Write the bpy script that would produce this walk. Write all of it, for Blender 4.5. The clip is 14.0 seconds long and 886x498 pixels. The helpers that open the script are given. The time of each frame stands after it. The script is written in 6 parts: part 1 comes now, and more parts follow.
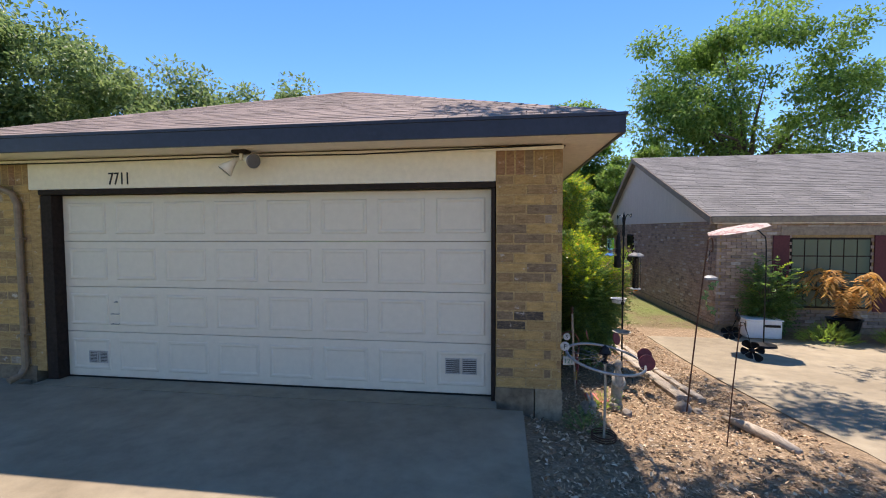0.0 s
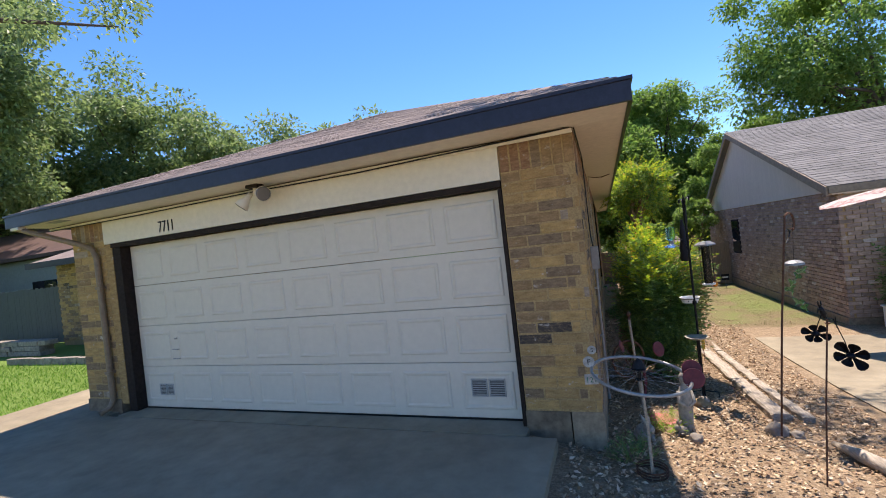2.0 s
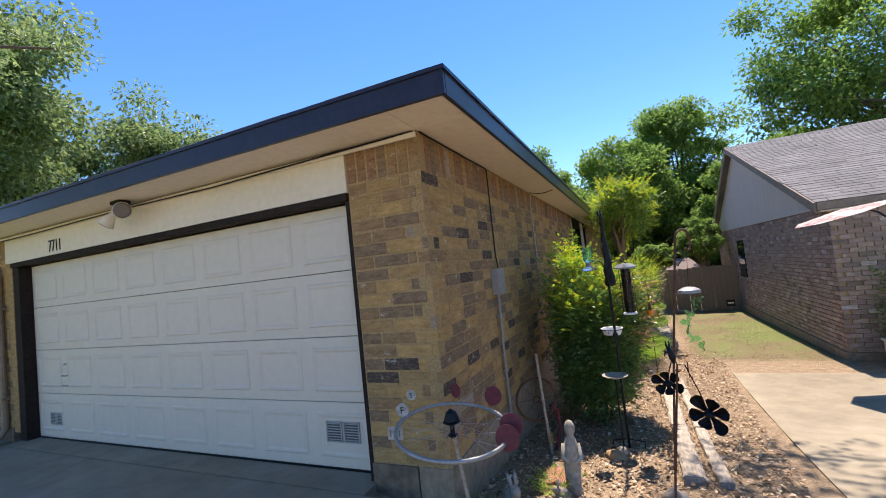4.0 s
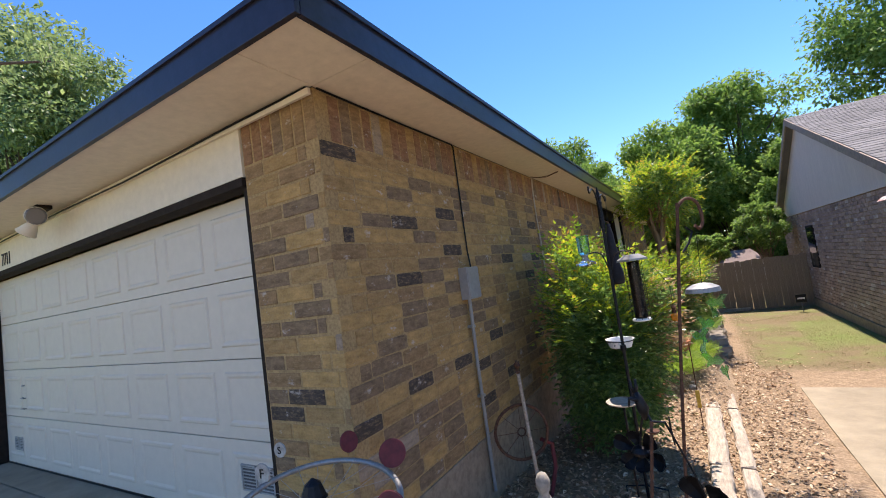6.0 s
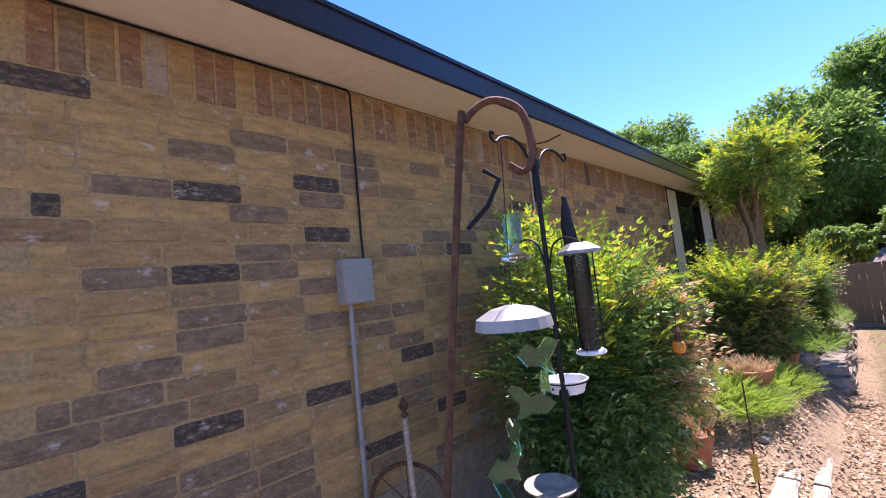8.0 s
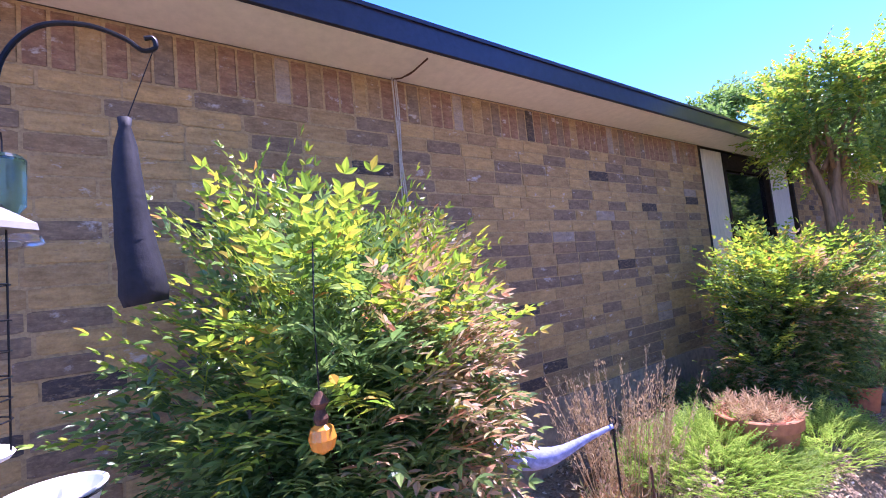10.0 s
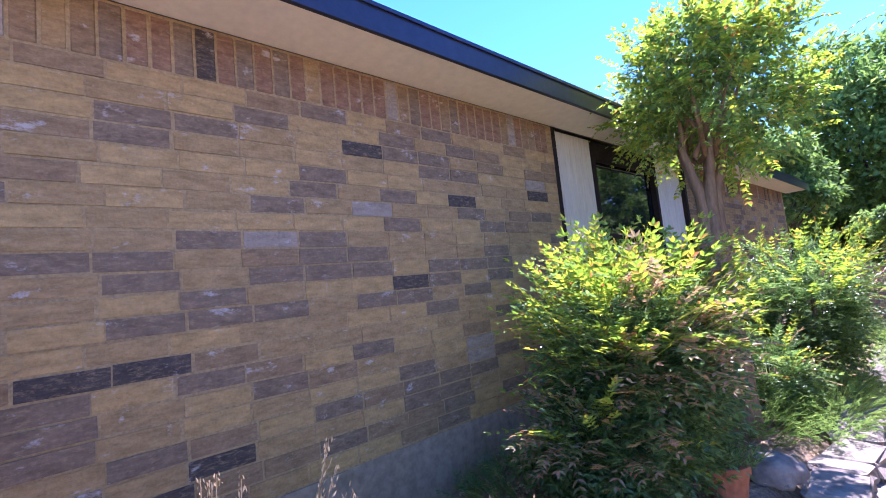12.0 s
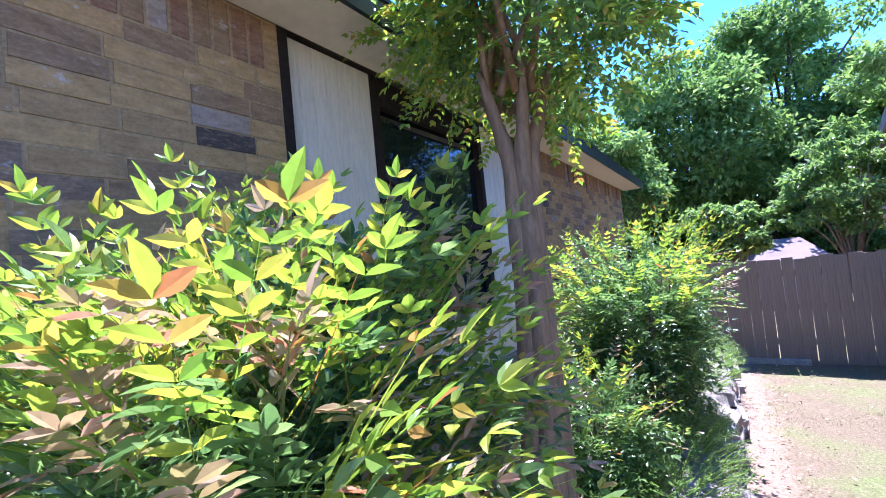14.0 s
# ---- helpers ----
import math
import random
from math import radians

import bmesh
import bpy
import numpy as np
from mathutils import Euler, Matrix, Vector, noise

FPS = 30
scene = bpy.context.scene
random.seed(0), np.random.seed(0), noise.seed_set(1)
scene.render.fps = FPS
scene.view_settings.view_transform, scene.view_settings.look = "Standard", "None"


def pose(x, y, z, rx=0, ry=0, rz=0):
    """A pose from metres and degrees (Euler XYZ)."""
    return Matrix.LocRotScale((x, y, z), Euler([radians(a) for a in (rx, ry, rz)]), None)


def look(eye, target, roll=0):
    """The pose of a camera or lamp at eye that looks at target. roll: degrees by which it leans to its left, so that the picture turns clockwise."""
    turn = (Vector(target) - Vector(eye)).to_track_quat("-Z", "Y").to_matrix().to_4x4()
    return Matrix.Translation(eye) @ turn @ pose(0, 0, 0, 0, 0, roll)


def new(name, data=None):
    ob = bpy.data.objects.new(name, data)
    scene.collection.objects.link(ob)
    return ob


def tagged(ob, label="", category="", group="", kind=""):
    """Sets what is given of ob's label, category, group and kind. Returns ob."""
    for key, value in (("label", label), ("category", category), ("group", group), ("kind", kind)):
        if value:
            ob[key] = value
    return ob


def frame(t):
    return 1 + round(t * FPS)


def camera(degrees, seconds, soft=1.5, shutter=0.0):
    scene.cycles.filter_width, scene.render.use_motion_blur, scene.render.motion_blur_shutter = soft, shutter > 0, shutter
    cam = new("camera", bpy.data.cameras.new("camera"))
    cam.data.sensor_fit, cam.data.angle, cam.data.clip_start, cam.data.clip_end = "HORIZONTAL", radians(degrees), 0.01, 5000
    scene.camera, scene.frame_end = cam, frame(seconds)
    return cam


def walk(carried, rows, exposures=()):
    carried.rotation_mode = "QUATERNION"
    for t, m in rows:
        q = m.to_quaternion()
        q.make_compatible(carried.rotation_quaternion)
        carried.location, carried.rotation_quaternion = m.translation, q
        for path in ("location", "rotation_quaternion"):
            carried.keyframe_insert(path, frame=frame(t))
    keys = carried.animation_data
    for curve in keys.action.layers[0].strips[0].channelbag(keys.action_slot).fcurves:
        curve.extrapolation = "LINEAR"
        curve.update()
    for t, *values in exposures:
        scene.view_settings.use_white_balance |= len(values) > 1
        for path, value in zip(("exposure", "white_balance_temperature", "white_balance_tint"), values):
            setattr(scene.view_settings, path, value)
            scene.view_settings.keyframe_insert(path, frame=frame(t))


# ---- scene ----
cam = camera(91.7, 14.0, soft=1.0)
PATH = [
    (0, (-0.566, -4.197, 1.702), (-0.84, -2.217, 1.612), -0.2),
    (0.5, (-0.337, -4.1, 1.674), (-1.201, -2.298, 1.601), -0.7),
    (1, (-0.252, -4.09, 1.677), (-1.228, -2.345, 1.644), -2.1),
    (1.5, (-0.059, -3.971, 1.65), (-0.81, -2.117, 1.603), -4.3),
    (2, (0.147, -3.692, 1.634), (-0.552, -1.818, 1.63), -6.4),
    (2.5, (0.47, -3.352, 1.567), (-0.26, -1.491, 1.587), -6.1),
    (3, (0.687, -3.006, 1.532), (-0.089, -1.164, 1.6), -5.8),
    (3.5, (0.95, -2.79, 1.502), (0.166, -0.953, 1.601), -5.6),
    (3.7, (1.126, -2.756, 1.495), (0.337, -0.921, 1.6), -5.8),
    (5.8, (1.594, -1.765, 1.391), (0.59, -0.04, 1.523), -7.5),
    (6, (1.6, -1.625, 1.381), (0.6, 0.102, 1.53), -8.0),
    (6.5, (1.686, -1.308, 1.317), (0.625, 0.38, 1.466), -9.4),
    (7, (1.765, -0.954, 1.273), (0.53, 0.604, 1.485), -7.8),
    (7.2, (1.797, -0.788, 1.268), (0.556, 0.766, 1.479), -7.4),
    (9.3, (2.432, 1.402, 1.196), (0.809, 2.563, 1.34), -4.8),
    (9.5, (2.399, 1.598, 1.154), (0.767, 2.743, 1.313), -4.9),
    (10, (2.376, 2.076, 1.156), (0.746, 3.226, 1.301), -5.5),
    (10.5, (2.339, 2.598, 1.121), (0.698, 3.727, 1.294), -7.1),
    (11, (2.302, 3.14, 1.151), (0.713, 4.342, 1.33), -6.6),
    (11.5, (2.318, 3.661, 1.139), (0.617, 4.698, 1.317), -5.1),
    (12, (2.25, 4.216, 1.096), (0.751, 5.53, 1.267), -5.7),
    (12.5, (2.218, 4.784, 1.055), (0.792, 6.173, 1.244), -5.1),
    (13, (2.057, 5.3, 1.029), (0.862, 6.897, 1.175), -5.5),
    (13.5, (1.938, 5.768, 1.04), (0.907, 7.478, 1.15), -5.9),
    (14, (1.879, 6.213, 1.118), (0.792, 7.89, 1.198), -5.7),
]
walk(cam, [(t, look(eye, target, roll)) for t, eye, target, roll in PATH], exposures=[
    (0, 0.92, 7000, 18), (3.5, 1.10, 6950, 18), (7, 1.30, 6800, 23), (9.5, 1.95, 5500, 51), (12, 2.26, 5400, 45), (14, 2.24, 5050, 35)])

# ---- light ----
world = bpy.data.worlds.new("sky")
scene.world = world
world.use_nodes = True
wn = world.node_tree.nodes
sky = wn.new("ShaderNodeTexSky")
sky.sky_type, sky.sun_disc = "NISHITA", False
sky.sun_elevation, sky.sun_rotation = radians(65), 0.0
sky.air_density, sky.dust_density, sky.ozone_density = 0.8, 0.0, 2.6
deep = wn.new("ShaderNodeHueSaturation")
deep.inputs["Hue"].default_value, deep.inputs["Saturation"].default_value, deep.inputs["Value"].default_value = 0.504, 1.26, 0.92
world.node_tree.links.new(sky.outputs[0], deep.inputs["Color"])
world.node_tree.links.new(deep.outputs[0], wn["Background"].inputs[0])
wn["Background"].inputs[1].default_value = 0.15
sun = new("sun", bpy.data.lights.new("sun", "SUN"))
sun.data.energy, sun.data.angle, sun.data.color = 4.3, radians(0.55), (1.0, 0.95, 0.87)
sun.matrix_world = look((0.0, 4.6, 10.0), (0, 0, 0))

# ---- materials ----


class Mat:
    """A small builder of principled node materials."""

    def __init__(self, name, rough=0.8, metal=0.0, spec=0.35):
        self.m = bpy.data.materials.new(name)
        self.m.use_nodes = True
        self.t = self.m.node_tree
        self.b = self.t.nodes["Principled BSDF"]
        self.b.inputs["Roughness"].default_value = rough
        self.b.inputs["Metallic"].default_value = metal
        self.b.inputs["Specular IOR Level"].default_value = spec
        self.co = self.t.nodes.new("ShaderNodeTexCoord").outputs["Object"]

    def link(self, a, b):
        self.t.links.new(a, b)

    def world_co(self):
        self.co = self.t.nodes.new("ShaderNodeNewGeometry").outputs["Position"]
        return self

    def noise(self, scale, detail=4.0, rough=0.6, stretch=None):
        n = self.t.nodes.new("ShaderNodeTexNoise")
        n.inputs["Scale"].default_value, n.inputs["Detail"].default_value, n.inputs["Roughness"].default_value = scale, detail, rough
        if stretch:
            mp = self.t.nodes.new("ShaderNodeMapping")
            mp.inputs["Scale"].default_value = stretch
            self.link(self.co, mp.inputs[0])
            self.link(mp.outputs[0], n.inputs["Vector"])
        else:
            self.link(self.co, n.inputs["Vector"])
        return n.outputs["Fac"]

    def ramp(self, fac, stops, constant=False):
        r = self.t.nodes.new("ShaderNodeValToRGB")
        r.color_ramp.interpolation = "CONSTANT" if constant else "LINEAR"
        el = r.color_ramp.elements
        while len(el) < len(stops):
            el.new(0.5)
        for e, (p, c) in zip(el, stops):
            e.position, e.color = p, (c, c, c, 1) if isinstance(c, (int, float)) else (*c, 1)
        self.link(fac, r.inputs[0])
        return r.outputs[0]

    def mix(self, fac, a, b, mode="MIX"):
        n = self.t.nodes.new("ShaderNodeMix")
        n.data_type, n.blend_type = "RGBA", mode
        for sock, v in ((n.inputs[0], fac), (n.inputs[6], a), (n.inputs[7], b)):
            if isinstance(v, (int, float)):
                sock.default_value = v
            elif isinstance(v, tuple):
                sock.default_value = (*v, 1)
            else:
                self.link(v, sock)
        return n.outputs[2]

    def color(self, c):
        if isinstance(c, tuple):
            self.b.inputs["Base Color"].default_value = (*c, 1)
        else:
            self.link(c, self.b.inputs["Base Color"])
        return self

    def bump(self, height, strength=0.3, distance=0.01):
        n = self.t.nodes.new("ShaderNodeBump")
        n.inputs["Strength"].default_value, n.inputs["Distance"].default_value = strength, distance
        self.link(height, n.inputs["Height"])
        self.link(n.outputs[0], self.b.inputs["Normal"])
        return self

    def random(self, island=False):
        if island:
            return self.t.nodes.new("ShaderNodeNewGeometry").outputs["Random Per Island"]
        return self.t.nodes.new("ShaderNodeObjectInfo").outputs["Random"]

    def leafy(self, amount=0.45):
        """Lets light through a leaf."""
        tr = self.t.nodes.new("ShaderNodeBsdfTranslucent")
        src = self.b.inputs["Base Color"].links[0].from_socket
        hs = self.t.nodes.new("ShaderNodeHueSaturation")
        hs.inputs["Saturation"].default_value, hs.inputs["Value"].default_value = 1.08, 1.35
        self.link(src, hs.inputs["Color"])
        self.link(hs.outputs[0], tr.inputs[0])
        mx = self.t.nodes.new("ShaderNodeMixShader")
        mx.inputs[0].default_value = amount
        out = self.t.nodes["Material Output"]
        self.link(self.b.outputs[0], mx.inputs[1])
        self.link(tr.outputs[0], mx.inputs[2])
        self.link(mx.outputs[0], out.inputs[0])
        return self


def plain(name, col, rough=0.6, metal=0.0, grain=40.0, vary=0.25, bump=0.15, spec=0.35, stretch=None):
    m = Mat(name, rough, metal, spec)
    a = m.noise(grain, 5, 0.65, stretch)
    b = m.noise(grain / 9, 3, 0.5, stretch)
    dark = tuple(c * (1 - vary) for c in col)
    lite = tuple(min(1.0, c * (1 + vary)) for c in col)
    c1 = m.ramp(a, [(0.3, dark), (0.7, lite)])
    c2 = m.ramp(b, [(0.3, 1 - vary * 0.6), (0.7, 1.0)])
    m.color(m.mix(1.0, c1, c2, "MULTIPLY")).bump(a, bump, 0.004)
    return m.m


def brick_mat(name, tones, island):
    """Fired clay: one of several tones for each brick, mottled, with pale lime blooms."""
    m = Mat(name, 0.9, 0, 0.25).world_co()
    base = m.ramp(m.random(island), tones, constant=True)
    fine = m.noise(70, 5, 0.7)
    mid = m.noise(9, 3, 0.6, (1, 1, 3.2))
    c = m.mix(1.0, base, m.ramp(fine, [(0.25, 0.72), (0.75, 1.12)]), "MULTIPLY")
    c = m.mix(1.0, c, m.ramp(mid, [(0.3, 0.70), (0.7, 1.18)]), "MULTIPLY")
    bloom = m.ramp(m.noise(6, 5, 0.72, (1, 1, 1.8)), [(0.60, 0.0), (0.68, 0.75)])
    c = m.mix(bloom, c, (0.54, 0.47, 0.41))
    soot = m.ramp(m.noise(13, 4, 0.7, (1, 1, 2.5)), [(0.62, 0.0), (0.72, 0.5)])
    c = m.mix(soot, c, (0.12, 0.10, 0.095))
    smear = m.ramp(m.noise(20, 4, 0.75, (1, 1, 3)), [(0.5, 0.0), (0.68, 0.5)])
    c = m.mix(smear, c, (0.43, 0.29, 0.145))
    m.color(c).bump(fine, 0.5, 0.006)
    return m.m


OCHRE, TAN, BROWN, GREY, DARK, PALE, RED = (0.48, 0.295, 0.112), (0.40, 0.245, 0.10), (0.305, 0.186, 0.09), (0.235, 0.155, 0.092), (0.088, 0.066, 0.052), (0.37, 0.28, 0.20), (0.285, 0.15, 0.082)
TONES = [(0.0, OCHRE), (0.19, GREY), (0.34, TAN), (0.50, BROWN), (0.62, OCHRE), (0.77, GREY), (0.86, TAN), (0.935, DARK), (0.975, PALE)]
SOLDIER = [(0.0, BROWN), (0.25, RED), (0.5, GREY), (0.62, TAN), (0.72, RED), (0.88, DARK), (0.94, PALE)]
NTONES = [(0.0, (0.40, 0.29, 0.235)), (0.25, (0.45, 0.34, 0.28)), (0.5, (0.36, 0.27, 0.23)), (0.7, (0.48, 0.36, 0.28)), (0.86, (0.26, 0.20, 0.17)), (0.94, (0.55, 0.48, 0.42))]
M_BRICK = brick_mat("clay_brick", TONES, False)
M_BRICK_J = brick_mat("clay_brick_far", TONES, True)
M_SOLDIER = brick_mat("clay_brick_upright", SOLDIER, False)
M_SOLDIER_J = brick_mat("clay_brick_upright_far", SOLDIER, True)
M_NBRICK = brick_mat("rose_brick", NTONES, True)
M_MORTAR = plain("mortar", (0.40, 0.265, 0.122), 0.95, grain=60, vary=0.3, bump=0.5)
M_CONC_BASE = plain("foundation_concrete", (0.32, 0.24, 0.16), 0.9, grain=14, vary=0.3, bump=0.4)


def concrete_mat():
    m = Mat("driveway_concrete", 0.85, 0, 0.3).world_co()
    fine, mid, big = m.noise(120, 4, 0.7), m.noise(5, 5, 0.65), m.noise(0.7, 4, 0.6)
    c = m.ramp(big, [(0.3, (0.24, 0.195, 0.13)), (0.7, (0.37, 0.31, 0.215))])
    c = m.mix(1.0, c, m.ramp(mid, [(0.3, 0.78), (0.65, 1.04)]), "MULTIPLY")
    c = m.mix(1.0, c, m.ramp(fine, [(0.3, 0.85), (0.7, 1.06)]), "MULTIPLY")
    m.color(c).bump(fine, 0.35, 0.004)
    return m.m


def ground_mat():
    """Bare earth under bark mulch, and turf where the painted mask says grass grows."""
    m = Mat("ground_earth_and_turf", 0.95, 0, 0.15).world_co()
    fine, mid, big = m.noise(45, 6, 0.75), m.noise(9, 5, 0.65), m.noise(1.3, 4, 0.6)
    earth = m.ramp(fine, [(0.3, (0.15, 0.105, 0.068)), (0.5, (0.30, 0.215, 0.135)), (0.72, (0.47, 0.355, 0.24))])
    earth = m.mix(1.0, earth, m.ramp(mid, [(0.3, 0.7), (0.7, 1.15)]), "MULTIPLY")
    turf = m.ramp(fine, [(0.3, (0.07, 0.135, 0.022)), (0.55, (0.145, 0.235, 0.045)), (0.75, (0.25, 0.32, 0.09))])
    straw = m.ramp(fine, [(0.3, (0.11, 0.083, 0.045)), (0.7, (0.25, 0.195, 0.11))])
    at = m.t.nodes.new("ShaderNodeAttribute")
    at.attribute_name = "turf"
    add = m.t.nodes.new("ShaderNodeMath")
    add.operation = "MULTIPLY_ADD"
    m.link(mid, add.inputs[0])
    add.inputs[1].default_value = 0.9
    m.link(at.outputs["Fac"], add.inputs[2])
    dry = m.mix(m.mix(1.0, m.ramp(big, [(0.3, 0.5), (0.55, 1.0)]), m.ramp(at.outputs["Fac"], [(0.8, 1.0), (0.93, 0.12)]), "MULTIPLY"), turf, straw)
    m.color(m.mix(m.ramp(add.outputs[0], [(0.80, 0.0), (1.05, 1.0)]), earth, dry)).bump(fine, 0.8, 0.02)
    return m.m


def shingle_mat(name, a, b, c, island=True):
    m = Mat(name, 0.92, 0, 0.25).world_co()
    tone = m.ramp(m.random(island), [(0.0, a), (0.35, b), (0.7, c)], constant=True)
    fine = m.noise(160, 3, 0.8)
    col = m.mix(1.0, tone, m.ramp(fine, [(0.3, 0.7), (0.7, 1.25)]), "MULTIPLY")
    col = m.mix(1.0, col, m.ramp(m.noise(1.2, 4, 0.6), [(0.3, 0.8), (0.7, 1.1)]), "MULTIPLY")
    m.color(col).bump(fine, 0.5, 0.003)
    return m.m


def leaf_mat(name, tones, rough=0.45, through_light=0.45, spec=0.45):
    m = Mat(name, rough, 0, spec)
    c = m.ramp(m.random(True), tones)
    c = m.mix(1.0, c, m.ramp(m.noise(30, 3), [(0.3, 0.8), (0.7, 1.12)]), "MULTIPLY")
    m.color(c).leafy(through_light)
    return m.m


M_DRIVE = concrete_mat()
M_GROUND = ground_mat()
M_SHINGLE = shingle_mat("brown_shingle", (0.25, 0.195, 0.172), (0.285, 0.222, 0.195), (0.215, 0.168, 0.15), False)
M_SHINGLE_J = shingle_mat("brown_shingle_far", (0.25, 0.195, 0.172), (0.285, 0.222, 0.195), (0.215, 0.168, 0.15))
M_NSHINGLE = shingle_mat("grey_shingle", (0.175, 0.168, 0.166), (0.195, 0.187, 0.183), (0.158, 0.152, 0.15))
# Near-black navy paint; extra blue in the base stands for reflected sky.
M_FASCIA = plain("navy_black_fascia_paint", (0.022, 0.021, 0.036), 0.3, grain=20, vary=0.3, bump=0.1)
M_CREAM = plain("cream_paint", (0.70, 0.62, 0.49), 0.6, grain=16, vary=0.06, bump=0.12)
M_SOFFIT = plain("beige_soffit_paint", (0.74, 0.65, 0.54), 0.65, grain=14, vary=0.08, bump=0.12)
M_DOOR = plain("white_door_paint", (0.63, 0.555, 0.45), 0.5, grain=12, vary=0.04, bump=0.06)
M_DARKTRIM = plain("dark_brown_trim", (0.03, 0.021, 0.017), 0.8, grain=25, vary=0.35, spec=0.15)
M_BLACK = plain("black_iron", (0.018, 0.018, 0.02), 0.45, 0.6, grain=60, vary=0.3)
M_RUST = plain("rusted_steel", (0.13, 0.06, 0.035), 0.8, 0.3, grain=50, vary=0.5, bump=0.4)
M_STEEL = plain("bare_steel", (0.36, 0.35, 0.33), 0.5, 0.6, grain=60, vary=0.2)
M_GREYBOX = plain("grey_enamel", (0.30, 0.29, 0.275), 0.5, 0.1, grain=20, vary=0.12)
M_BROWNPAINT = plain("brown_downspout_paint", (0.24, 0.165, 0.105), 0.5, grain=18, vary=0.2)
M_TERRA = plain("terracotta", (0.42, 0.155, 0.07), 0.8, grain=18, vary=0.22, bump=0.3)
M_WOOD_GREY = plain("weathered_timber", (0.40, 0.335, 0.26), 0.9, grain=9, vary=0.4, bump=0.8, stretch=(6, 0.8, 6))
M_FENCE = plain("brown_fence_wood", (0.29, 0.21, 0.14), 0.85, grain=8, vary=0.4, bump=0.5, stretch=(7, 7, 0.7))
M_FENCE_GREY = plain("grey_fence_wood", (0.105, 0.11, 0.10), 0.85, grain=8, vary=0.35, bump=0.5, stretch=(7, 7, 0.7))
M_NRAKE = plain("weathered_tan_paint", (0.30, 0.24, 0.18), 0.7, grain=12, vary=0.25)
M_SIDING = plain("cream_siding", (0.74, 0.66, 0.52), 0.6, grain=9, vary=0.12, bump=0.3, stretch=(7, 7, 0.8))
M_NSIDING = plain("grey_white_siding", (0.66, 0.58, 0.48), 0.7, grain=9, vary=0.1, bump=0.25, stretch=(7, 7, 0.8))
M_LNWALL = plain("sage_grey_siding", (0.20, 0.225, 0.20), 0.75, grain=9, vary=0.12)
M_BASE_DARK = plain("stained_footing", (0.20, 0.15, 0.10), 0.9, grain=10, vary=0.4, bump=0.4)
M_STONE = plain("limestone", (0.30, 0.255, 0.205), 0.9, grain=12, vary=0.4, bump=0.9)
M_BARK = plain("tree_bark", (0.13, 0.10, 0.075), 0.9, grain=11, vary=0.5, bump=0.9, stretch=(5, 5, 1.0))
M_MYRTLE = plain("smooth_tan_bark", (0.29, 0.18, 0.09), 0.75, grain=7, vary=0.4, bump=0.4, stretch=(5, 5, 0.8))
M_STEM = plain("green_brown_stem", (0.12, 0.085, 0.045), 0.7, grain=30, vary=0.4)
M_NEWLEAF = leaf_mat("yellow_green_leaf", [(0.0, (0.16, 0.28, 0.04)), (0.45, (0.28, 0.39, 0.05)), (0.88, (0.44, 0.45, 0.06)), (0.97, (0.46, 0.32, 0.07)), (1.0, (0.42, 0.17, 0.07))], 0.4, 0.48)
M_LEAF = leaf_mat("green_leaf", [(0.0, (0.075, 0.145, 0.043)), (0.6, (0.14, 0.23, 0.065)), (1.0, (0.25, 0.35, 0.105))], 0.28, 0.48, 0.7)
M_OLDLEAF = leaf_mat("bronze_leaf", [(0.0, (0.20, 0.22, 0.06)), (0.4, (0.42, 0.30, 0.14)), (0.7, (0.46, 0.34, 0.22)), (1.0, (0.46, 0.20, 0.10))], 0.5, 0.35)
M_OAK = leaf_mat("oak_leaf", [(0.0, (0.11, 0.17, 0.07)), (0.6, (0.20, 0.275, 0.11)), (1.0, (0.31, 0.38, 0.155))], 0.5, 0.42, 0.35)
M_ELM = leaf_mat("bright_tree_leaf", [(0.0, (0.10, 0.185, 0.048)), (0.6, (0.19, 0.295, 0.072)), (1.0, (0.28, 0.39, 0.105))], 0.6, 0.45, 0.2)
M_FERN = leaf_mat("feathery_green_leaf", [(0.0, (0.18, 0.30, 0.05)), (1.0, (0.38, 0.48, 0.11))], 0.6, 0.45)
M_MYRTLELEAF = leaf_mat("soft_green_leaf", [(0.0, (0.10, 0.17, 0.045)), (0.6, (0.18, 0.28, 0.07)), (1.0, (0.28, 0.38, 0.10))], 0.4, 0.55)
M_STRAW = leaf_mat("dry_straw", [(0.0, (0.34, 0.24, 0.13)), (1.0, (0.55, 0.42, 0.25))], 0.8, 0.3, 0.2)
M_COPPERFROND = leaf_mat("rust_orange_frond", [(0.0, (0.42, 0.22, 0.06)), (1.0, (0.70, 0.45, 0.18))], 0.7, 0.4, 0.2)
M_CHIP = leaf_mat("bark_chip", [(0.0, (0.16, 0.10, 0.06)), (0.45, (0.38, 0.25, 0.15)), (0.8, (0.56, 0.41, 0.26)), (1.0, (0.68, 0.55, 0.39))], 0.9, 0.05, 0.2)
M_DRYBLADE = leaf_mat("dry_grass_blade", [(0.0, (0.13, 0.155, 0.05)), (0.4, (0.22, 0.205, 0.10)), (1.0, (0.33, 0.27, 0.16))], 0.6, 0.4, 0.3)
M_BLADE = leaf_mat("grass_blade", [(0.0, (0.07, 0.18, 0.02)), (0.6, (0.15, 0.30, 0.04)), (1.0, (0.29, 0.40, 0.11))], 0.6, 0.4, 0.3)


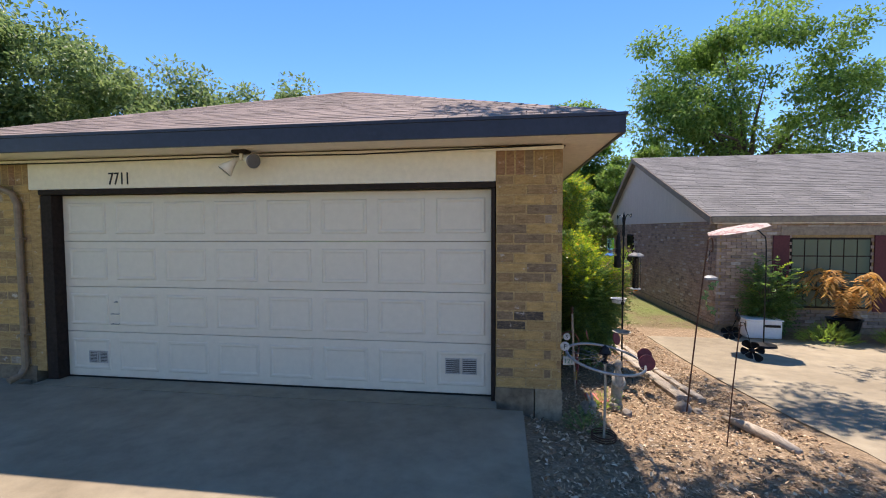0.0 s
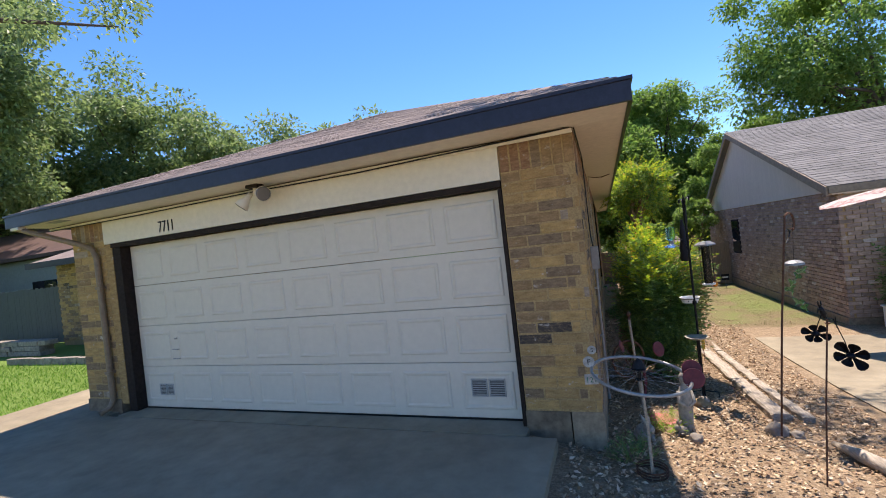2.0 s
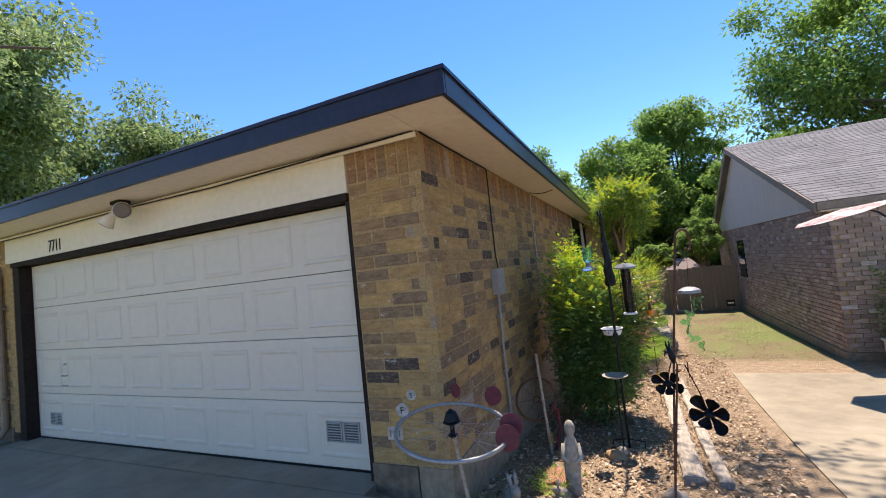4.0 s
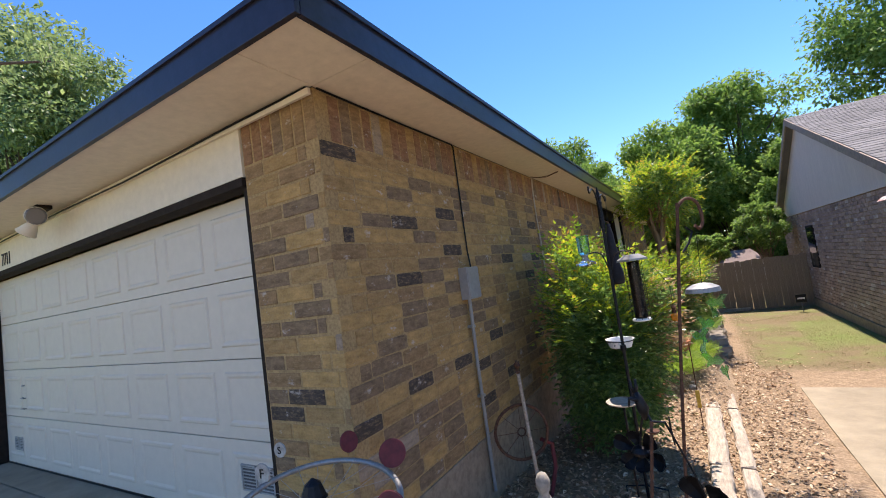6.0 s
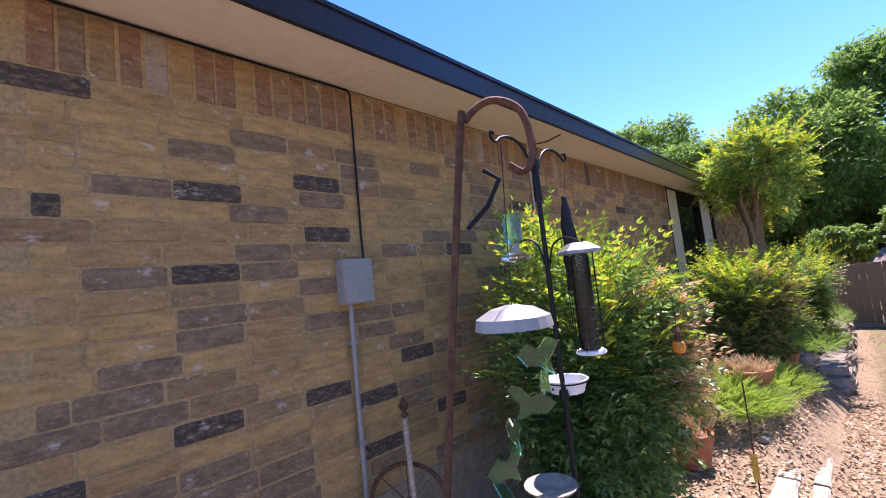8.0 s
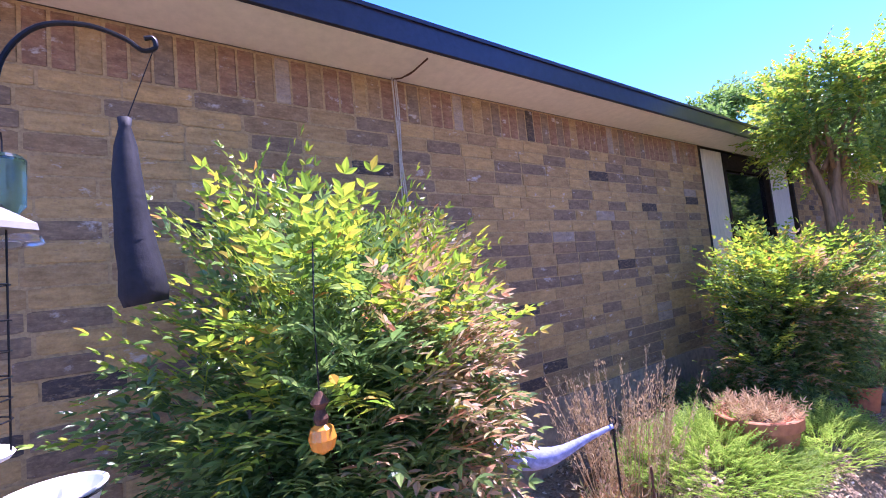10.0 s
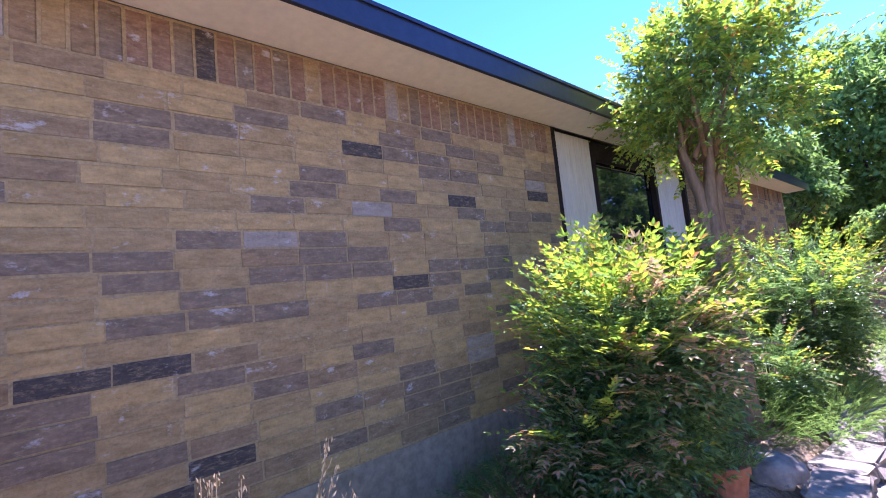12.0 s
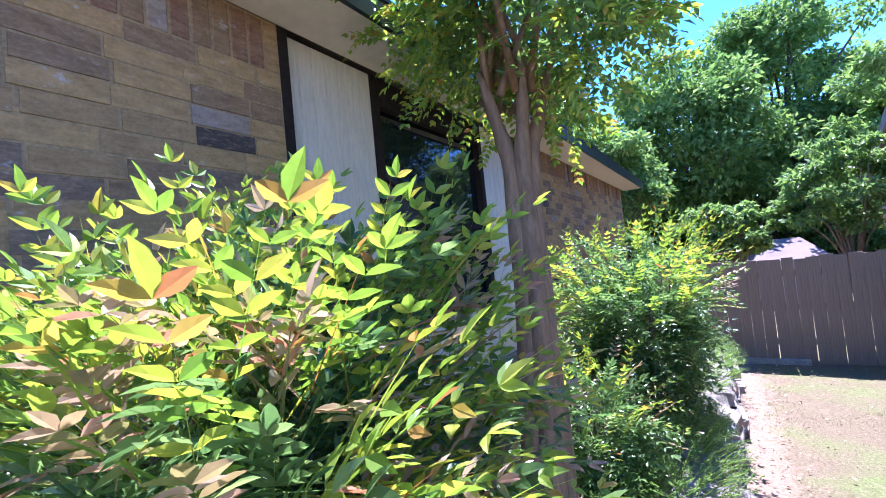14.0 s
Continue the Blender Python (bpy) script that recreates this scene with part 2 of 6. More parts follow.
def glass_mat(name, tint, rough=0.03):
    m = Mat(name, rough)
    m.b.inputs["Base Color"].default_value = (*tint, 1)
    m.b.inputs["Transmission Weight"].default_value = 1.0
    m.b.inputs["IOR"].default_value = 1.45
    return m.m


M_PANE = Mat("dark_window_glass", 0.03, 0, 0.8).color((0.012, 0.014, 0.016)).m
M_TEAL = glass_mat("teal_plastic", (0.35, 0.78, 0.72), 0.15)
M_GREENGLASS = glass_mat("green_acrylic", (0.35, 0.9, 0.5), 0.12)
M_AMBER = glass_mat("amber_glass", (0.85, 0.33, 0.04), 0.2)
M_AMBER.node_tree.nodes["Principled BSDF"].inputs["Transmission Weight"].default_value = 0.35
M_CLEAR = glass_mat("clear_plastic", (0.85, 0.86, 0.84), 0.12)
M_WHITE = plain("white_plastic", (0.75, 0.74, 0.72), 0.4, grain=20, vary=0.06)
M_RED = plain("faded_red_paint", (0.15, 0.022, 0.026), 0.55, grain=25, vary=0.3)
M_MAROON = plain("maroon_shutter_paint", (0.11, 0.025, 0.03), 0.6, grain=20, vary=0.2)
M_BLUECLOTH = plain("lavender_blue_cloth", (0.27, 0.30, 0.52), 0.9, grain=35, vary=0.35)
M_STATUE = plain("mossy_cast_stone", (0.36, 0.32, 0.26), 0.9, grain=22, vary=0.4, bump=0.7)
M_VENT = plain("grey_vent_plastic", (0.40, 0.38, 0.35), 0.5, grain=20, vary=0.08)
# Dark tone of the vent backing stands in for shade between the slats.
M_VENTDARK = plain("vent_backing_shade", (0.10, 0.095, 0.09), 0.8, grain=40, vary=0.2)
M_AGED = plain("aged_white_enamel", (0.42, 0.40, 0.36), 0.6, grain=24, vary=0.4)
M_LAMPGLASS = Mat("lamp_lens", 0.15, 0, 0.6).color((0.12, 0.11, 0.10)).m

# ---- mesh helpers ----


def finish(ob_mesh, mat, smooth=False):
    ob_mesh.materials.append(mat)
    if smooth:
        ob_mesh.polygons.foreach_set("use_smooth", [True] * len(ob_mesh.polygons))
    return ob_mesh


def part(name, bm, material, parent=None, label="", smooth=False):
    """Links a bmesh as one mesh object, under a thing or a part when there is one."""
    me = bpy.data.meshes.new(name)
    bmesh.ops.recalc_face_normals(bm, faces=bm.faces)
    bm.to_mesh(me)
    bm.free()
    finish(me, material, smooth)
    ob = new(name, me)
    ob.parent = parent
    return tagged(ob, label) if label else ob


def thing(name, label, category, at=(0, 0, 0), group="", kind="", turn=0.0):
    ob = new(name)
    ob.matrix_world = pose(*at, 0, 0, turn)
    ob.empty_display_size = 0.1
    return tagged(ob, label, category, group, kind)


def box(bm, lo, hi, bevel=0.0):
    """An upright box between two corners."""
    v = bmesh.ops.create_cube(bm, size=1.0)["verts"]
    c, s = [(a + b) / 2 for a, b in zip(lo, hi)], [abs(b - a) for a, b in zip(lo, hi)]
    bmesh.ops.scale(bm, vec=s, verts=v)
    bmesh.ops.translate(bm, vec=c, verts=v)
    if bevel:
        e = list({e for q in v for e in q.link_edges})
        bmesh.ops.bevel(bm, geom=e, offset=bevel, segments=2, affect="EDGES", profile=0.6)
    return bm


def prism(bm, outline, z0, z1):
    """A flat outline in x and y, raised from z0 to z1."""
    low = [bm.verts.new((x, y, z0)) for x, y in outline]
    top = [bm.verts.new((x, y, z1)) for x, y in outline]
    bm.faces.new(low[::-1])
    bm.faces.new(top)
    for i in range(len(low)):
        j = (i + 1) % len(low)
        bm.faces.new((low[i], low[j], top[j], top[i]))
    return bm


def lathe(bm, profile, n=20, centre=(0, 0, 0)):
    """Turns (radius, height) pairs about the upright axis."""
    rings = []
    for r, z in profile:
        rings.append([bm.verts.new((centre[0] + r * math.cos(a), centre[1] + r * math.sin(a), centre[2] + z)) for a in (2 * math.pi * k / n for k in range(n))])
    for lo, hi in zip(rings, rings[1:]):
        for k in range(n):
            bm.faces.new((lo[k], lo[(k + 1) % n], hi[(k + 1) % n], hi[k]))
    bm.faces.new(rings[0][::-1])
    bm.faces.new(rings[-1])
    return bm


def sweep(bm, points, radii, n=8):
    """A round bar along a line of points; radii is one number or one for each point."""
    pts = [Vector(p) for p in points]
    rad = [radii] * len(pts) if isinstance(radii, (int, float)) else radii
    rings, side = [], None
    for i, p in enumerate(pts):
        t = (pts[min(i + 1, len(pts) - 1)] - pts[max(i - 1, 0)]).normalized()
        side = (side or Vector((0.31, 0.95, 0.07))).cross(t).cross(t) * -1
        if side.length < 1e-4:
            side = Vector((1, 0.2, 0.1)).cross(t)
        side.normalize()
        up = t.cross(side)
        rings.append([bm.verts.new(p + rad[i] * (math.cos(a) * side + math.sin(a) * up)) for a in (2 * math.pi * k / n for k in range(n))])
    for lo, hi in zip(rings, rings[1:]):
        for k in range(n):
            bm.faces.new((lo[k], lo[(k + 1) % n], hi[(k + 1) % n], hi[k]))
    bm.faces.new(rings[0][::-1])
    bm.faces.new(rings[-1])
    return bm


def smooth_line(points, n=5):
    """More points on a smooth curve through the given ones."""
    p = [Vector(q) for q in points]
    p = [2 * p[0] - p[1]] + p + [2 * p[-1] - p[-2]]
    out = []
    for a, b, c, d in zip(p, p[1:], p[2:], p[3:]):
        for k in range(n):
            s = k / n
            out.append(0.5 * (2 * b + (c - a) * s + (2 * a - 5 * b + 4 * c - d) * s * s + (3 * b - a - 3 * c + d) * s ** 3))
    return out + [p[-2]]


def arc(centre, r, a0, a1, n=14, axis="x", tilt=0.0):
    """Points of an arc in the upright plane that holds the given level axis."""
    out = []
    for k in range(n + 1):
        a = radians(a0 + (a1 - a0) * k / n)
        d, z = r * math.cos(a), r * math.sin(a)
        out.append((centre[0] + (d if axis == "x" else 0), centre[1] + (d if axis == "y" else 0), centre[2] + z))
    return out


def np_mesh(name, verts, faces, mat, parent=None, label="", category="", kind="", smooth=False):
    """One mesh from arrays of places and of equal-sided faces."""
    verts, faces = np.asarray(verts, np.float32), np.asarray(faces, np.int32)
    me = bpy.data.meshes.new(name)
    k = faces.shape[1]
    me.vertices.add(len(verts))
    me.vertices.foreach_set("co", verts.ravel())
    me.loops.add(faces.size)
    me.loops.foreach_set("vertex_index", faces.ravel())
    me.polygons.add(len(faces))
    me.polygons.foreach_set("loop_start", np.arange(0, faces.size, k, dtype=np.int32))
    me.update(calc_edges=True)
    if not smooth:
        me.shade_flat()
    finish(me, mat, smooth)
    ob = new(name, me)
    ob.parent = parent
    return tagged(ob, label, category, kind=kind)


LEAFLET = np.array([(0, 0, 0), (0.5, 0.42, 0.17), (0, 1, -0.14), (-0.5, 0.42, 0.17), (0, 0.5, -0.05)])
LEAF_FACES = np.array([(0, 1, 2, 4), (0, 4, 2, 3)])
LANCE = np.array([(0, 0, 0), (0.34, 0.2, 0.12), (0.5, 0.45, 0.18), (0.27, 0.78, 0.07), (0, 1, -0.16), (-0.27, 0.78, 0.07), (-0.5, 0.45, 0.18), (-0.34, 0.2, 0.12), (0, 0.5, -0.02)])
LANCE_FACES = np.array([(0, 1, 2, 8), (8, 2, 3, 4), (0, 8, 6, 7), (8, 4, 5, 6)])


def leaves(at, along, normal, length, width, shape=LEAFLET, shape_faces=LEAF_FACES):
    """Folded lance-shaped leaves: arrays of foot, direction, face normal, length and width."""
    along = along / np.linalg.norm(along, axis=1, keepdims=True)
    side = np.cross(along, normal)
    side /= np.linalg.norm(side, axis=1, keepdims=True) + 1e-9
    up = np.cross(side, along)
    v = (at[:, None] + shape[None, :, 0:1] * (width[:, None, None] * side[:, None]) + shape[None, :, 1:2] * (length[:, None, None] * along[:, None])
         + shape[None, :, 2:3] * (width[:, None, None] * up[:, None]))
    f = shape_faces[None] + len(shape) * np.arange(len(at))[:, None, None]
    return v.reshape(-1, 3), f.reshape(-1, 4)


def sprays(rng, feet, ways, length, leaf, pairs=6, width=0.36, droop=0.25):
    """Compound leaves: each foot carries a stalk with pairs of leaflets and one at its tip."""
    at, al, no, ln = [], [], [], []
    n = len(feet)
    ways = ways / np.linalg.norm(ways, axis=1, keepdims=True)
    up = np.tile((0.0, 0.0, 1.0), (n, 1)) + rng.normal(0, 0.25, (n, 3))
    side = np.cross(ways, up)
    side /= np.linalg.norm(side, axis=1, keepdims=True) + 1e-9
    up = np.cross(side, ways)
    ln0 = length * rng.uniform(0.7, 1.25, n)
    for k in range(pairs):
        s = (k + 1.2) / (pairs + 0.6)
        foot = feet + ways * (s * ln0)[:, None] - up * (droop * s * s * ln0)[:, None]
        size = leaf * (1.0 - 0.45 * abs(s - 0.45)) * rng.uniform(0.75, 1.2, n)
        for sign in (-1, 1) if k < pairs - 1 else (-1, 0, 1):
            d = ways * (0.75 if sign else 1.2) + side * sign + rng.normal(0, 0.10, (n, 3)) - up * droop * 0.6
            at.append(foot), al.append(d), no.append(up + rng.normal(0, 0.16, (n, 3))), ln.append(size * (1.0 if sign else 1.25))
    at, al, no, ln = np.concatenate(at), np.concatenate(al), np.concatenate(no), np.concatenate(ln)
    stalk = leaves(feet - ways * (0.4 * ln0)[:, None], ways - up * droop * 0.35, side, ln0 * 1.35, np.full(n, 0.006))
    return joined([leaves(at, al, no, ln, ln * width, LANCE, LANCE_FACES), stalk])


def joined(sets):
    vs, fs, n = [], [], 0
    for v, f in sets:
        vs.append(v), fs.append(f + n)
        n += len(v)
    return np.concatenate(vs), np.concatenate(fs)


CUBE_V = np.array([(x, y, z) for x in (-0.5, 0.5) for y in (-0.5, 0.5) for z in (-0.5, 0.5)])
CUBE_F = np.array([(0, 1, 3, 2), (4, 6, 7, 5), (0, 4, 5, 1), (2, 3, 7, 6), (0, 2, 6, 4), (1, 5, 7, 3)])


def piece_mesh(name, mat, bevel=0.06, shape=(1.0, 0.33, 0.33)):
    """A unit block with worn edges, to be scaled by its object."""
    bm = bmesh.new()
    bmesh.ops.create_cube(bm, size=1.0)
    bmesh.ops.scale(bm, vec=shape, verts=bm.verts)
    bmesh.ops.bevel(bm, geom=bm.edges[:], offset=bevel * min(shape), segments=1, affect="EDGES")
    bmesh.ops.scale(bm, vec=[1 / s for s in shape], verts=bm.verts)
    me = bpy.data.meshes.new(name)
    bm.to_mesh(me)
    bm.free()
    return finish(me, mat)


def lay(name, rows, mesh, far_mat, parent, near, most=300, kind_label="rest of the courses"):
    """Lays blocks: rows of (place, size, turn about z, tilt about x). The ones nearest to a spot are objects of their own."""
    rows = sorted(rows, key=lambda r: (Vector(r[0]) - Vector(near)).length)
    for p, s, rz, rx in rows[:most]:
        ob = new(name, mesh)
        ob.parent = parent
        ob.matrix_basis = pose(*p, rx, 0, rz) @ Matrix.Diagonal((*s, 1))
    if len(rows) > most:
        vs = []
        for p, s, rz, rx in rows[most:]:
            m = np.array(pose(*p, rx, 0, rz) @ Matrix.Diagonal((*s, 1)))
            vs.append(CUBE_V @ m[:3, :3].T + m[:3, 3])
        f = CUBE_F[None] + 8 * np.arange(len(vs))[:, None, None]
        np_mesh(name + "_rest", np.concatenate(vs), f.reshape(-1, 4), far_mat, parent, kind="stuff")

# ---- ground ----


def step(a, b, v):
    v = min(1.0, max(0.0, (v - a) / (b - a)))
    return v * v * (3 - 2 * v)


def gz(x, y):
    """Height of the ground: level by the driveway, falling along the side yard, with a raised bed by the far wall."""
    fall = -0.1 - 0.6 * (1 - math.exp(-max(0.0, y + 0.5) / 4.0))
    bed = 0.33 * step(3.8, 5.4, y) * (1 - step(1.5, 1.72, x)) * (1 - step(13.2, 13.8, y))
    w = step(-0.6, 0.0, x)
    return (fall + bed) * w + (1 - w) * -0.06


def turf(x, y):
    if x < -0.4:
        lawn = x < -7.95 or (x < -5.95 and y < -1.7)
        return 0.95 if lawn else 0.0
    if x < 14 and y < 14.2:
        side = step(1.7, 2.3, x) * step(5.6, 6.6, y)
        return 0.60 * side + 0.26 * step(2.6, 3.3, x) * step(7.0, 8.2, y) * (1 - step(10.8, 12.3, y))
    return 0.7


def build_ground():
    xs = np.concatenate([[-3000, -600, -200, -80, -45], np.arange(-30, -9, 1.0), np.arange(-9, 6.01, 0.2), np.arange(7, 20, 1.0), [30, 60, 200, 600, 3000]])
    ys = np.concatenate([[-3000, -600, -200, -80, -40], np.arange(-20, -6, 1.0), np.arange(-6, 14.6, 0.2), np.arange(15, 30, 1.5), [45, 80, 200, 600, 3000]])
    verts, mask = [], []
    for y in ys:
        for x in xs:
            near = -8.5 < x < 6.5 and -6 < y < 14.5
            bump = 0.018 * noise.noise((x * 1.7, y * 1.7, 0)) + 0.010 * noise.noise((x * 5, y * 5, 3)) if near else 0
            verts.append((x, y, gz(x, y) + bump))
            mask.append(turf(x, y))
    nx, ny = len(xs), len(ys)
    faces = [(j * nx + i, j * nx + i + 1, (j + 1) * nx + i + 1, (j + 1) * nx + i) for j in range(ny - 1) for i in range(nx - 1)]
    ob = np_mesh("ground", verts, faces, M_GROUND, label="bare earth and mulch with patches of turf", category="ground", kind="structure", smooth=True)
    at = ob.data.attributes.new("turf", "FLOAT", "POINT")
    at.data.foreach_set("value", np.array(mask, np.float32))


build_ground()


def slab(name, outline, lift, label, thick=0.12, cuts=10):
    """A concrete slab that follows the ground."""
    (x0, y0), (x1, y1), (x2, y2), (x3, y3) = outline
    bm = bmesh.new()
    top, low = [], []
    for j in range(cuts + 1):
        v = j / cuts
        for xa, ya, xb, yb in ((x0, y0, x3, y3), (x1, y1, x2, y2)):
            x, y = xa + (xb - xa) * v, ya + (yb - ya) * v
            z = gz(max(x, 2.0), y) + lift if x > 0 else lift
            top.append(bm.verts.new((x, y, z)))
            low.append(bm.verts.new((x, y, z - thick)))
    for j in range(cuts):
        a, b, c, d = 2 * j, 2 * j + 1, 2 * j + 3, 2 * j + 2
        bm.faces.new([top[k] for k in (a, b, c, d)])
        bm.faces.new([low[k] for k in (d, c, b, a)])
        bm.faces.new((top[a], top[d], low[d], low[a]))
        bm.faces.new((top[b], low[b], low[c], top[c]))
    bm.faces.new((top[0], low[0], low[1], top[1]))
    bm.faces.new((top[-1], low[-1], low[-2], top[-2]))
    return tagged(part(name, bm, M_DRIVE), label, "driveway", kind="structure")


slab("driveway_apron", [(-5.92, -2.9), (-0.37, -2.9), (-0.37, -0.17), (-5.92, -0.17)], 0.0, "weathered concrete driveway slab by the garage door")
slab("driveway_middle", [(-5.92, -6.2), (-0.37, -6.2), (-0.37, -2.915), (-5.92, -2.915)], 0.0, "sunlit weathered concrete driveway slab")
slab("driveway_street_end", [(-5.92, -12), (-0.37, -12), (-0.37, -6.215), (-5.92, -6.215)], 0.0, "weathered concrete driveway slab")
slab("garage_threshold", [(-5.74, -0.155), (-0.62, -0.155), (-0.62, 0.3), (-5.74, 0.3)], 0.004, "stained concrete threshold under the garage door")
slab("walkway", [(-7.92, -1.66), (-5.935, -1.66), (-5.935, 4.6), (-7.92, 4.6)], -0.006, "pale concrete walkway beside the garage")
slab("neighbour_driveway", [(2.15, -12), (14, -12), (14, 5.25), (2.45, 5.25)], 0.015, "sunlit concrete driveway of the house next door", cuts=40)

# ---- garage and house shell ----
CORNER_TOP, SOLDIER_Z, COURSE, BLEN = 2.5, 2.22, 0.0935, 0.29
BRICK_END, PANEL_END = 7.69, 10.95


def shell(name, lo, hi, mat, parent=None, label="", kind="structure", category="", bevel=0.0):
    ob = part(name, box(bmesh.new(), lo, hi, bevel), mat, parent)
    return tagged(ob, label, category, kind=kind)


wall_east = shell("wall_east", (-0.2, 0.004, 0.15), (-0.004, BRICK_END, CORNER_TOP), M_MORTAR, None, "tan and grey brick side wall with recessed joints", category="wall")
wall_front_column = shell("wall_front_right", (-0.628, 0.004, 0.15), (-0.2, 0.2, CORNER_TOP), M_MORTAR, None, "tan brick column beside the garage door", category="wall")
wall_front_left = shell("wall_front_left", (-6.51, 0.004, 0.15), (-5.862, 0.2, CORNER_TOP), M_MORTAR, None, "tan brick column with a downspout", category="wall")
shell("wall_west", (-6.51, 0.2, -0.1), (-6.31, 4.65, CORNER_TOP), M_MORTAR, None, "brick wall on the far side of the garage", category="wall")
shell("wall_east_far", (-0.2, PANEL_END, 0.15), (-0.004, 17.0, CORNER_TOP), M_MORTAR, None, "brick side wall beyond the siding", category="wall")
shell("wall_back", (-6.5, 16.8, -0.8), (-0.2, 17.0, CORNER_TOP), M_MORTAR, None, "plain back wall", category="wall")
shell("foundation_side", (-0.25, -0.004, -1.0), (0.006, 17.0, 0.152), M_CONC_BASE, None, "exposed concrete foundation under the brick", category="foundation")
shell("foundation_front_right", (-0.632, -0.012, -0.4), (-0.26, 0.2, 0.152), M_BASE_DARK, None, "stained concrete footing of the brick column", category="foundation")
shell("foundation_front_left", (-6.52, -0.012, -0.4), (-5.86, 0.2, 0.152), M_BASE_DARK, None, "stained concrete footing of the brick column", category="foundation")

# header above the door, trim and jambs
shell("header_board", (-5.858, -0.012, 2.165), (-0.632, 0.19, 2.487), M_CREAM, None, "cream painted header board above the garage door", category="trim", bevel=0.003)
shell("header_trim", (-5.73, -0.02, 2.107), (-0.634, 0.1, 2.161), M_DARKTRIM, None, "dark brown trim over the garage door", category="trim", bevel=0.004)
shell("jamb_left", (-5.73, 0.004, 0.006), (-5.592, 0.24, 2.104), M_DARKTRIM, None, "dark brown door jamb", category="trim", bevel=0.004)
shell("jamb_right", (-0.672, 0.012, 0.006), (-0.636, 0.24, 2.104), M_DARKTRIM, None, "dark brown door jamb", category="trim", bevel=0.004)
shell("column_return", (-5.86, 0.0, 0.1), (-5.733, 0.2, 2.161), M_BRICK, None, "brick return beside the jamb", category="wall")
shell("soffit_trim", (-6.9, -0.035, 2.452), (0.0, -0.013, 2.488), M_SOFFIT, None, "thin beige trim under the soffit", category="trim", bevel=0.004)


def garage_door():
    door = thing("garage_door", "closed off-white panelled two-car garage door", "garage door", (-3.132, 0.13, 0.02))
    w, h = 4.91, 0.521
    for r in range(4):
        bm = bmesh.new()
        box(bm, (-w / 2, 0, r * h + 0.0025), (w / 2, 0.045, (r + 1) * h - 0.0025), 0.004)
        sec = part("section", bm, M_DOOR, door)
        for c in range(8):
            x0 = -w / 2 + (c + 0.5) * w / 8
            bm = bmesh.new()
            a, b = 0.50, 0.36
            rings = []
            for ins, dep in ((0.0, 0.001), (0.012, -0.009), (0.028, -0.009), (0.045, -0.001), (0.055, -0.001)):
                rings.append([bm.verts.new((x0 + sx * (a / 2 - ins), dep, (r + 0.5) * h + sz * (b / 2 - ins))) for sx, sz in ((-1, -1), (1, -1), (1, 1), (-1, 1))])
            for lo, hi in zip(rings, rings[1:]):
                for k in range(4):
                    bm.faces.new((lo[k], lo[(k + 1) % 4], hi[(k + 1) % 4], hi[k]))
            bm.faces.new(rings[-1])
            part("panel", bm, M_DOOR, sec)
    part("bottom_seal", box(bmesh.new(), (-w / 2, -0.004, -0.018), (w / 2, 0.05, 0.001)), M_BLACK, door, "black rubber seal")
    for cx, label in ((2.15, "white vent"), (-2.05, "grey vent")):
        small = cx < 0
        gw, gh, zc = (0.115, 0.14, 0.228) if small else (0.155, 0.165, 0.287)
        for s in (-1, 1):
            xc = cx + s * (gw / 2 + 0.008)
            bm = bmesh.new()
            for lo, hi in (((-gw / 2, -0.014, gh / 2 - 0.01), (gw / 2, -0.002, gh / 2)), ((-gw / 2, -0.014, -gh / 2), (gw / 2, -0.002, -gh / 2 + 0.01)), ((-gw / 2, -0.014, -gh / 2), (-gw / 2 + 0.01, -0.002, gh / 2)), ((gw / 2 - 0.01, -0.014, -gh / 2), (gw / 2, -0.002, gh / 2))):
                box(bm, [p + q for p, q in zip(lo, (xc, 0, zc))], [p + q for p, q in zip(hi, (xc, 0, zc))])
            vent = part("vent", bm, M_VENT, door, label)
            part("vent_backing", box(bmesh.new(), (xc - gw / 2 + 0.01, -0.004, zc - gh / 2 + 0.01), (xc + gw / 2 - 0.01, -0.001, zc + gh / 2 - 0.01)), M_VENTDARK, vent)
            for k in range(7):
                z = zc - gh / 2 + 0.018 + k * (gh - 0.03) / 6.5
                part("slat", box(bmesh.new(), (xc - gw / 2 + 0.009, -0.011, z), (xc + gw / 2 - 0.009, -0.005, z + 0.006)), M_VENT, vent)
    for z in (0.62, 0.735):
        bm = sweep(bmesh.new(), [(-1.85, -0.002, z), (-1.85, -0.03, z), (-1.76, -0.03, z), (-1.76, -0.002, z)], 0.006, 8)
        part("lift_handle", bm, M_STEEL, door, "metal lift handle")
    part("lock", lathe(bmesh.new(), [(0.02, 0), (0.02, 0.012), (0.012, 0.018)], 14, (-1.8, -0.01, 0.86)), M_STEEL, door)


garage_door()


# ---- roof ----
EX0, EX1, EY, EZ = -6.95, 0.43, -0.475, 2.645
AX, AY, AZ = -3.25, 3.2, 4.115


def quad(bm, *ps):
    return bm.faces.new([bm.verts.new(p) for p in ps])


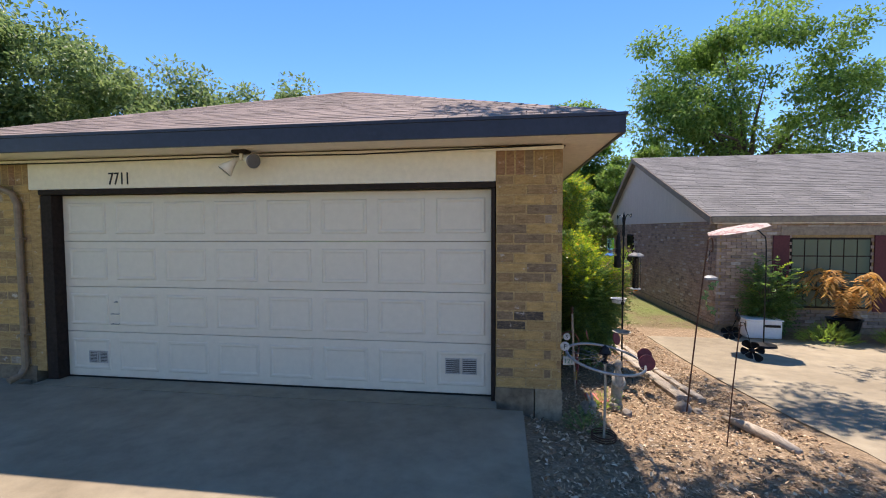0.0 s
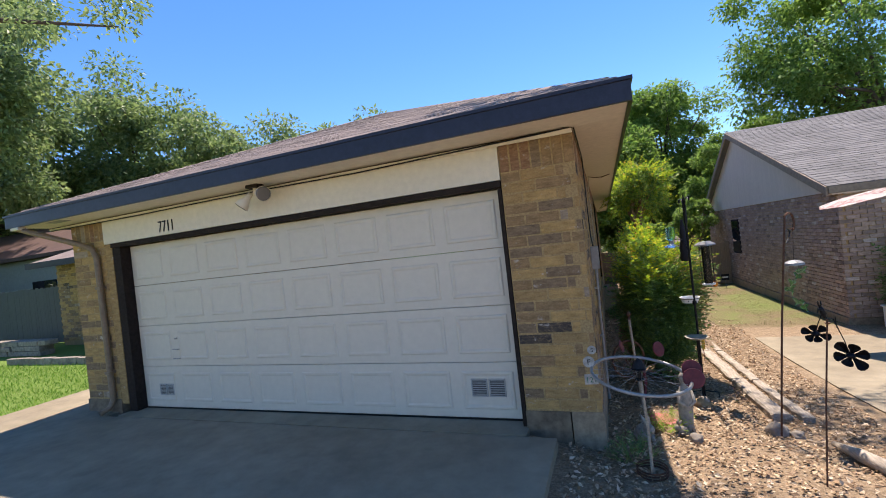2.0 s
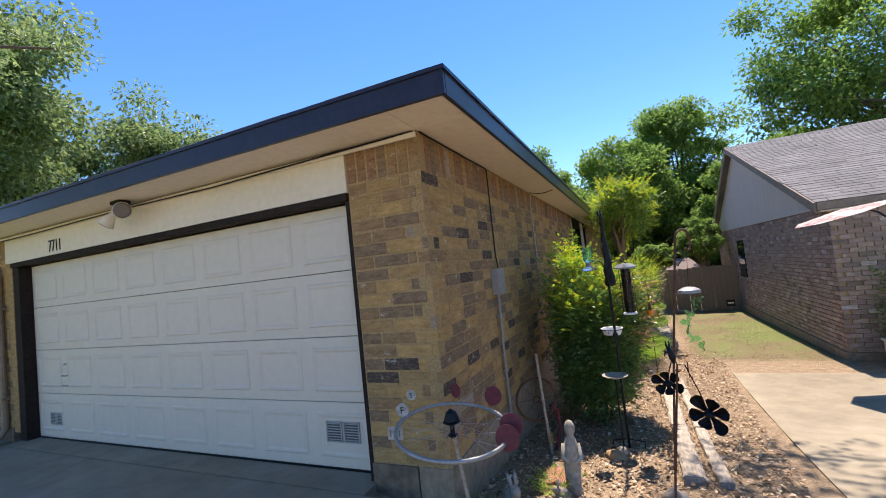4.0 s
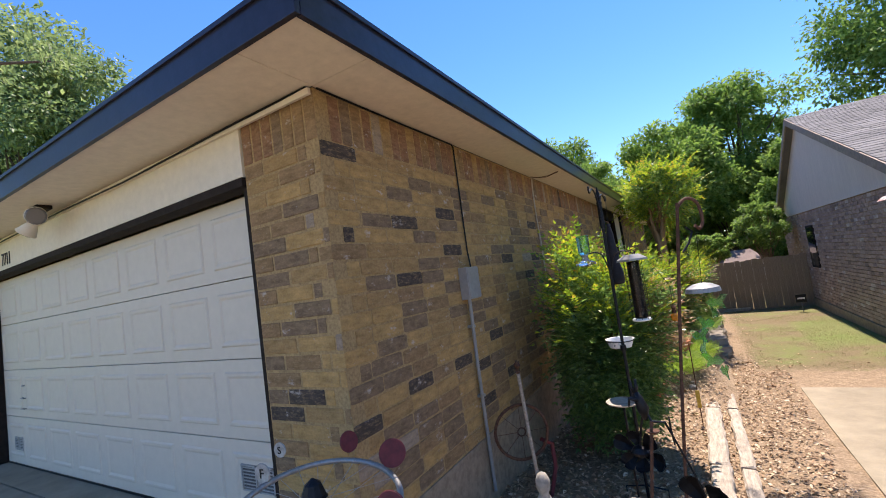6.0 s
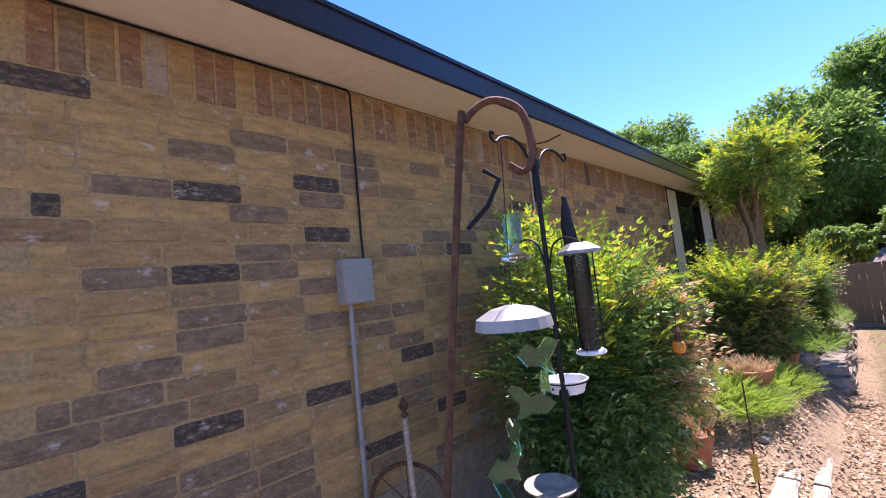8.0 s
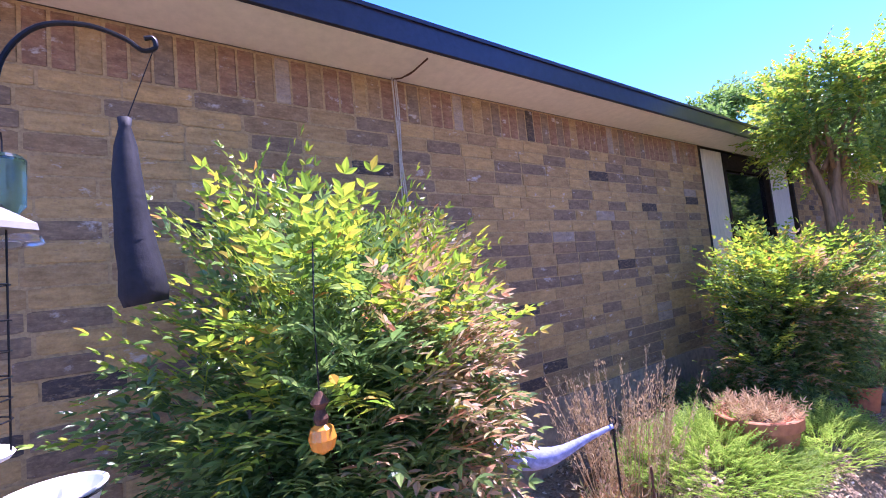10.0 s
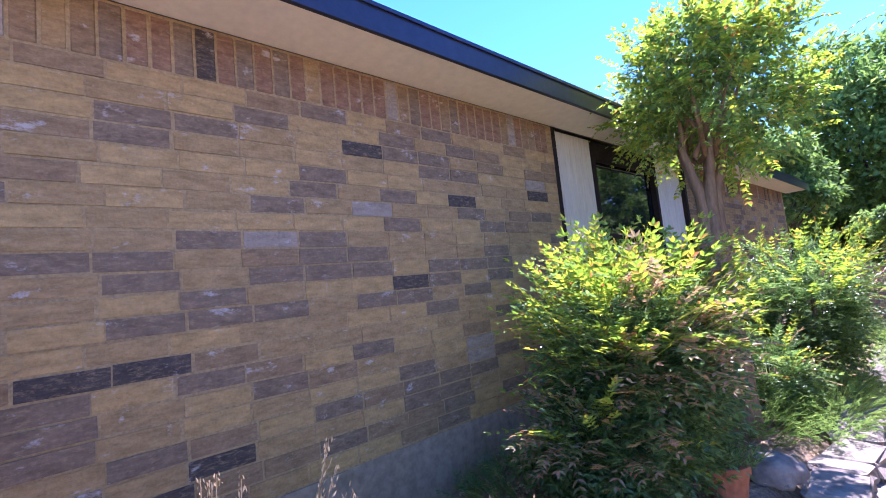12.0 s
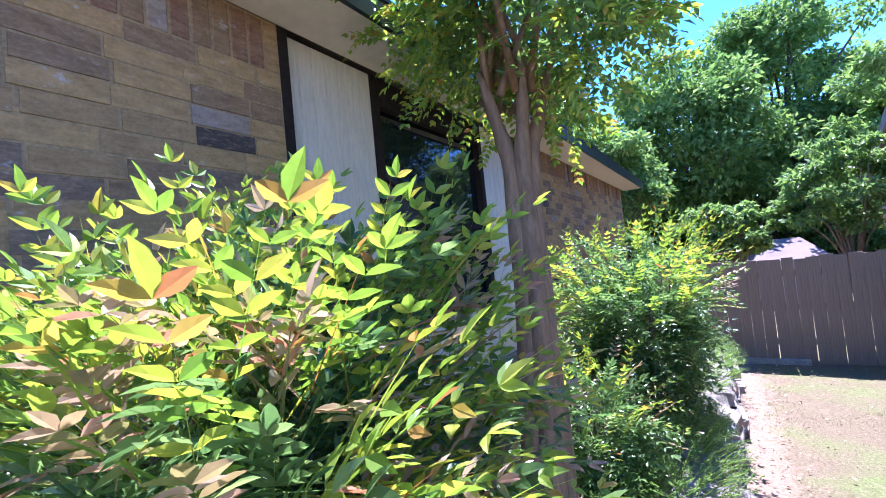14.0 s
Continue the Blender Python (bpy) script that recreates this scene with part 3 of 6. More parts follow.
def roof():
    top = thing("roof", "brown asphalt shingle hip roof with dark fascia", "roof", kind="structure")
    bm = bmesh.new()
    YB = 17.5
    quad(bm, (EX0, EY, EZ), (EX1, EY, EZ), (AX, AY, AZ))
    quad(bm, (EX1, EY, EZ), (EX1, YB, EZ), (AX, YB, AZ), (AX, AY, AZ))
    quad(bm, (EX0, YB, EZ), (EX0, EY, EZ), (AX, AY, AZ), (AX, YB, AZ))
    quad(bm, (EX1, YB, EZ), (EX0, YB, EZ), (AX, YB, AZ))
    quad(bm, (EX0, EY, EZ - 0.05), (EX0, YB, EZ - 0.05), (EX1, YB, EZ - 0.05), (EX1, EY, EZ - 0.05))
    deck = part("roof_deck", bm, M_SHINGLE_J, top)
    run = AY - EY
    slope = math.hypot(run, AZ - EZ)
    tilt = math.degrees(math.atan2(AZ - EZ, run))
    rng = random.Random(4)
    rows, step_s = [], 0.127
    for r in range(int(slope / step_s)):
        s = (r + 0.5) * step_s
        f = s / slope
        xa, xb = EX0 + (AX - EX0) * f + 0.02, EX1 + (AX - EX1) * f - 0.02
        x = xa - rng.uniform(0, 0.3)
        while x < xb:
            w = rng.choice((0.22, 0.30, 0.34))
            a, b = max(x, xa), min(x + w - 0.006, xb)
            if b - a > 0.04:
                rows.append((((a + b) / 2, EY + run * f, EZ + (AZ - EZ) * f + 0.012 + rng.uniform(0, 0.003)), (b - a, step_s * 1.08, 0.010), 0, tilt - 1.6))
            x += w
    lay("shingle", rows, piece_mesh("shingle", M_SHINGLE, 0.2, (1, 0.4, 0.04)), M_SHINGLE_J, deck, (0, -1, 2.6))
    caps = [k / 28 for k in range(1, 28)]
    for sx in (EX0, EX1):
        bm = bmesh.new()
        for f in caps:
            p = Vector((sx + (AX - sx) * f, EY + run * f, EZ + (AZ - EZ) * f + 0.026))
            q = Vector((sx + (AX - sx) * (f + 0.042), EY + run * (f + 0.042), EZ + (AZ - EZ) * (f + 0.042) + 0.020))
            d = (q - p).normalized()
            side = d.cross(Vector((0, 0, 1))).normalized() * 0.12
            dn = Vector((0, 0, -0.045))
            for s in (-1, 1):
                a, b, c, e = p, q, q + s * side + dn, p + s * side + dn
                quad(bm, *( [a, b, c, e] if s > 0 else [e, c, b, a]))
                quad(bm, a, e, e - Vector((0, 0, 0.012)), a - Vector((0, 0, 0.012)))
        part("hip_cap", bm, M_SHINGLE_J, top, "overlapping shingle hip caps")
    bm = bmesh.new()
    box(bm, (EX0, EY - 0.002, 2.49), (EX1, EY + 0.026, EZ + 0.004), 0.003)
    part("fascia", bm, M_FASCIA, top, "dark painted front fascia board")
    part("fascia", box(bmesh.new(), (EX1 - 0.026, EY + 0.027, 2.49), (EX1 + 0.002, YB, EZ + 0.004), 0.003), M_FASCIA, top, "dark painted side fascia board")
    part("fascia", box(bmesh.new(), (EX0 - 0.002, EY + 0.027, 2.49), (EX0 + 0.026, YB, EZ + 0.004), 0.003), M_FASCIA, top, "dark painted side fascia board")
    part("drip_edge", box(bmesh.new(), (EX0 - 0.012, EY - 0.014, EZ - 0.012), (EX1 + 0.014, EY - 0.003, EZ + 0.012)), M_FASCIA, top)
    part("drip_edge", box(bmesh.new(), (EX1 + 0.003, EY - 0.003, EZ - 0.012), (EX1 + 0.014, YB, EZ + 0.012)), M_FASCIA, top)


roof()
shell("soffit_front", (EX0 + 0.027, EY + 0.027, 2.503), (EX1 - 0.027, 0.0, 2.518), M_SOFFIT, None, "beige painted soffit board", category="soffit")
shell("soffit_side", (0.0, 0.003, 2.503), (EX1 - 0.027, 17.4, 2.518), M_SOFFIT, None, "beige painted soffit board", category="soffit")
shell("soffit_seam", (-0.02, EY + 0.03, 2.499), (0.012, -0.02, 2.5025), M_SOFFIT, None, "thin soffit seam strip", category="soffit")
shell("ceiling", (-6.3, 0.21, 2.52), (-0.21, 16.7, 2.54), M_CREAM, None, "plain ceiling over the garage", category="ceiling")
shell("floor", (-6.3, 0.21, -0.06), (-0.26, 16.7, 0.0), M_CONC_BASE, None, "plain garage floor", category="floor")


# ---- siding and window ----
def siding():
    wall = shell("wall_siding", (-0.2, BRICK_END + 0.06, 0.153), (-0.075, 8.47, CORNER_TOP), M_SIDING, None, "cream vertical board siding with grooves", category="wall")
    wall2 = shell("wall_siding_far", (-0.2, 10.082, 0.153), (-0.075, PANEL_END - 0.07, CORNER_TOP), M_SIDING, None, "cream vertical board siding with grooves", category="wall")
    shell("wall_siding_below", (-0.2, 8.47, 0.153), (-0.075, 10.082, 0.72), M_SIDING, None, "cream siding below the window", category="wall")
    for y0, y1, parent, z1 in ((BRICK_END + 0.07, 8.465, wall, 2.498), (10.09, PANEL_END - 0.08, wall2, 2.498)):
        n = max(1, round((y1 - y0) / 0.105))
        for k in range(n):
            a, b = y0 + (y1 - y0) * k / n, y0 + (y1 - y0) * (k + 1) / n - 0.003
            part("board", box(bmesh.new(), (-0.074, a, 0.16), (-0.055, b, z1), 0.002), M_SIDING, parent)
    shell("corner_trim_near", (-0.21, BRICK_END + 0.001, 0.155), (-0.004, BRICK_END + 0.066, 2.499), M_DARKTRIM, None, "dark brown trim where brick meets siding", category="trim")
    shell("corner_trim_far", (-0.21, PANEL_END - 0.068, 0.155), (-0.004, PANEL_END - 0.001, 2.499), M_DARKTRIM, None, "dark brown trim where siding meets brick", category="trim")
    win = thing("window_1", "dark framed sash window reflecting the trees", "window", (-0.06, 8.476, 0.72), kind="structure")
    W, H = 1.60, 1.775
    bm = bmesh.new()
    for lo, hi in (((-0.1, 0, 0), (0.012, 0.07, H)), ((-0.1, W - 0.07, 0), (0.012, W, H)), ((-0.1, 0.07, H - 0.20), (0.010, W - 0.07, H)), ((-0.1, 0.07, 0), (0.012, W - 0.07, 0.06))):
        box(bm, lo, hi, 0.003)
    part("window_frame", bm, M_DARKTRIM, win)
    part("meeting_rail", box(bmesh.new(), (-0.075, 0.07, 0.72), (-0.02, W - 0.07, 0.77), 0.003), M_DARKTRIM, win)
    for y0, y1 in ((0.07, W - 0.07),):
        for z0, z1 in ((0.06, 0.72), (0.77, H - 0.2)):
            part("pane", box(bmesh.new(), (-0.058, y0, z0), (-0.052, y1, z1)), M_PANE, win)


siding()

# ---- house next door ----
NX, NY0, NY1, NPY, NPZ, NEZ = 4.2, 6.2, 16.3, 12.1, 4.22, 2.0


def neighbour():
    nb = thing("house_next_door", "rose brick house with a grey shingle gable roof", "house")
    bm = bmesh.new()
    base = -0.9
    box(bm, (NX + 0.02, NY0 + 0.02, base), (NX + 12, NY1, 1.9))
    part("wall", bm, M_MORTAR, nb, "mortar body of the brick wall")
    bm = bmesh.new()
    a, b, c = (NY0 - 0.1, 1.9), (NY1 + 0.1, 1.9), (NPY, NPZ - 0.13)
    va = [bm.verts.new((NX, y, z)) for y, z in (a, b, c)]
    vb = [bm.verts.new((NX + 0.12, y, z)) for y, z in (a, b, c)]
    bm.faces.new(va), bm.faces.new(vb[::-1])
    for i in range(3):
        j = (i + 1) % 3
        bm.faces.new((va[i], va[j], vb[j], vb[i]))
    part("gable", bm, M_NSIDING, nb, "pale grey siding in the gable")
    part("gable_band", box(bmesh.new(), (NX - 0.02, NY0 - 0.05, 1.87), (NX - 0.001, NY1, 1.93)), M_NSIDING, nb)
    bm = bmesh.new()
    t = 0.1
    sl = (NPZ - NEZ) / (NPY - NY0)
    f0, b0 = NY0 - 0.1, NY1 + 0.3
    zf, zb = NPZ - sl * (NPY - f0), 1.8
    x0, x1 = NX - 0.16, NX + 20
    for (ya, za), (yb, zb2) in (((f0, zf), (NPY, NPZ)), ((NPY, NPZ), (b0, zb))):
        v = [bm.verts.new(p) for p in ((x0, ya, za), (x1, ya, za), (x1, yb, zb2), (x0, yb, zb2), (x0, ya, za - t), (x1, ya, za - t), (x1, yb, zb2 - t), (x0, yb, zb2 - t))]
        for q in ((0, 1, 2, 3), (7, 6, 5, 4), (0, 4, 5, 1), (1, 5, 6, 2), (2, 6, 7, 3), (3, 7, 4, 0)):
            bm.faces.new([v[k] for k in q])
    rf = part("roof", bm, M_NSHINGLE, nb, "grey asphalt shingle roof")
    rng = random.Random(9)
    tilt = math.degrees(math.atan(sl))
    rows = []
    n = int((NPY - f0) / 0.15)
    for r in range(n):
        y = f0 + (r + 0.5) * (NPY - f0) / n
        x = x0 - rng.uniform(0, 0.3)
        while x < x0 + 13:
            w = rng.choice((0.25, 0.32, 0.4))
            a, b = max(x, x0 - 0.01), x + w - 0.008
            rows.append((((a + b) / 2, y, NPZ - sl * (NPY - y) + 0.008 + rng.uniform(0, 0.004)), (b - a, 0.175, 0.012), 0, tilt - 2.0))
            x += w
    lay("shingle", rows, piece_mesh("grey_shingle", M_NSHINGLE, 0.2, (1, 0.4, 0.04)), M_NSHINGLE, rf, (4, 5, 2), most=0)
    for (ya, za), (yb, zb2) in (((f0, zf), (NPY, NPZ)), ((b0, zb), (NPY, NPZ))):
        bm = bmesh.new()
        v = [bm.verts.new(p) for p in ((x0 - 0.03, ya, za - 0.16), (x0 - 0.03, ya, za), (x0 - 0.03, yb, zb2), (x0 - 0.03, yb, zb2 - 0.16), (x0 - 0.002, ya, za - 0.16), (x0 - 0.002, ya, za), (x0 - 0.002, yb, zb2), (x0 - 0.002, yb, zb2 - 0.16))]
        for q in ((0, 1, 2, 3), (7, 6, 5, 4), (0, 4, 5, 1), (1, 5, 6, 2), (2, 6, 7, 3), (3, 7, 4, 0)):
            bm.faces.new([v[k] for k in q])
        part("rake_board", bm, M_NRAKE, nb, "weathered tan rake board")
    part("fascia", box(bmesh.new(), (x0, f0 - 0.03, zf - 0.12), (x1, f0 - 0.002, zf)), M_NRAKE, nb, "weathered tan fascia board")
    part("soffit", box(bmesh.new(), (x0 + 0.05, f0, zf - 0.15), (x1, NY0 + 0.1, zf - 0.13)), M_SOFFIT, nb)
    # brick faces: gable side, then the front
    rows, c, L = [], 0.075, 0.205
    for i in range(31):
        z = 1.86 - (i + 0.5) * c
        off = (i % 2) * L / 2
        y = NY0 + off
        while y < NY1:
            rows.append(((NX + 0.03, y + (L - 0.011) / 2, z + rng.uniform(-0.001, 0.001)), (0.06 + rng.uniform(-0.004, 0.004), L - 0.011, c - 0.010), 0, 0))
            y += L
        x = NX + L / 2 * (1 - i % 2)
        while x < NX + 5.5:
            if not (NX + 1.45 < x + L / 2 < NX + 3.15 and -0.1 < z < 1.55):
                rows.append(((x + (L - 0.011) / 2, NY0 + 0.03, z), (L - 0.011, 0.06 + rng.uniform(-0.004, 0.004), c - 0.010), 0, 0))
            x += L
    rows = [r for r in rows if not (12.4 < r[0][1] < 13.2 and 0.4 < r[0][2] < 1.5 and r[0][0] < NX + 0.1)]
    lay("brick", rows, None, M_NBRICK, nb.children[0], (4, 6, 0), most=0)
    part("footing", box(bmesh.new(), (NX - 0.03, NY0 - 0.03, -1.2), (NX + 12, NY1, -0.47)), M_CONC_BASE, nb, "concrete footing")
    win = part("window", box(bmesh.new(), (NX - 0.01, 12.4, 0.4), (NX + 0.025, 13.2, 1.5)), M_DARKTRIM, nb, "dark side window")
    part("pane", box(bmesh.new(), (NX - 0.014, 12.45, 0.45), (NX - 0.011, 13.15, 1.45)), M_PANE, win)
    # front window with shutters
    wx0, wx1, z0, z1 = NX + 1.5, NX + 3.1, -0.05, 1.5
    fr = part("window", box(bmesh.new(), (wx0, NY0 + 0.01, z0), (wx1, NY0 + 0.05, z1)), M_DARKTRIM, nb, "dark gridded front window")
    for i in range(6):
        for j in range(4):
            xa, za = wx0 + 0.03 + i * (wx1 - wx0 - 0.06) / 6, z0 + 0.03 + j * (z1 - z0 - 0.06) / 4
            part("pane", box(bmesh.new(), (xa + 0.012, NY0 + 0.004, za + 0.012), (xa + (wx1 - wx0 - 0.06) / 6 - 0.012, NY0 + 0.009, za + (z1 - z0 - 0.06) / 4 - 0.012)), M_PANE2, fr)
    for xa in (wx0 - 0.36, wx1 + 0.03):
        part("shutter", box(bmesh.new(), (xa, NY0 - 0.03, z0 - 0.05), (xa + 0.33, NY0 - 0.002, z1 + 0.05), 0.006), M_MAROON, nb, "maroon shutter")
    part("lintel", box(bmesh.new(), (NX + 1.3, NY0 - 0.02, 1.56), (NX + 9, NY0 - 0.001, 1.74)), M_NRAKE, nb, "tan frieze board")


M_PANE2 = Mat("greenish_window_glass", 0.08, 0, 0.7).color((0.09, 0.13, 0.10)).m
neighbour()


# ---- fences, far houses, left side ----
def fence(name, x0, x1, y, zbase, height, mat, label, gap=0.006, seed=1, along="x"):
    f = thing(name, label, "fence", kind="structure")
    rng = random.Random(seed)
    x = x0
    me = piece_mesh("board", mat, 0.15, (0.14, 0.018, 1.8))
    while x < x1:
        w = rng.uniform(0.13, 0.15)
        h = height + rng.uniform(-0.025, 0.025)
        ob = new("board", me)
        ob.parent = f
        c = (x + w / 2, y + rng.uniform(-0.004, 0.004))
        if along == "y":
            c = c[::-1]
        ob.matrix_basis = pose(c[0], c[1], zbase + h / 2, 0, rng.uniform(-0.6, 0.6), 0 if along == "x" else 90) @ Matrix.Diagonal((w - gap, 0.018, h, 1))
        x += w
    for z in (0.25, height * 0.5, height - 0.25):
        lo, hi = ((x0, y + 0.012, zbase + z), (x1, y + 0.05, zbase + z + 0.085))
        if along == "y":
            lo, hi = (lo[1], lo[0], lo[2]), (hi[1], hi[0], hi[2])
        part("rail", box(bmesh.new(), lo, hi), mat, f)
    return f


fence("fence_back", 0.02, 4.18, 13.75, -0.68, 1.44, M_FENCE, "weathered brown privacy fence with gaps at the foot", 0.003)
fence("fence_left", -34, -15.9, 5.1, -0.05, 1.85, M_FENCE_GREY, "grey weathered privacy fence beside the lawn", 0.006, 2)
tagged(part("fence_rot_board", box(bmesh.new(), (1.5, 13.66, gz(2, 13.6) - 0.05), (2.7, 13.73, gz(2, 13.6) + 0.07), 0.01), M_WOOD_GREY), "grey kickboard along the fence foot", "board")

wing = thing("house_wing", "tan brick wing of the house with a low shingle roof", "house", kind="structure")
part("wall", box(bmesh.new(), (-15.8, 4.65, -0.1), (-6.52, 9, 2.45)), M_MORTAR, wing)


def wing_bricks():
    rows, rng = [], random.Random(3)
    for i in range(25):
        z = 2.42 - (i + 0.5) * COURSE
        x = -15.81 + (i % 2) * BLEN / 2
        while x < -9.5:
            rows.append(((x + BLEN / 2, 4.66, z), (BLEN - 0.011, 0.06 + rng.uniform(-0.004, 0.004), COURSE - 0.011), 0, 0))
            x += BLEN
    lay("brick", rows, None, M_BRICK_J, wing.children[0], (-10, 0, 1), most=0)
    bm = bmesh.new()
    y0, z0 = 4.15, 2.55
    v = [bm.verts.new(p) for p in ((-16.3, y0, z0), (-6.4, y0, z0), (-6.4, 8.2, 4.1), (-13.5, 8.2, 4.1), (-16.3, y0, z0 - 0.15), (-6.4, y0, z0 - 0.15), (-6.4, 8.2, 3.95), (-13.5, 8.2, 3.95))]
    for q in ((0, 1, 2, 3), (7, 6, 5, 4), (0, 4, 5, 1), (1, 5, 6, 2), (2, 6, 7, 3), (3, 7, 4, 0)):
        bm.faces.new([v[k] for k in q])
    part("roof", bm, M_SHINGLE_J, wing)
    part("fascia", box(bmesh.new(), (-16.32, y0 - 0.03, z0 - 0.17), (-6.4, y0 - 0.002, z0 + 0.01)), M_FASCIA, wing)


wing_bricks()

left_house = thing("house_left", "sage grey house with a red-brown shingle hip roof", "house")
part("wall", box(bmesh.new(), (-40, 8.6, -0.1), (-19.8, 16, 3.35)), M_LNWALL, left_house)
bm = bmesh.new()
quad(bm, (-40.5, 8.1, 3.4), (-19.2, 8.1, 3.4), (-23.5, 12.4, 5.5), (-36, 12.4, 5.5))
quad(bm, (-19.2, 8.1, 3.4), (-19.2, 16.6, 3.4), (-23.5, 12.4, 5.5))
quad(bm, (-40.5, 8.1, 3.25), (-40.5, 16.6, 3.25), (-19.2, 16.6, 3.25), (-19.2, 8.1, 3.25))
quad(bm, (-40.5, 8.1, 3.25), (-19.2, 8.1, 3.25), (-19.2, 8.1, 3.4), (-40.5, 8.1, 3.4))
quad(bm, (-19.2, 8.1, 3.25), (-19.2, 16.6, 3.25), (-19.2, 16.6, 3.4), (-19.2, 8.1, 3.4))
M_RSHINGLE = shingle_mat("red_brown_shingle", (0.13, 0.08, 0.068), (0.16, 0.10, 0.082), (0.10, 0.068, 0.06))
part("roof", bm, M_RSHINGLE, left_house)
part("window", box(bmesh.new(), (-25.2, 8.55, 1.2), (-23.4, 8.598, 2.2)), M_PANE, left_house)

curb = thing("bed_edging", "low concrete edging of the front bed", "edging", kind="structure")
for k in range(20):
    x = -14.0 + k * 0.305
    part("block", box(bmesh.new(), (x, 2.45, -0.08), (x + 0.29, 2.58, 0.09 + 0.006 * (k % 3)), 0.012), M_STONE, curb)
stack = thing("stone_planter", "low stacked limestone planter by the fence", "planter", kind="structure")
rngs = random.Random(12)
for r in range(3):
    x = -18.4 + 0.12 * r
    while x < -14.4:
        w = rngs.uniform(0.25, 0.5)
        part("stone", box(bmesh.new(), (x, 3.3 + rngs.uniform(0, 0.05), -0.06 + r * 0.14), (x + w - 0.015, 3.65, 0.075 + r * 0.14), 0.02), M_STONE, stack)
        x += w

shed = thing("shed_behind_fence", "brown shed roof showing above the back fence", "shed")
part("wall", box(bmesh.new(), (2.6, 19.9, -0.8), (3.9, 22, 0.5)), M_NSIDING, shed)
bm = bmesh.new()
quad(bm, (2.45, 19.6, 0.42), (4.05, 19.6, 0.42), (3.6, 21, 0.95), (2.85, 21, 0.95))
quad(bm, (4.05, 22.4, 0.42), (2.45, 22.4, 0.42), (2.85, 21, 0.95), (3.6, 21, 0.95))
quad(bm, (4.05, 19.6, 0.42), (4.05, 22.4, 0.42), (3.6, 21, 0.95))
quad(bm, (2.45, 22.4, 0.42), (2.45, 19.6, 0.42), (2.85, 21, 0.95))
part("roof", bm, M_SHINGLE, shed)


# ---- trees ----
def cluster(rng, centre, spread, n, size, droop=0.0):
    d = rng.normal(0, 1, (n, 3))
    d /= np.linalg.norm(d, axis=1, keepdims=True)
    r = rng.uniform(0, 1, n) ** 0.5
    at = np.array(centre) + d * r[:, None] * np.array(spread)
    along = d + rng.normal(0, 0.8, (n, 3)) + (0, 0, -droop)
    normal = np.tile((0, 0, 1.0), (n, 1)) + d * 0.4 + rng.normal(0, 0.55, (n, 3))
    ln = size * rng.uniform(0.6, 1.3, n)
    return leaves(at, along, normal, ln, ln * 0.55)


def tree(name, label, foot, height, crown, mat, leaf=0.14, clumps=60, per=260, seed=0, trunk_r=0.22, low=0.35, lean=(0, 0), bark=None):
    """A tapered trunk that forks into limbs; each limb end carries uneven clumps of leaves."""
    rng = np.random.default_rng(seed)
    t = thing(name, label, "tree", foot)
    bm = bmesh.new()
    top = np.array((lean[0], lean[1], height * low))
    sweep(bm, [(0, 0, -0.25), (0.02, 0, height * low * 0.3), tuple(top * (0.6, 0.6, 0.65)), tuple(top)], [trunk_r * 1.35, trunk_r, trunk_r * 0.85, trunk_r * 0.75], 12)
    part("trunk", bm, bark or M_BARK, t, smooth=True)
    cx, cy, cz = crown
    mid = np.array((lean[0] * 1.3, lean[1] * 1.3, height - cz))
    sets = []
    ends = []
    for k in range(clumps):
        d = rng.normal(0, 1, 3)
        d /= np.linalg.norm(d)
        ends.append(mid + d * rng.uniform(0.45, 1.0) ** 0.7 * np.array(crown) * rng.uniform(0.75, 1.08))
    for k in range(min(clumps, 16)):
        e = ends[k]
        m1 = top + (e - top) * 0.45 + (0, 0, 0.12 * height * 0.3)
        m1 = m1 + rng.normal(0, 0.05 * height * 0.3, 3)
        bm = bmesh.new()
        sweep(bm, [tuple(top * 0.96), tuple(top + (m1 - top) * 0.5), tuple(m1), tuple(e)], [trunk_r * 0.5, trunk_r * 0.34, trunk_r * 0.2, trunk_r * 0.05], 6)
        part("limb", bm, bark or M_BARK, t, smooth=True)
    for e in ends:
        s = rng.uniform(0.13, 0.30) * min(crown)
        sets.append(cluster(rng, e, (s * 1.25, s * 1.25, s * 0.8), int(per * rng.uniform(0.6, 1.4)), leaf, 0.3))
    v, f = joined(sets)
    np_mesh("crown", v, f, mat, t, kind="stuff")
    return t


OAK = "live oak with a dense grey-green crown"
ELM = "leafy bright green tree behind the houses"
tree("oak_tree", OAK, (-33, 20, 0), 17.5, (8.0, 6.0, 8.0), M_OAK, 0.34, 130, 340, 1, 0.45, 0.25)
tree("oak_tree", OAK, (-40, 13, 0), 18.5, (8.5, 6.0, 8.5), M_OAK, 0.34, 130, 340, 2, 0.45, 0.25)
tree("oak_tree", OAK, (-44, 4, 0), 14, (6.5, 5.0, 6.6), M_OAK, 0.32, 110, 320, 14, 0.4, 0.2)
tree("oak_tree", OAK, (-23, 21, 0), 13.5, (6.5, 5.0, 6.4), M_OAK, 0.30, 120, 320, 3, 0.4, 0.25)
tree("oak_tree", OAK, (-15.5, 22, 0), 11.5, (5.0, 4.0, 4.6), M_OAK, 0.26, 100, 320, 5, 0.35, 0.25)
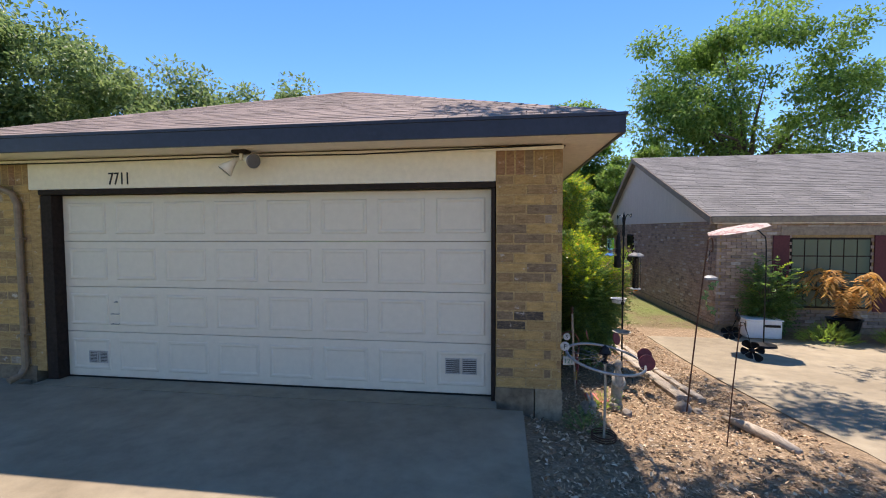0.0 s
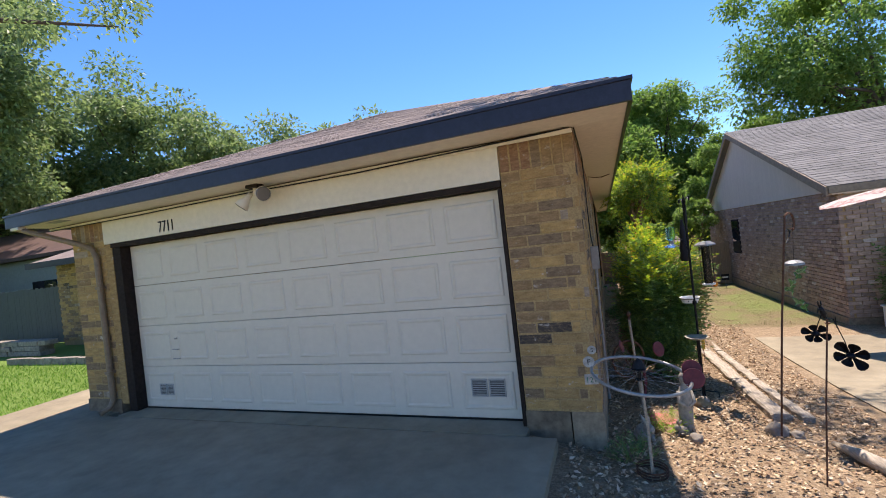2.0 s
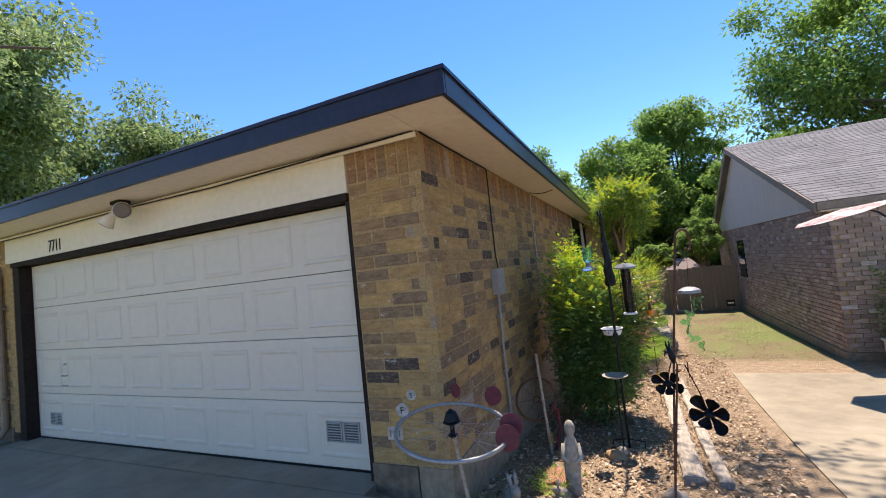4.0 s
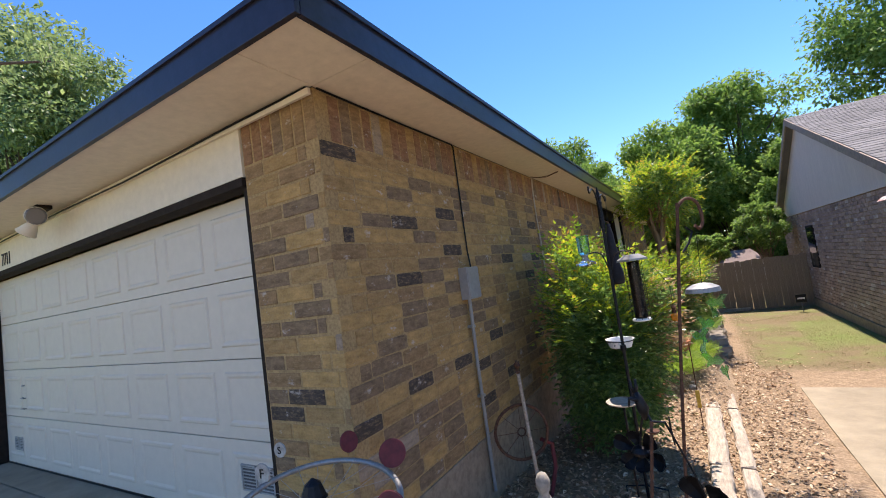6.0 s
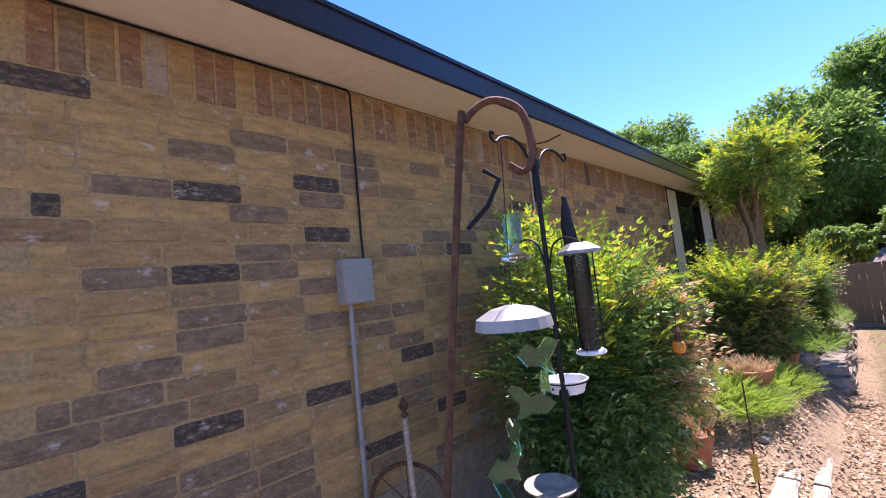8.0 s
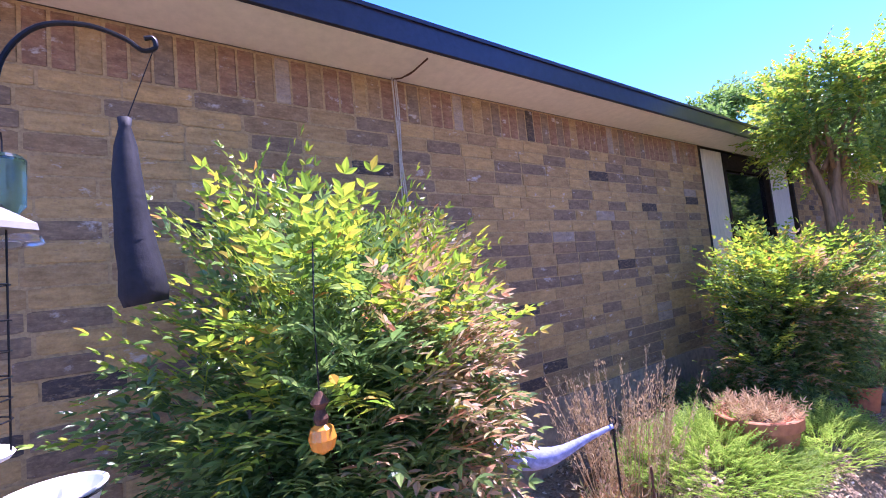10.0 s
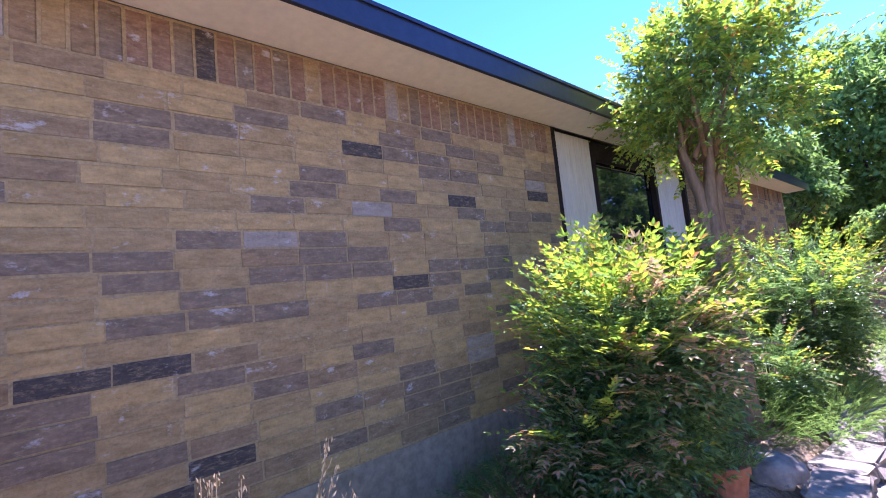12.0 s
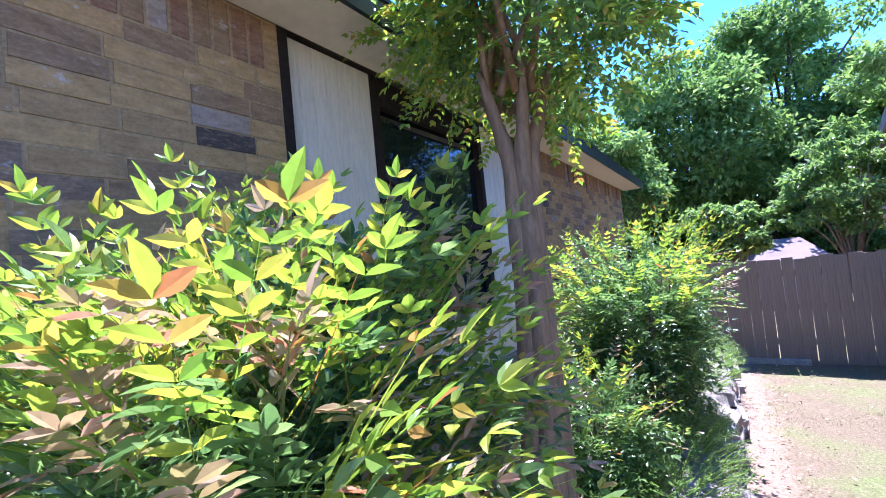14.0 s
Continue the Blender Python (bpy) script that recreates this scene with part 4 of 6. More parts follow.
tree("oak_tree", OAK, (-28.5, 6.8, 0), 19.0, (8.0, 4.6, 7.0), M_OAK, 0.26, 190, 330, 51, 0.34, 0.3)
tree("shade_tree", ELM, (-0.8, 19.5, -0.7), 5.6, (1.8, 1.6, 2.2), M_ELM, 0.16, 45, 260, 52, 0.12, 0.25)
tree("shade_tree", ELM, (6.0, 20, -0.7), 6.2, (2.2, 1.6, 2.4), M_ELM, 0.16, 50, 260, 53, 0.12, 0.25)
tree("shade_tree", ELM, (-5.2, 25, -0.5), 9.6, (3.4, 3.4, 3.0), M_ELM, 0.22, 70, 280, 4, 0.28)
tree("shade_tree", ELM, (4.6, 30, -0.7), 12.5, (3.6, 3.6, 4.6), M_ELM, 0.24, 100, 320, 6, 0.3)
tree("shade_tree", ELM, (1.2, 25, -0.7), 9.3, (3.0, 3.0, 3.6), M_ELM, 0.22, 80, 300, 7, 0.25)
tree("shade_tree", ELM, (9.5, 29, -0.7), 9.0, (3.4, 3.0, 3.3), M_ELM, 0.22, 70, 300, 8, 0.25)
tree("shade_tree", ELM, (-2.5, 21, -0.7), 7.2, (2.4, 2.4, 2.6), M_ELM, 0.2, 55, 280, 9, 0.2)
UNDER = "dense low tree filling the gap behind the fence"
for k, (x, y, h) in enumerate(((-2.2, 29.0, 6.4), (1.0, 30.5, 7.0), (3.6, 27.5, 6.2), (6.6, 28.5, 6.8))):
    tree("shade_tree", UNDER, (x, y, -0.7), h, (2.7, 1.6, h / 2), M_ELM, 0.2, 110, 260, 61 + k, 0.16, 0.2)
tree("shade_tree", "tall tree spreading over the roof next door", (13.5, 23.0, -0.6), 15.5, (7.0, 4.5, 5.6), M_ELM, 0.22, 140, 300, 10, 0.4)
tree("crepe_myrtle", "small crepe myrtle by the back fence", (3.45, 14.7, -0.68), 3.1, (0.85, 0.6, 0.68), M_MYRTLELEAF, 0.085, 44, 150, 12, 0.06, bark=M_MYRTLE)
tree("crepe_myrtle", "leafy shrub showing above the back fence", (1.95, 14.7, -0.68), 2.45, (0.75, 0.5, 0.5), M_MYRTLELEAF, 0.085, 40, 150, 13, 0.05, bark=M_MYRTLE)


def bough(owner, points, radii, clumps, mat, leaf, seed, spread=0.45, per=150):
    """A long limb of a tree with hanging leaf clumps, in world places."""
    rng = np.random.default_rng(seed)
    base = owner.matrix_world.translation
    pts = [Vector(p) - base for p in points]
    part("limb", sweep(bmesh.new(), pts, radii, 7), M_BARK, owner, smooth=True)
    sets = []
    for k in range(clumps):
        f = rng.uniform(0.35, 1.0) * (len(pts) - 1)
        i = min(int(f), len(pts) - 2)
        p = pts[i].lerp(pts[i + 1], f - i) + Vector(rng.normal(0, 0.5, 3) * (1, 1, 0.5))
        sets.append(cluster(rng, tuple(p), (spread, spread, spread * 0.6), per, leaf, 0.4))
    v, f = joined(sets)
    np_mesh("leaf_clump", v, f, mat, owner, kind="stuff")


front_oak = tree("oak_tree", "live oak leaning over the front lawn", (-14.0, -5.0, -0.05), 9.0, (3.4, 3.0, 2.4), M_OAK, 0.12, 50, 200, 21, 0.3)
bough(front_oak, [(-13.5, -4.8, 3.5), (-11, -2.5, 5.2), (-8.8, -0.2, 5.9), (-7.0, 1.3, 5.9)], [0.13, 0.09, 0.05, 0.015], 16, M_OAK, 0.10, 22, 0.5, 150)
pecan = tree("pecan_tree", "spreading tree that shades the driveway next door", (11.0, 1.5, -0.4), 10.5, (4.2, 3.6, 2.2), M_ELM, 0.14, 60, 220, 11, 0.3)
# These two limbs stay unseen overhead, added to dapple the roof's right edge.
bough(pecan, [(10, 1.6, 5.5), (6.5, 2.0, 7.2), (3, 2.4, 7.8), (0.2, 2.7, 7.9)], [0.14, 0.1, 0.06, 0.02], 9, M_ELM, 0.12, 23, 0.5, 130)
bough(pecan, [(4, 2.3, 7.7), (2, 2.1, 7.6), (0.2, 2.0, 7.5), (-2.0, 1.9, 7.4)], [0.06, 0.04, 0.03, 0.01], 16, M_ELM, 0.12, 27, 0.32, 110)
bough(pecan, [(10, 1.6, 5.0), (8, 3.0, 6.2), (6, 4.3, 6.8), (4.2, 5.2, 6.9)], [0.14, 0.1, 0.06, 0.02], 34, M_ELM, 0.12, 24, 0.7, 150)
bough(pecan, [(10, 1.6, 5), (7, 3, 7.3), (4.5, 4, 7.8), (2.6, 4.6, 7.8)], [0.14, 0.1, 0.06, 0.02], 40, M_ELM, 0.12, 26, 0.6, 140)
bough(pecan, [(10, 1.6, 5.0), (8, 1.6, 6.0), (5.5, 2.0, 6.6), (4.0, 2.0, 6.7)], [0.14, 0.1, 0.06, 0.02], 22, M_ELM, 0.12, 25, 0.7, 140)


def far_woods():
    rng = np.random.default_rng(31)
    sets = []
    for k in range(231):
        a = math.radians(-115 + 230 * k / 230)
        d = rng.uniform(36, 52)
        h = rng.uniform(2.5, 6.5) if abs(math.degrees(a)) < 40 else rng.uniform(3, 8)
        for z in np.arange(0.5, h, 1.6):
            sets.append(cluster(rng, (math.sin(a) * d, math.cos(a) * d, z), (2.2, 2.2, 1.6), 120, 0.5))
    v, f = joined(sets)
    np_mesh("far_woods", v, f, M_OAK, label="belt of trees behind the houses", category="trees", kind="stuff")


far_woods()


# ---- shrubs beside the house ----
def nandina(label, foot, radii, top, seed, green, fresh, bronze, leaf=0.06, bronze_side=(0.5, 0.9, 0), shoots=0.5):
    """A clump of canes with layered compound leaves: dark inside, yellow-green shoots above, bronze on one side."""
    rng = np.random.default_rng(seed)
    b = thing("nandina_shrub", label, "shrub", foot)
    H = top - foot[2]
    rx, ry = radii
    for k in range(14):
        a, r = rng.uniform(0, 6.28), rng.uniform(0.2, 0.75)
        tip = (rx * r * math.cos(a), ry * r * math.sin(a), H * rng.uniform(0.6, 0.85))
        part("cane", sweep(bmesh.new(), [(tip[0] * 0.25, tip[1] * 0.25, -0.06), (tip[0] * 0.6, tip[1] * 0.6, tip[2] * 0.5), tip], [0.012, 0.01, 0.006], 6), M_STEM, b, smooth=True)

    def dome(n, lo, hi, zlo):
        d = rng.normal(0, 1, (n, 3))
        d[:, 2] = np.abs(d[:, 2]) * 0.9 + rng.uniform(-0.65, 0.1, n)
        d /= np.linalg.norm(d, axis=1, keepdims=True)
        r = rng.uniform(lo, hi, n)
        lump = 1 + 0.16 * np.sin(d[:, 0] * 5 + seed) + 0.14 * np.sin(d[:, 1] * 6 + d[:, 2] * 4 + 2 * seed)
        p = d * (r * lump)[:, None] * (rx, ry, H * 0.55) + (0, 0, H * 0.45)
        p[:, :2] *= np.clip(0.36 + 0.88 * p[:, 2:] / H, 0.34, 1.0)
        keep = p[:, 2] > zlo
        return p[keep], d[keep]

    p, d = dome(green, 0.35, 0.98, H * 0.14)
    n = green // 3
    a, r, z = rng.uniform(0, 6.28, n), rng.uniform(0.3, 0.85, n), rng.uniform(0.13, 0.48, n)
    skirt = np.stack([rx * r * np.cos(a) * (0.46 + 0.75 * z), ry * r * np.sin(a) * (0.46 + 0.75 * z), z * H], 1)
    p, d = np.concatenate([p, skirt]), np.concatenate([d, np.stack([np.cos(a), np.sin(a), 0 * a], 1)])
    v, f = sprays(rng, p, d + (0, 0, 0.05) + rng.normal(0, 0.4, p.shape), leaf * 4.2, leaf, 5, 0.42, 0.4)
    np_mesh("foliage", v, f, M_LEAF, b, "dark green leaves", kind="stuff")
    p, d = dome(fresh * 2, 0.82, 1.0, H * 0.45)
    w = rng.uniform(0, 1, len(p)) < 0.1 + 1.7 * (p[:, 2] / H - shoots)
    p, d = p[w], d[w]
    v, f = sprays(rng, p, d + (0, 0, 0.35) + rng.normal(0, 0.35, p.shape), leaf * 5.6, leaf * 0.95, 6, 0.42, 0.3)
    np_mesh("new_growth", v, f, M_NEWLEAF, b, "yellow-green new leaves", kind="stuff")
    if bronze:
        p, d = dome(bronze * 4, 0.85, 1.02, H * 0.48)
        w = (d @ np.array(bronze_side)) > 0.35
        v, f = sprays(rng, p[w][:bronze], d[w][:bronze] + rng.normal(0, 0.35, (min(bronze, int(w.sum())), 3)), leaf * 4, leaf, 5)
        np_mesh("bronze_foliage", v, f, M_OLDLEAF, b, "bronze and red old leaves", kind="stuff")
    return b


nandina("tall nandina shrub, dark green below and yellow above", (0.73, 2.72, gz(0.73, 2.72)), (0.47, 0.66), 1.40, 41, 2300, 1300, 420, 0.055, shoots=0.66)
nandina("wide nandina shrub with bright new shoots against the wall", (0.95, 6.8, gz(0.95, 6.8)), (0.48, 0.54), 1.15, 42, 1500, 800, 110, 0.055, (0.9, -0.3, 0), shoots=0.60)
nandina("low spreading nandina shrub at the edge of the bed", (0.84, 6.5, gz(0.84, 6.5)), (0.38, 0.36), 0.46, 47, 620, 60, 60, 0.05, (0.3, -0.9, 0), shoots=0.5)
nandina("nandina shrub beyond the crepe myrtle", (1.2, 10.2, gz(1.2, 10.2)), (0.62, 0.8), 1.12, 43, 1400, 420, 20, 0.055, shoots=0.62)
nandina("low young nandina in the bed", (1.1, 8.9, gz(1.1, 8.9)), (0.4, 0.45), 0.35, 45, 320, 60, 10, 0.05)


def fern_patch(label, foot, radii, height, seed, n, mat=None):
    """Low feathery greenery."""
    rng = np.random.default_rng(seed)
    a, r = rng.uniform(0, 6.28, n), rng.uniform(0, 1, n) ** 0.5
    p = np.stack([radii[0] * r * np.cos(a), radii[1] * r * np.sin(a), height * (1 - 0.8 * r) * rng.uniform(0.25, 1.0, n)], 1)
    d = np.stack([np.cos(a) * r, np.sin(a) * r, rng.uniform(0.5, 1.1, n)], 1)
    v, f = sprays(rng, p, d, 0.14, 0.035, 6, 0.22, 0.3)
    ob = np_mesh("ferny_plant", v, f, mat or M_FERN, label=label, category="plant")
    ob.matrix_world = pose(*foot)
    return ob


fern_patch("feathery light green plant spreading over mulch", (0.9, 5.1, gz(0.9, 5.1)), (0.5, 0.55), 0.34, 51, 1600)
fern_patch("yellow-green low plant beside a clay pot", (1.3, 5.85, gz(1.3, 5.85)), (0.28, 0.5), 0.25, 52, 520)
fern_patch("green ground cover along the stone edging", (1.5, 9.3, gz(1.4, 9.3)), (0.28, 1.1), 0.26, 53, 600, M_MYRTLELEAF)
fern_patch("green ground cover along the stone edging", (1.5, 11.9, gz(1.4, 11.9)), (0.34, 1.2), 0.5, 54, 700, M_MYRTLELEAF)
fern_patch("green ground cover round the trunk", (1.05, 8.6, gz(1.05, 8.6)), (0.42, 0.8), 0.32, 60, 700, M_MYRTLELEAF)
fern_patch("green ground cover below the shrub", (0.5, 6.3, gz(0.5, 6.3)), (0.4, 0.6), 0.3, 55, 300, M_LEAF)
fern_patch("small green weed in bare earth", (0.55, 0.62, gz(0.6, 0.6)), (0.09, 0.09), 0.12, 56, 40)
fern_patch("small green weed in bare earth", (0.2, -0.15, gz(0.2, -0.1)), (0.12, 0.12), 0.12, 57, 40, M_LEAF)


def myrtle():
    """The multi-stemmed crepe myrtle with fluted trunk, beside the window."""
    rng = np.random.default_rng(61)
    g = gz(1.1, 8.15)
    t = thing("crepe_myrtle", "crepe myrtle with a fluted tan trunk and round leafy head", "tree", (1.06, 8.17, g))
    top = 1.72 - g
    for k in range(5):
        a = k * 1.257 + 0.4
        ox, oy = math.cos(a), math.sin(a)
        bm = bmesh.new()
        pts = smooth_line([(0.085 * ox, 0.085 * oy, -0.15), (0.068 * ox, 0.068 * oy + 0.04, 0.5), (0.052 * ox - 0.02, 0.052 * oy + 0.13, 1.15), (0.056 * ox - 0.05, 0.056 * oy + 0.22, top - 0.15), (0.12 * ox - 0.06, 0.12 * oy + 0.25, top + 0.12), (0.2 * ox - 0.06, 0.2 * oy + 0.25, top + 0.4)], 4)
        rad = [0.072 - 0.020 * min(1.0, i / 8) - 0.030 * max(0.0, (i - 11) / 9) + 0.004 * math.sin(i * 1.7 + k) for i in range(len(pts))]
        sweep(bm, pts, rad, 12)
        part("trunk", bm, M_MYRTLE, t, smooth=True)
    mid = np.array((0.06, 0.34, top + 0.84))
    ends = []
    for k in range(125):
        d = rng.normal(0, 1, 3)
        d[2] = d[2] * 0.9 + 0.1
        d /= np.linalg.norm(d)
        ends.append(mid + d * rng.uniform(0.35, 1.0) ** 0.8 * (0.74, 0.80, 0.62 if d[2] > 0 else 0.66))
    for k in range(18):
        a = k * 0.52
        s = Vector((0.16 * math.cos(a) - 0.06, 0.25 + 0.16 * math.sin(a), top + 0.25))
        e = Vector(ends[k])
        part("limb", sweep(bmesh.new(), [s, s.lerp(e, 0.5) + Vector((0, 0, 0.1)), e], [0.024, 0.015, 0.005], 7), M_MYRTLE, t, smooth=True)
    inner, outer = [], []
    for e in ends:
        inner.append(cluster(rng, e, (0.21, 0.21, 0.17), 70, 0.06))
        out = (e - mid) / np.array((0.74, 0.80, 0.64))
        if np.linalg.norm(out) < 0.55:
            continue
        n = 6
        w = rng.normal(0, 1, (n, 3)) * 0.35 + out * 1.1
        outer.append(sprays(rng, np.tile(e, (n, 1)) + rng.normal(0, 0.09, (n, 3)), w + (0, 0, 0.2), 0.25, 0.052, 6, 0.55, 0.2))
    v, f = joined(inner)
    np_mesh("crown", v, f, M_MYRTLELEAF, t, "green inner leaves", kind="stuff")
    v, f = joined(outer)
    np_mesh("outer_crown", v, f, M_NEWLEAF, t, "bright yellow-green leaf sprays", kind="stuff")


myrtle()


# ---- pots, edging, stones ----
def pot(label, at, r, h, planting=None, seed=0):
    p = thing("flower_pot", label, "flower pot", at)
    part("body", lathe(bmesh.new(), [(r * 0.70, 0), (r * 0.92, h * 0.74), (r * 0.93, h * 0.76), (r * 1.0, h * 0.77), (r * 1.02, h * 0.98), (r * 0.99, h), (r * 0.9, h), (r * 0.88, h * 0.9)], 32), M_TERRA, p, smooth=False)
    part("soil", lathe(bmesh.new(), [(r * 0.87, h * 0.84), (r * 0.6, h * 0.9), (r * 0.1, h * 0.92)], 24), M_CHIPSOIL, p, "dry soil and dead leaves")
    if planting:
        rng = np.random.default_rng(seed)
        mat, n, ht = planting
        a, q = rng.uniform(0, 6.28, n), rng.uniform(0, 0.85, n)
        pts = np.stack([r * q * np.cos(a), r * q * np.sin(a), np.full(n, h * 0.85)], 1)
        d = np.stack([np.cos(a) * q * 0.6, np.sin(a) * q * 0.6, np.ones(n)], 1) + rng.normal(0, 0.15, (n, 3))
        v, f = sprays(rng, pts, d, ht, 0.05, 6, 0.22, 0.2)
        np_mesh("planting", v, f, mat, p, kind="stuff")
    return p


M_CHIPSOIL = plain("dry_soil", (0.20, 0.14, 0.095), 0.95, grain=40, vary=0.5, bump=0.9)
g1 = gz(0.86, 4.12)
pot("terracotta pot of dead leaves and dry grass", (0.86, 4.12, g1), 0.17, 0.28, (M_OLDLEAF, 60, 0.16), 71)
pot("wide terracotta pot with a drying plant", (1.09, 5.42, gz(1.09, 5.42)), 0.25, 0.08 - gz(1.09, 5.42), (M_STRAW, 120, 0.13), 72)
pot("terracotta pot shaded by the shrub", (1.29, 7.03, gz(1.29, 7.03)), 0.125, 0.22, (M_LEAF, 30, 0.14), 73)


def plumes():
    """Dry feathery grass standing behind the first pot."""
    rng = np.random.default_rng(81)
    b = thing("dry_grass", "dry tan ornamental grass with feathery plumes", "grass", (0.70, 4.5, gz(0.70, 4.5)))
    sets = []
    for k in range(90):
        a = rng.uniform(0, 6.28)
        lean, ht = rng.uniform(0.05, 0.3), rng.uniform(0.45, 0.95)
        foot = np.array((0.22 * math.cos(a) * rng.uniform(0, 1), 0.3 * math.sin(a) * rng.uniform(0, 1), 0))
        tip = foot + (lean * math.cos(a), lean * math.sin(a), ht)
        mid = (foot + tip) / 2 + (0, 0, 0.06)
        part("stalk", sweep(bmesh.new(), [tuple(foot), tuple(mid), tuple(tip)], [0.003, 0.0025, 0.0015], 4), M_STRAW, b)
        n = 60
        f = rng.uniform(0.55, 1.0, n)
        p = foot + (tip - foot) * f[:, None] + rng.normal(0, 0.009, (n, 3))
        ln = rng.uniform(0.012, 0.03, n)
        sets.append(leaves(p, np.tile(tip - foot, (n, 1)) + rng.normal(0, 0.25, (n, 3)), rng.normal(0, 1, (n, 3)), ln, ln * 0.3))
    v, f = joined(sets)
    np_mesh("plume", v, f, M_STRAW, b)


plumes()


def edging():
    rng = random.Random(91)
    y = 1.0
    while y < 5.6:
        L = rng.uniform(1.3, 2.3)
        for x, w, h in ((1.50, 0.15, 0.085), (1.69, 0.10, 0.07)):
            bm = bmesh.new()
            za, zb = gz(2.0, y), gz(2.0, y + L)
            n, rings = 12, []
            for k in range(n + 1):
                f = k / n
                cx, cz = x - 0.02 * (y + L * f - 2) / 3 + rng.uniform(-0.006, 0.006), za + (zb - za) * f - 0.02
                ring = [(-w / 2, 0), (w / 2, 0), (w / 2, h * 0.8), (w * 0.38, h), (-w * 0.38, h), (-w / 2, h * 0.8)]
                rings.append([bm.verts.new((cx + px + rng.uniform(-0.006, 0.006), y + L * f + rng.uniform(-0.02, 0.02) * (k in (0, n)), cz + pz + rng.uniform(-0.005, 0.005))) for px, pz in ring])
            for lo, hi in zip(rings, rings[1:]):
                for q in range(6):
                    bm.faces.new((lo[q], lo[(q + 1) % 6], hi[(q + 1) % 6], hi[q]))
            bm.faces.new(rings[0][::-1])
            bm.faces.new(rings[-1])
            tagged(part("landscape_timber", bm, M_WOOD_GREY), "weathered grey landscape timber along the bed", "timber", "bed edging timbers")
        y += L + 0.04
    wall = thing("stone_edging", "stacked rough limestone edging of the raised bed", "edging", kind="structure")
    for r in range(3):
        y = 7.2 + 0.13 * r
        while y < 13.5:
            L = rng.uniform(0.22, 0.5)
            base = gz(2.0, y + L / 2) - 0.05
            bm = box(bmesh.new(), (-0.15, -L / 2 + 0.008, 0), (0.14, L / 2 - 0.008, 0.118), 0.022)
            for v in bm.verts:
                v.co += Vector((rng.uniform(-0.022, 0.022), rng.uniform(-0.014, 0.014), rng.uniform(-0.014, 0.012)))
            ob = part("stone", bm, M_STONE, wall)
            ob.matrix_basis = pose(1.72 - 0.03 * r + rng.uniform(-0.045, 0.045), y + L / 2, base + r * 0.122, rng.uniform(-2, 2), rng.uniform(-5, 5), rng.uniform(-9, 9))
            y += L


edging()


def boulder(label, at, size, mat, seed, name="rock"):
    bm = bmesh.new()
    bmesh.ops.create_icosphere(bm, subdivisions=3, radius=1.0)
    for v in bm.verts:
        n = noise.noise(v.co * 1.6 + Vector((seed, 0, 0))) * 0.35 + noise.noise(v.co * 4 + Vector((seed, 5, 0))) * 0.12
        v.co *= 1 + n
        v.co = Vector((v.co.x * size[0], v.co.y * size[1], max(v.co.z, -0.6) * size[2]))
    ob = part(name, bm, mat, None, smooth=True)
    ob.matrix_world = pose(at[0], at[1], gz(at[0], at[1]) + size[2] * 0.45, 0, 0, seed * 37)
    return tagged(ob, label, "rock")


boulder("pale rock at the foot of the shepherd hook", (1.35, 0.62), (0.085, 0.075, 0.07), M_STONE, 1)
boulder("small pale rock beside a larger one", (1.47, 0.57), (0.05, 0.05, 0.04), M_STONE, 2)
boulder("small white rock at the statue's foot", (0.70, 0.34), (0.06, 0.05, 0.05), M_STONE, 3)
boulder("yellowish rock under the bird feeders", (0.93, 1.45), (0.085, 0.07, 0.055), plain("ochre_rock", (0.42, 0.28, 0.14), 0.9, grain=14, vary=0.35, bump=0.7), 4)
boulder("grey rock under the bird feeders", (0.98, 1.58), (0.05, 0.06, 0.05), M_STONE, 5)
boulder("white rock under the shrub", (1.42, 7.5), (0.16, 0.14, 0.1), M_STONE, 6)
boulder("small stone in the mulch", (1.3, 4.6), (0.05, 0.04, 0.025), M_STONE, 7)

bm = sweep(bmesh.new(), [(1.62, 0.35, gz(1.6, 0.3) + 0.03), (1.66, 0.05, gz(1.7, 0) + 0.05), (1.74, -0.25, gz(1.8, -0.2) + 0.05), (1.78, -0.5, gz(1.8, -0.5) + 0.02)], [0.02, 0.045, 0.05, 0.03], 9)
tagged(part("driftwood", bm, M_WOOD_GREY, smooth=True), "grey weathered driftwood log on mulch", "log")


